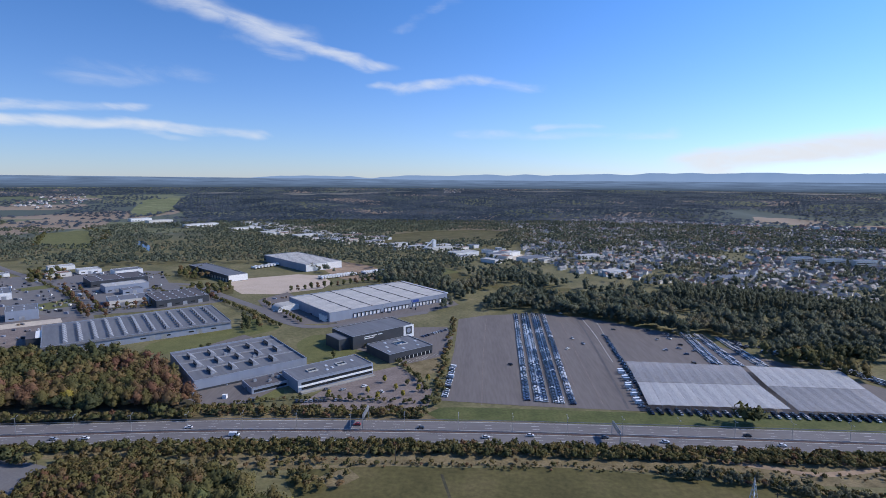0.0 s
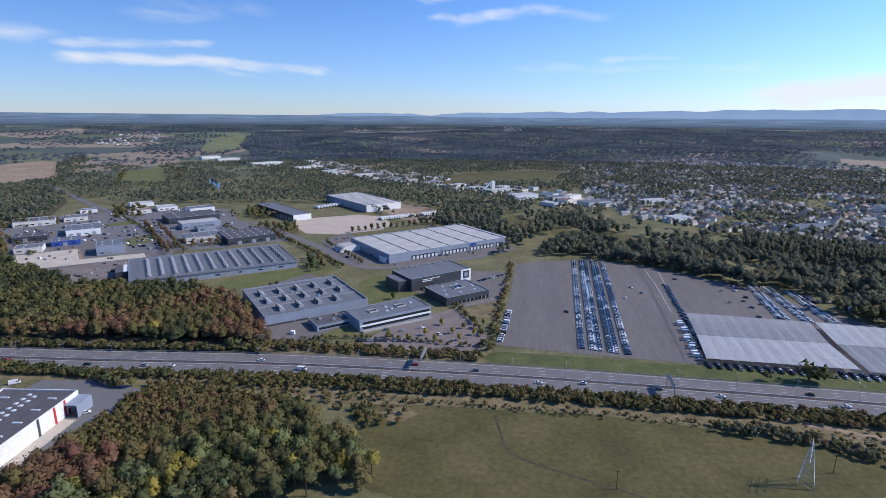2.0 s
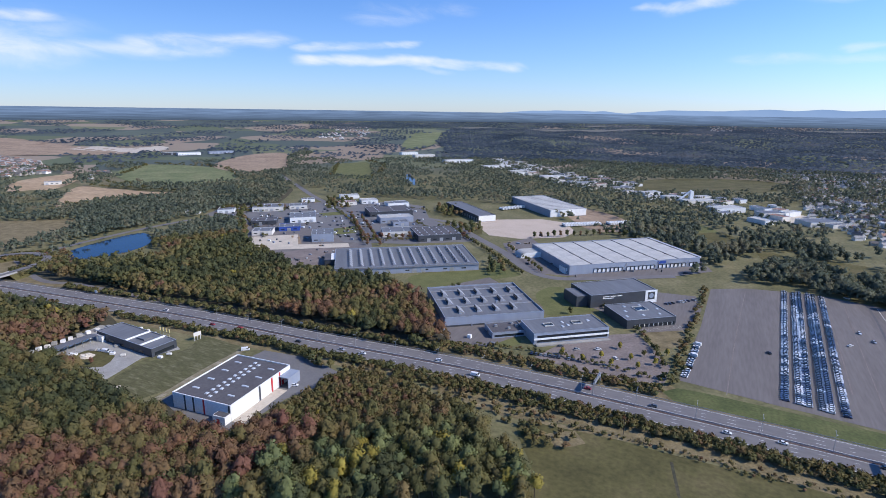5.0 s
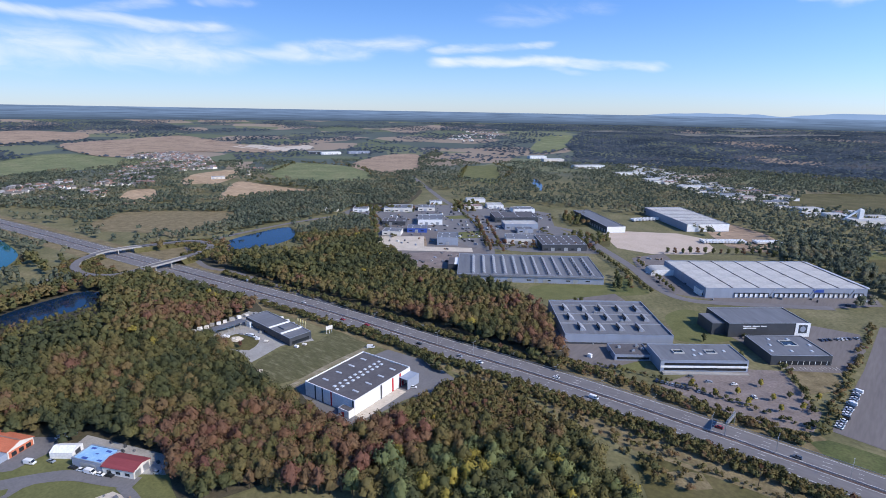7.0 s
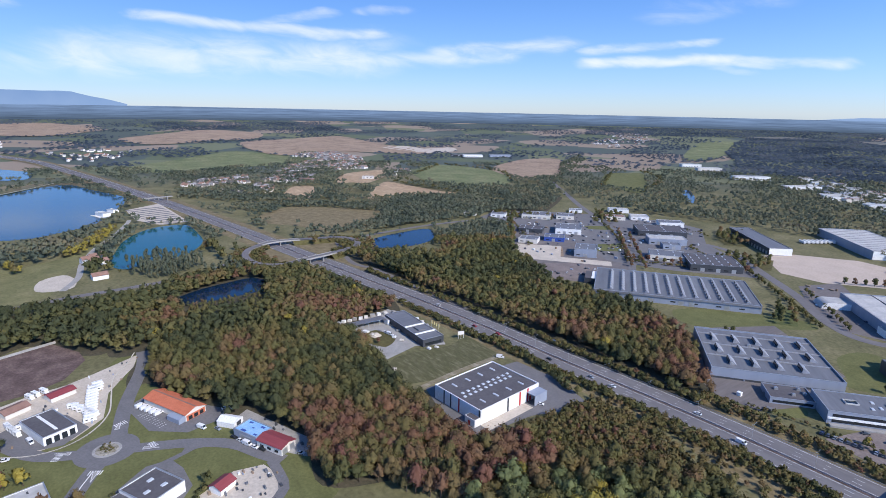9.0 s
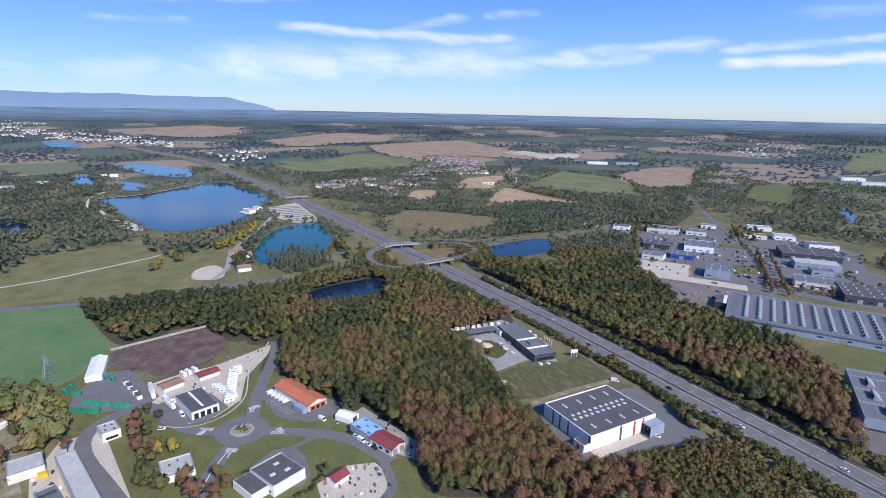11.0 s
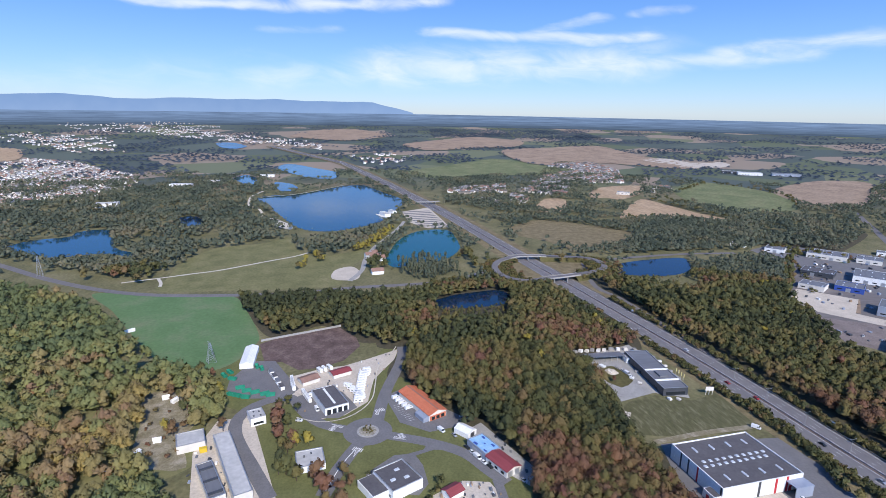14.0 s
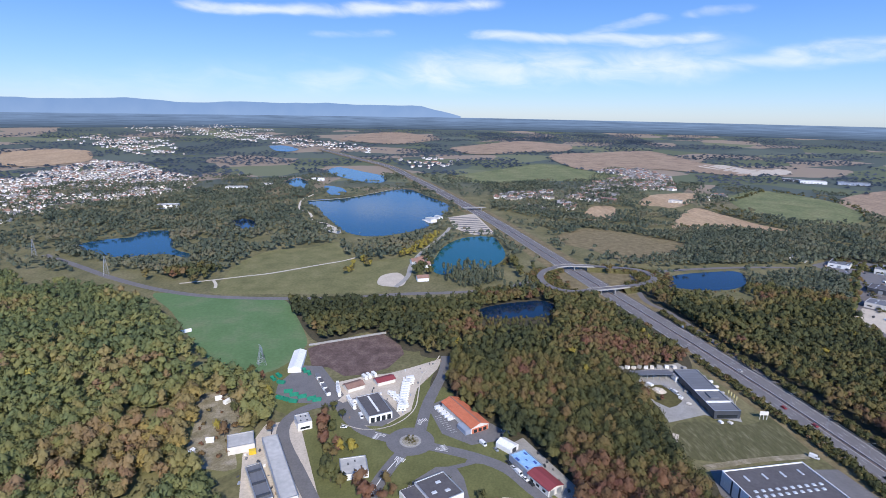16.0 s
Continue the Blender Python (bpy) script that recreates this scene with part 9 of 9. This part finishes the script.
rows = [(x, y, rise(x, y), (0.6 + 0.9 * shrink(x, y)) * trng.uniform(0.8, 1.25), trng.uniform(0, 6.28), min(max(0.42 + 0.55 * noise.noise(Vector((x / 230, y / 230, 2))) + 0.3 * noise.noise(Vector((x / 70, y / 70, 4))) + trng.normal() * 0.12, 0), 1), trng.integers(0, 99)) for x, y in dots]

# the crowns carry their haze in the leaf colour
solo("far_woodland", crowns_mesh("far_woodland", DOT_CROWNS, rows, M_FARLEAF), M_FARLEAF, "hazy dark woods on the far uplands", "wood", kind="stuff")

# ---- far mountains behind the plain ----
def ridge_line(name, label, a0, a1, r, height, mat, base):
    s = Shape()
    n = int((a1 - a0) * 3)
    for i in range(n + 1):
        a = radians(a0 + (a1 - a0) * i / n)
        h = height(math.degrees(a)) + 24 * noise.noise(Vector((math.degrees(a) * 0.16, 4.0, 0.0))) + 9 * noise.noise(Vector((math.degrees(a) * 0.5, 6.0, 0.0))) + 2 * noise.noise(Vector((math.degrees(a) * 1.3, 9.0, 0.0)))
        x, y = -math.sin(a) * r, math.cos(a) * r
        s.v += [(x, y, base), (x * 1.004, y * 1.004, max(h, base + 1))]
    s.f = [(2 * i, 2 * i + 2, 2 * i + 3, 2 * i + 1) for i in range(n)]
    return solo(name, s, mat, label, "hills", kind="structure")


# self-lit colour that stands in for the haze over far hills and plain
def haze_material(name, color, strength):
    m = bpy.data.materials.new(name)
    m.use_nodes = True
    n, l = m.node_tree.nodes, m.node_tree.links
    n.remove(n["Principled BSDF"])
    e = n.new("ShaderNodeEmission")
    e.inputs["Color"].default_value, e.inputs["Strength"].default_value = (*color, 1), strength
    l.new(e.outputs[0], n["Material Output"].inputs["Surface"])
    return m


# haze painted into the hills: a blue glow, paler towards their foot
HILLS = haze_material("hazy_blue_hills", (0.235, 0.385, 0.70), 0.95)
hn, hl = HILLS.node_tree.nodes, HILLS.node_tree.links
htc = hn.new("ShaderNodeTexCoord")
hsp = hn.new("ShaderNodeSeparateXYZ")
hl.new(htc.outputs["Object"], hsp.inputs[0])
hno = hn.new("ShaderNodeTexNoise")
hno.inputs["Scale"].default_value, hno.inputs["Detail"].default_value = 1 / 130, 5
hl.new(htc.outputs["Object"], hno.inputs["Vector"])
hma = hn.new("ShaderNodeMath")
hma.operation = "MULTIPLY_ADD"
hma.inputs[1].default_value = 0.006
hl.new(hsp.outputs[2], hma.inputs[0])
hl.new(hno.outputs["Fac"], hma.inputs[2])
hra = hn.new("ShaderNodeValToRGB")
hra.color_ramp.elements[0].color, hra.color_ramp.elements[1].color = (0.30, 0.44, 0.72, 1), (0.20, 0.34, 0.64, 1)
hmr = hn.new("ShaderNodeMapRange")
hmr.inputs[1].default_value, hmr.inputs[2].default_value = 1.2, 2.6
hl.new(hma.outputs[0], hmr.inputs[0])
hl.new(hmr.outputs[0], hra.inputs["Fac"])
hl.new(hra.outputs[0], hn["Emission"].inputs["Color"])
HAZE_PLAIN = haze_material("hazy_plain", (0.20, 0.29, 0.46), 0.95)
bump = lambda a, c, w: math.exp(-((a - c) / w) ** 2)
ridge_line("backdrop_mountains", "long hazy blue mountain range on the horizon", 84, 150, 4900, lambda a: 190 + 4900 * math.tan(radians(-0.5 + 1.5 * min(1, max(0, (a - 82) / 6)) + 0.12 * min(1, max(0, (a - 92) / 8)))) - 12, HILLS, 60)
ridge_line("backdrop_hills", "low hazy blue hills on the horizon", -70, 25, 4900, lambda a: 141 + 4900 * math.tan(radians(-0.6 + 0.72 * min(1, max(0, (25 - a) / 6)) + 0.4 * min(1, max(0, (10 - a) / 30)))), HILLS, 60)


# the hazy far plain, a sheet that carries on to the horizon
far_plain = Shape()
FR = [4295, 4400, 4500, 4600, 4700, 4800, 4890]
for r in FR:
    for k in range(231):
        a = radians(-80 + k)
        x, y = -math.sin(a) * r, math.cos(a) * r
        far_plain.v.append((x, y, rise(x, y) + (0.5 if r > 4300 else -3)))
far_plain.f = [(j * 231 + k, j * 231 + k + 1, (j + 1) * 231 + k + 1, (j + 1) * 231 + k) for j in range(len(FR) - 1) for k in range(230)]
# the plain glows; its painted haze turns lighter and bluer outwards
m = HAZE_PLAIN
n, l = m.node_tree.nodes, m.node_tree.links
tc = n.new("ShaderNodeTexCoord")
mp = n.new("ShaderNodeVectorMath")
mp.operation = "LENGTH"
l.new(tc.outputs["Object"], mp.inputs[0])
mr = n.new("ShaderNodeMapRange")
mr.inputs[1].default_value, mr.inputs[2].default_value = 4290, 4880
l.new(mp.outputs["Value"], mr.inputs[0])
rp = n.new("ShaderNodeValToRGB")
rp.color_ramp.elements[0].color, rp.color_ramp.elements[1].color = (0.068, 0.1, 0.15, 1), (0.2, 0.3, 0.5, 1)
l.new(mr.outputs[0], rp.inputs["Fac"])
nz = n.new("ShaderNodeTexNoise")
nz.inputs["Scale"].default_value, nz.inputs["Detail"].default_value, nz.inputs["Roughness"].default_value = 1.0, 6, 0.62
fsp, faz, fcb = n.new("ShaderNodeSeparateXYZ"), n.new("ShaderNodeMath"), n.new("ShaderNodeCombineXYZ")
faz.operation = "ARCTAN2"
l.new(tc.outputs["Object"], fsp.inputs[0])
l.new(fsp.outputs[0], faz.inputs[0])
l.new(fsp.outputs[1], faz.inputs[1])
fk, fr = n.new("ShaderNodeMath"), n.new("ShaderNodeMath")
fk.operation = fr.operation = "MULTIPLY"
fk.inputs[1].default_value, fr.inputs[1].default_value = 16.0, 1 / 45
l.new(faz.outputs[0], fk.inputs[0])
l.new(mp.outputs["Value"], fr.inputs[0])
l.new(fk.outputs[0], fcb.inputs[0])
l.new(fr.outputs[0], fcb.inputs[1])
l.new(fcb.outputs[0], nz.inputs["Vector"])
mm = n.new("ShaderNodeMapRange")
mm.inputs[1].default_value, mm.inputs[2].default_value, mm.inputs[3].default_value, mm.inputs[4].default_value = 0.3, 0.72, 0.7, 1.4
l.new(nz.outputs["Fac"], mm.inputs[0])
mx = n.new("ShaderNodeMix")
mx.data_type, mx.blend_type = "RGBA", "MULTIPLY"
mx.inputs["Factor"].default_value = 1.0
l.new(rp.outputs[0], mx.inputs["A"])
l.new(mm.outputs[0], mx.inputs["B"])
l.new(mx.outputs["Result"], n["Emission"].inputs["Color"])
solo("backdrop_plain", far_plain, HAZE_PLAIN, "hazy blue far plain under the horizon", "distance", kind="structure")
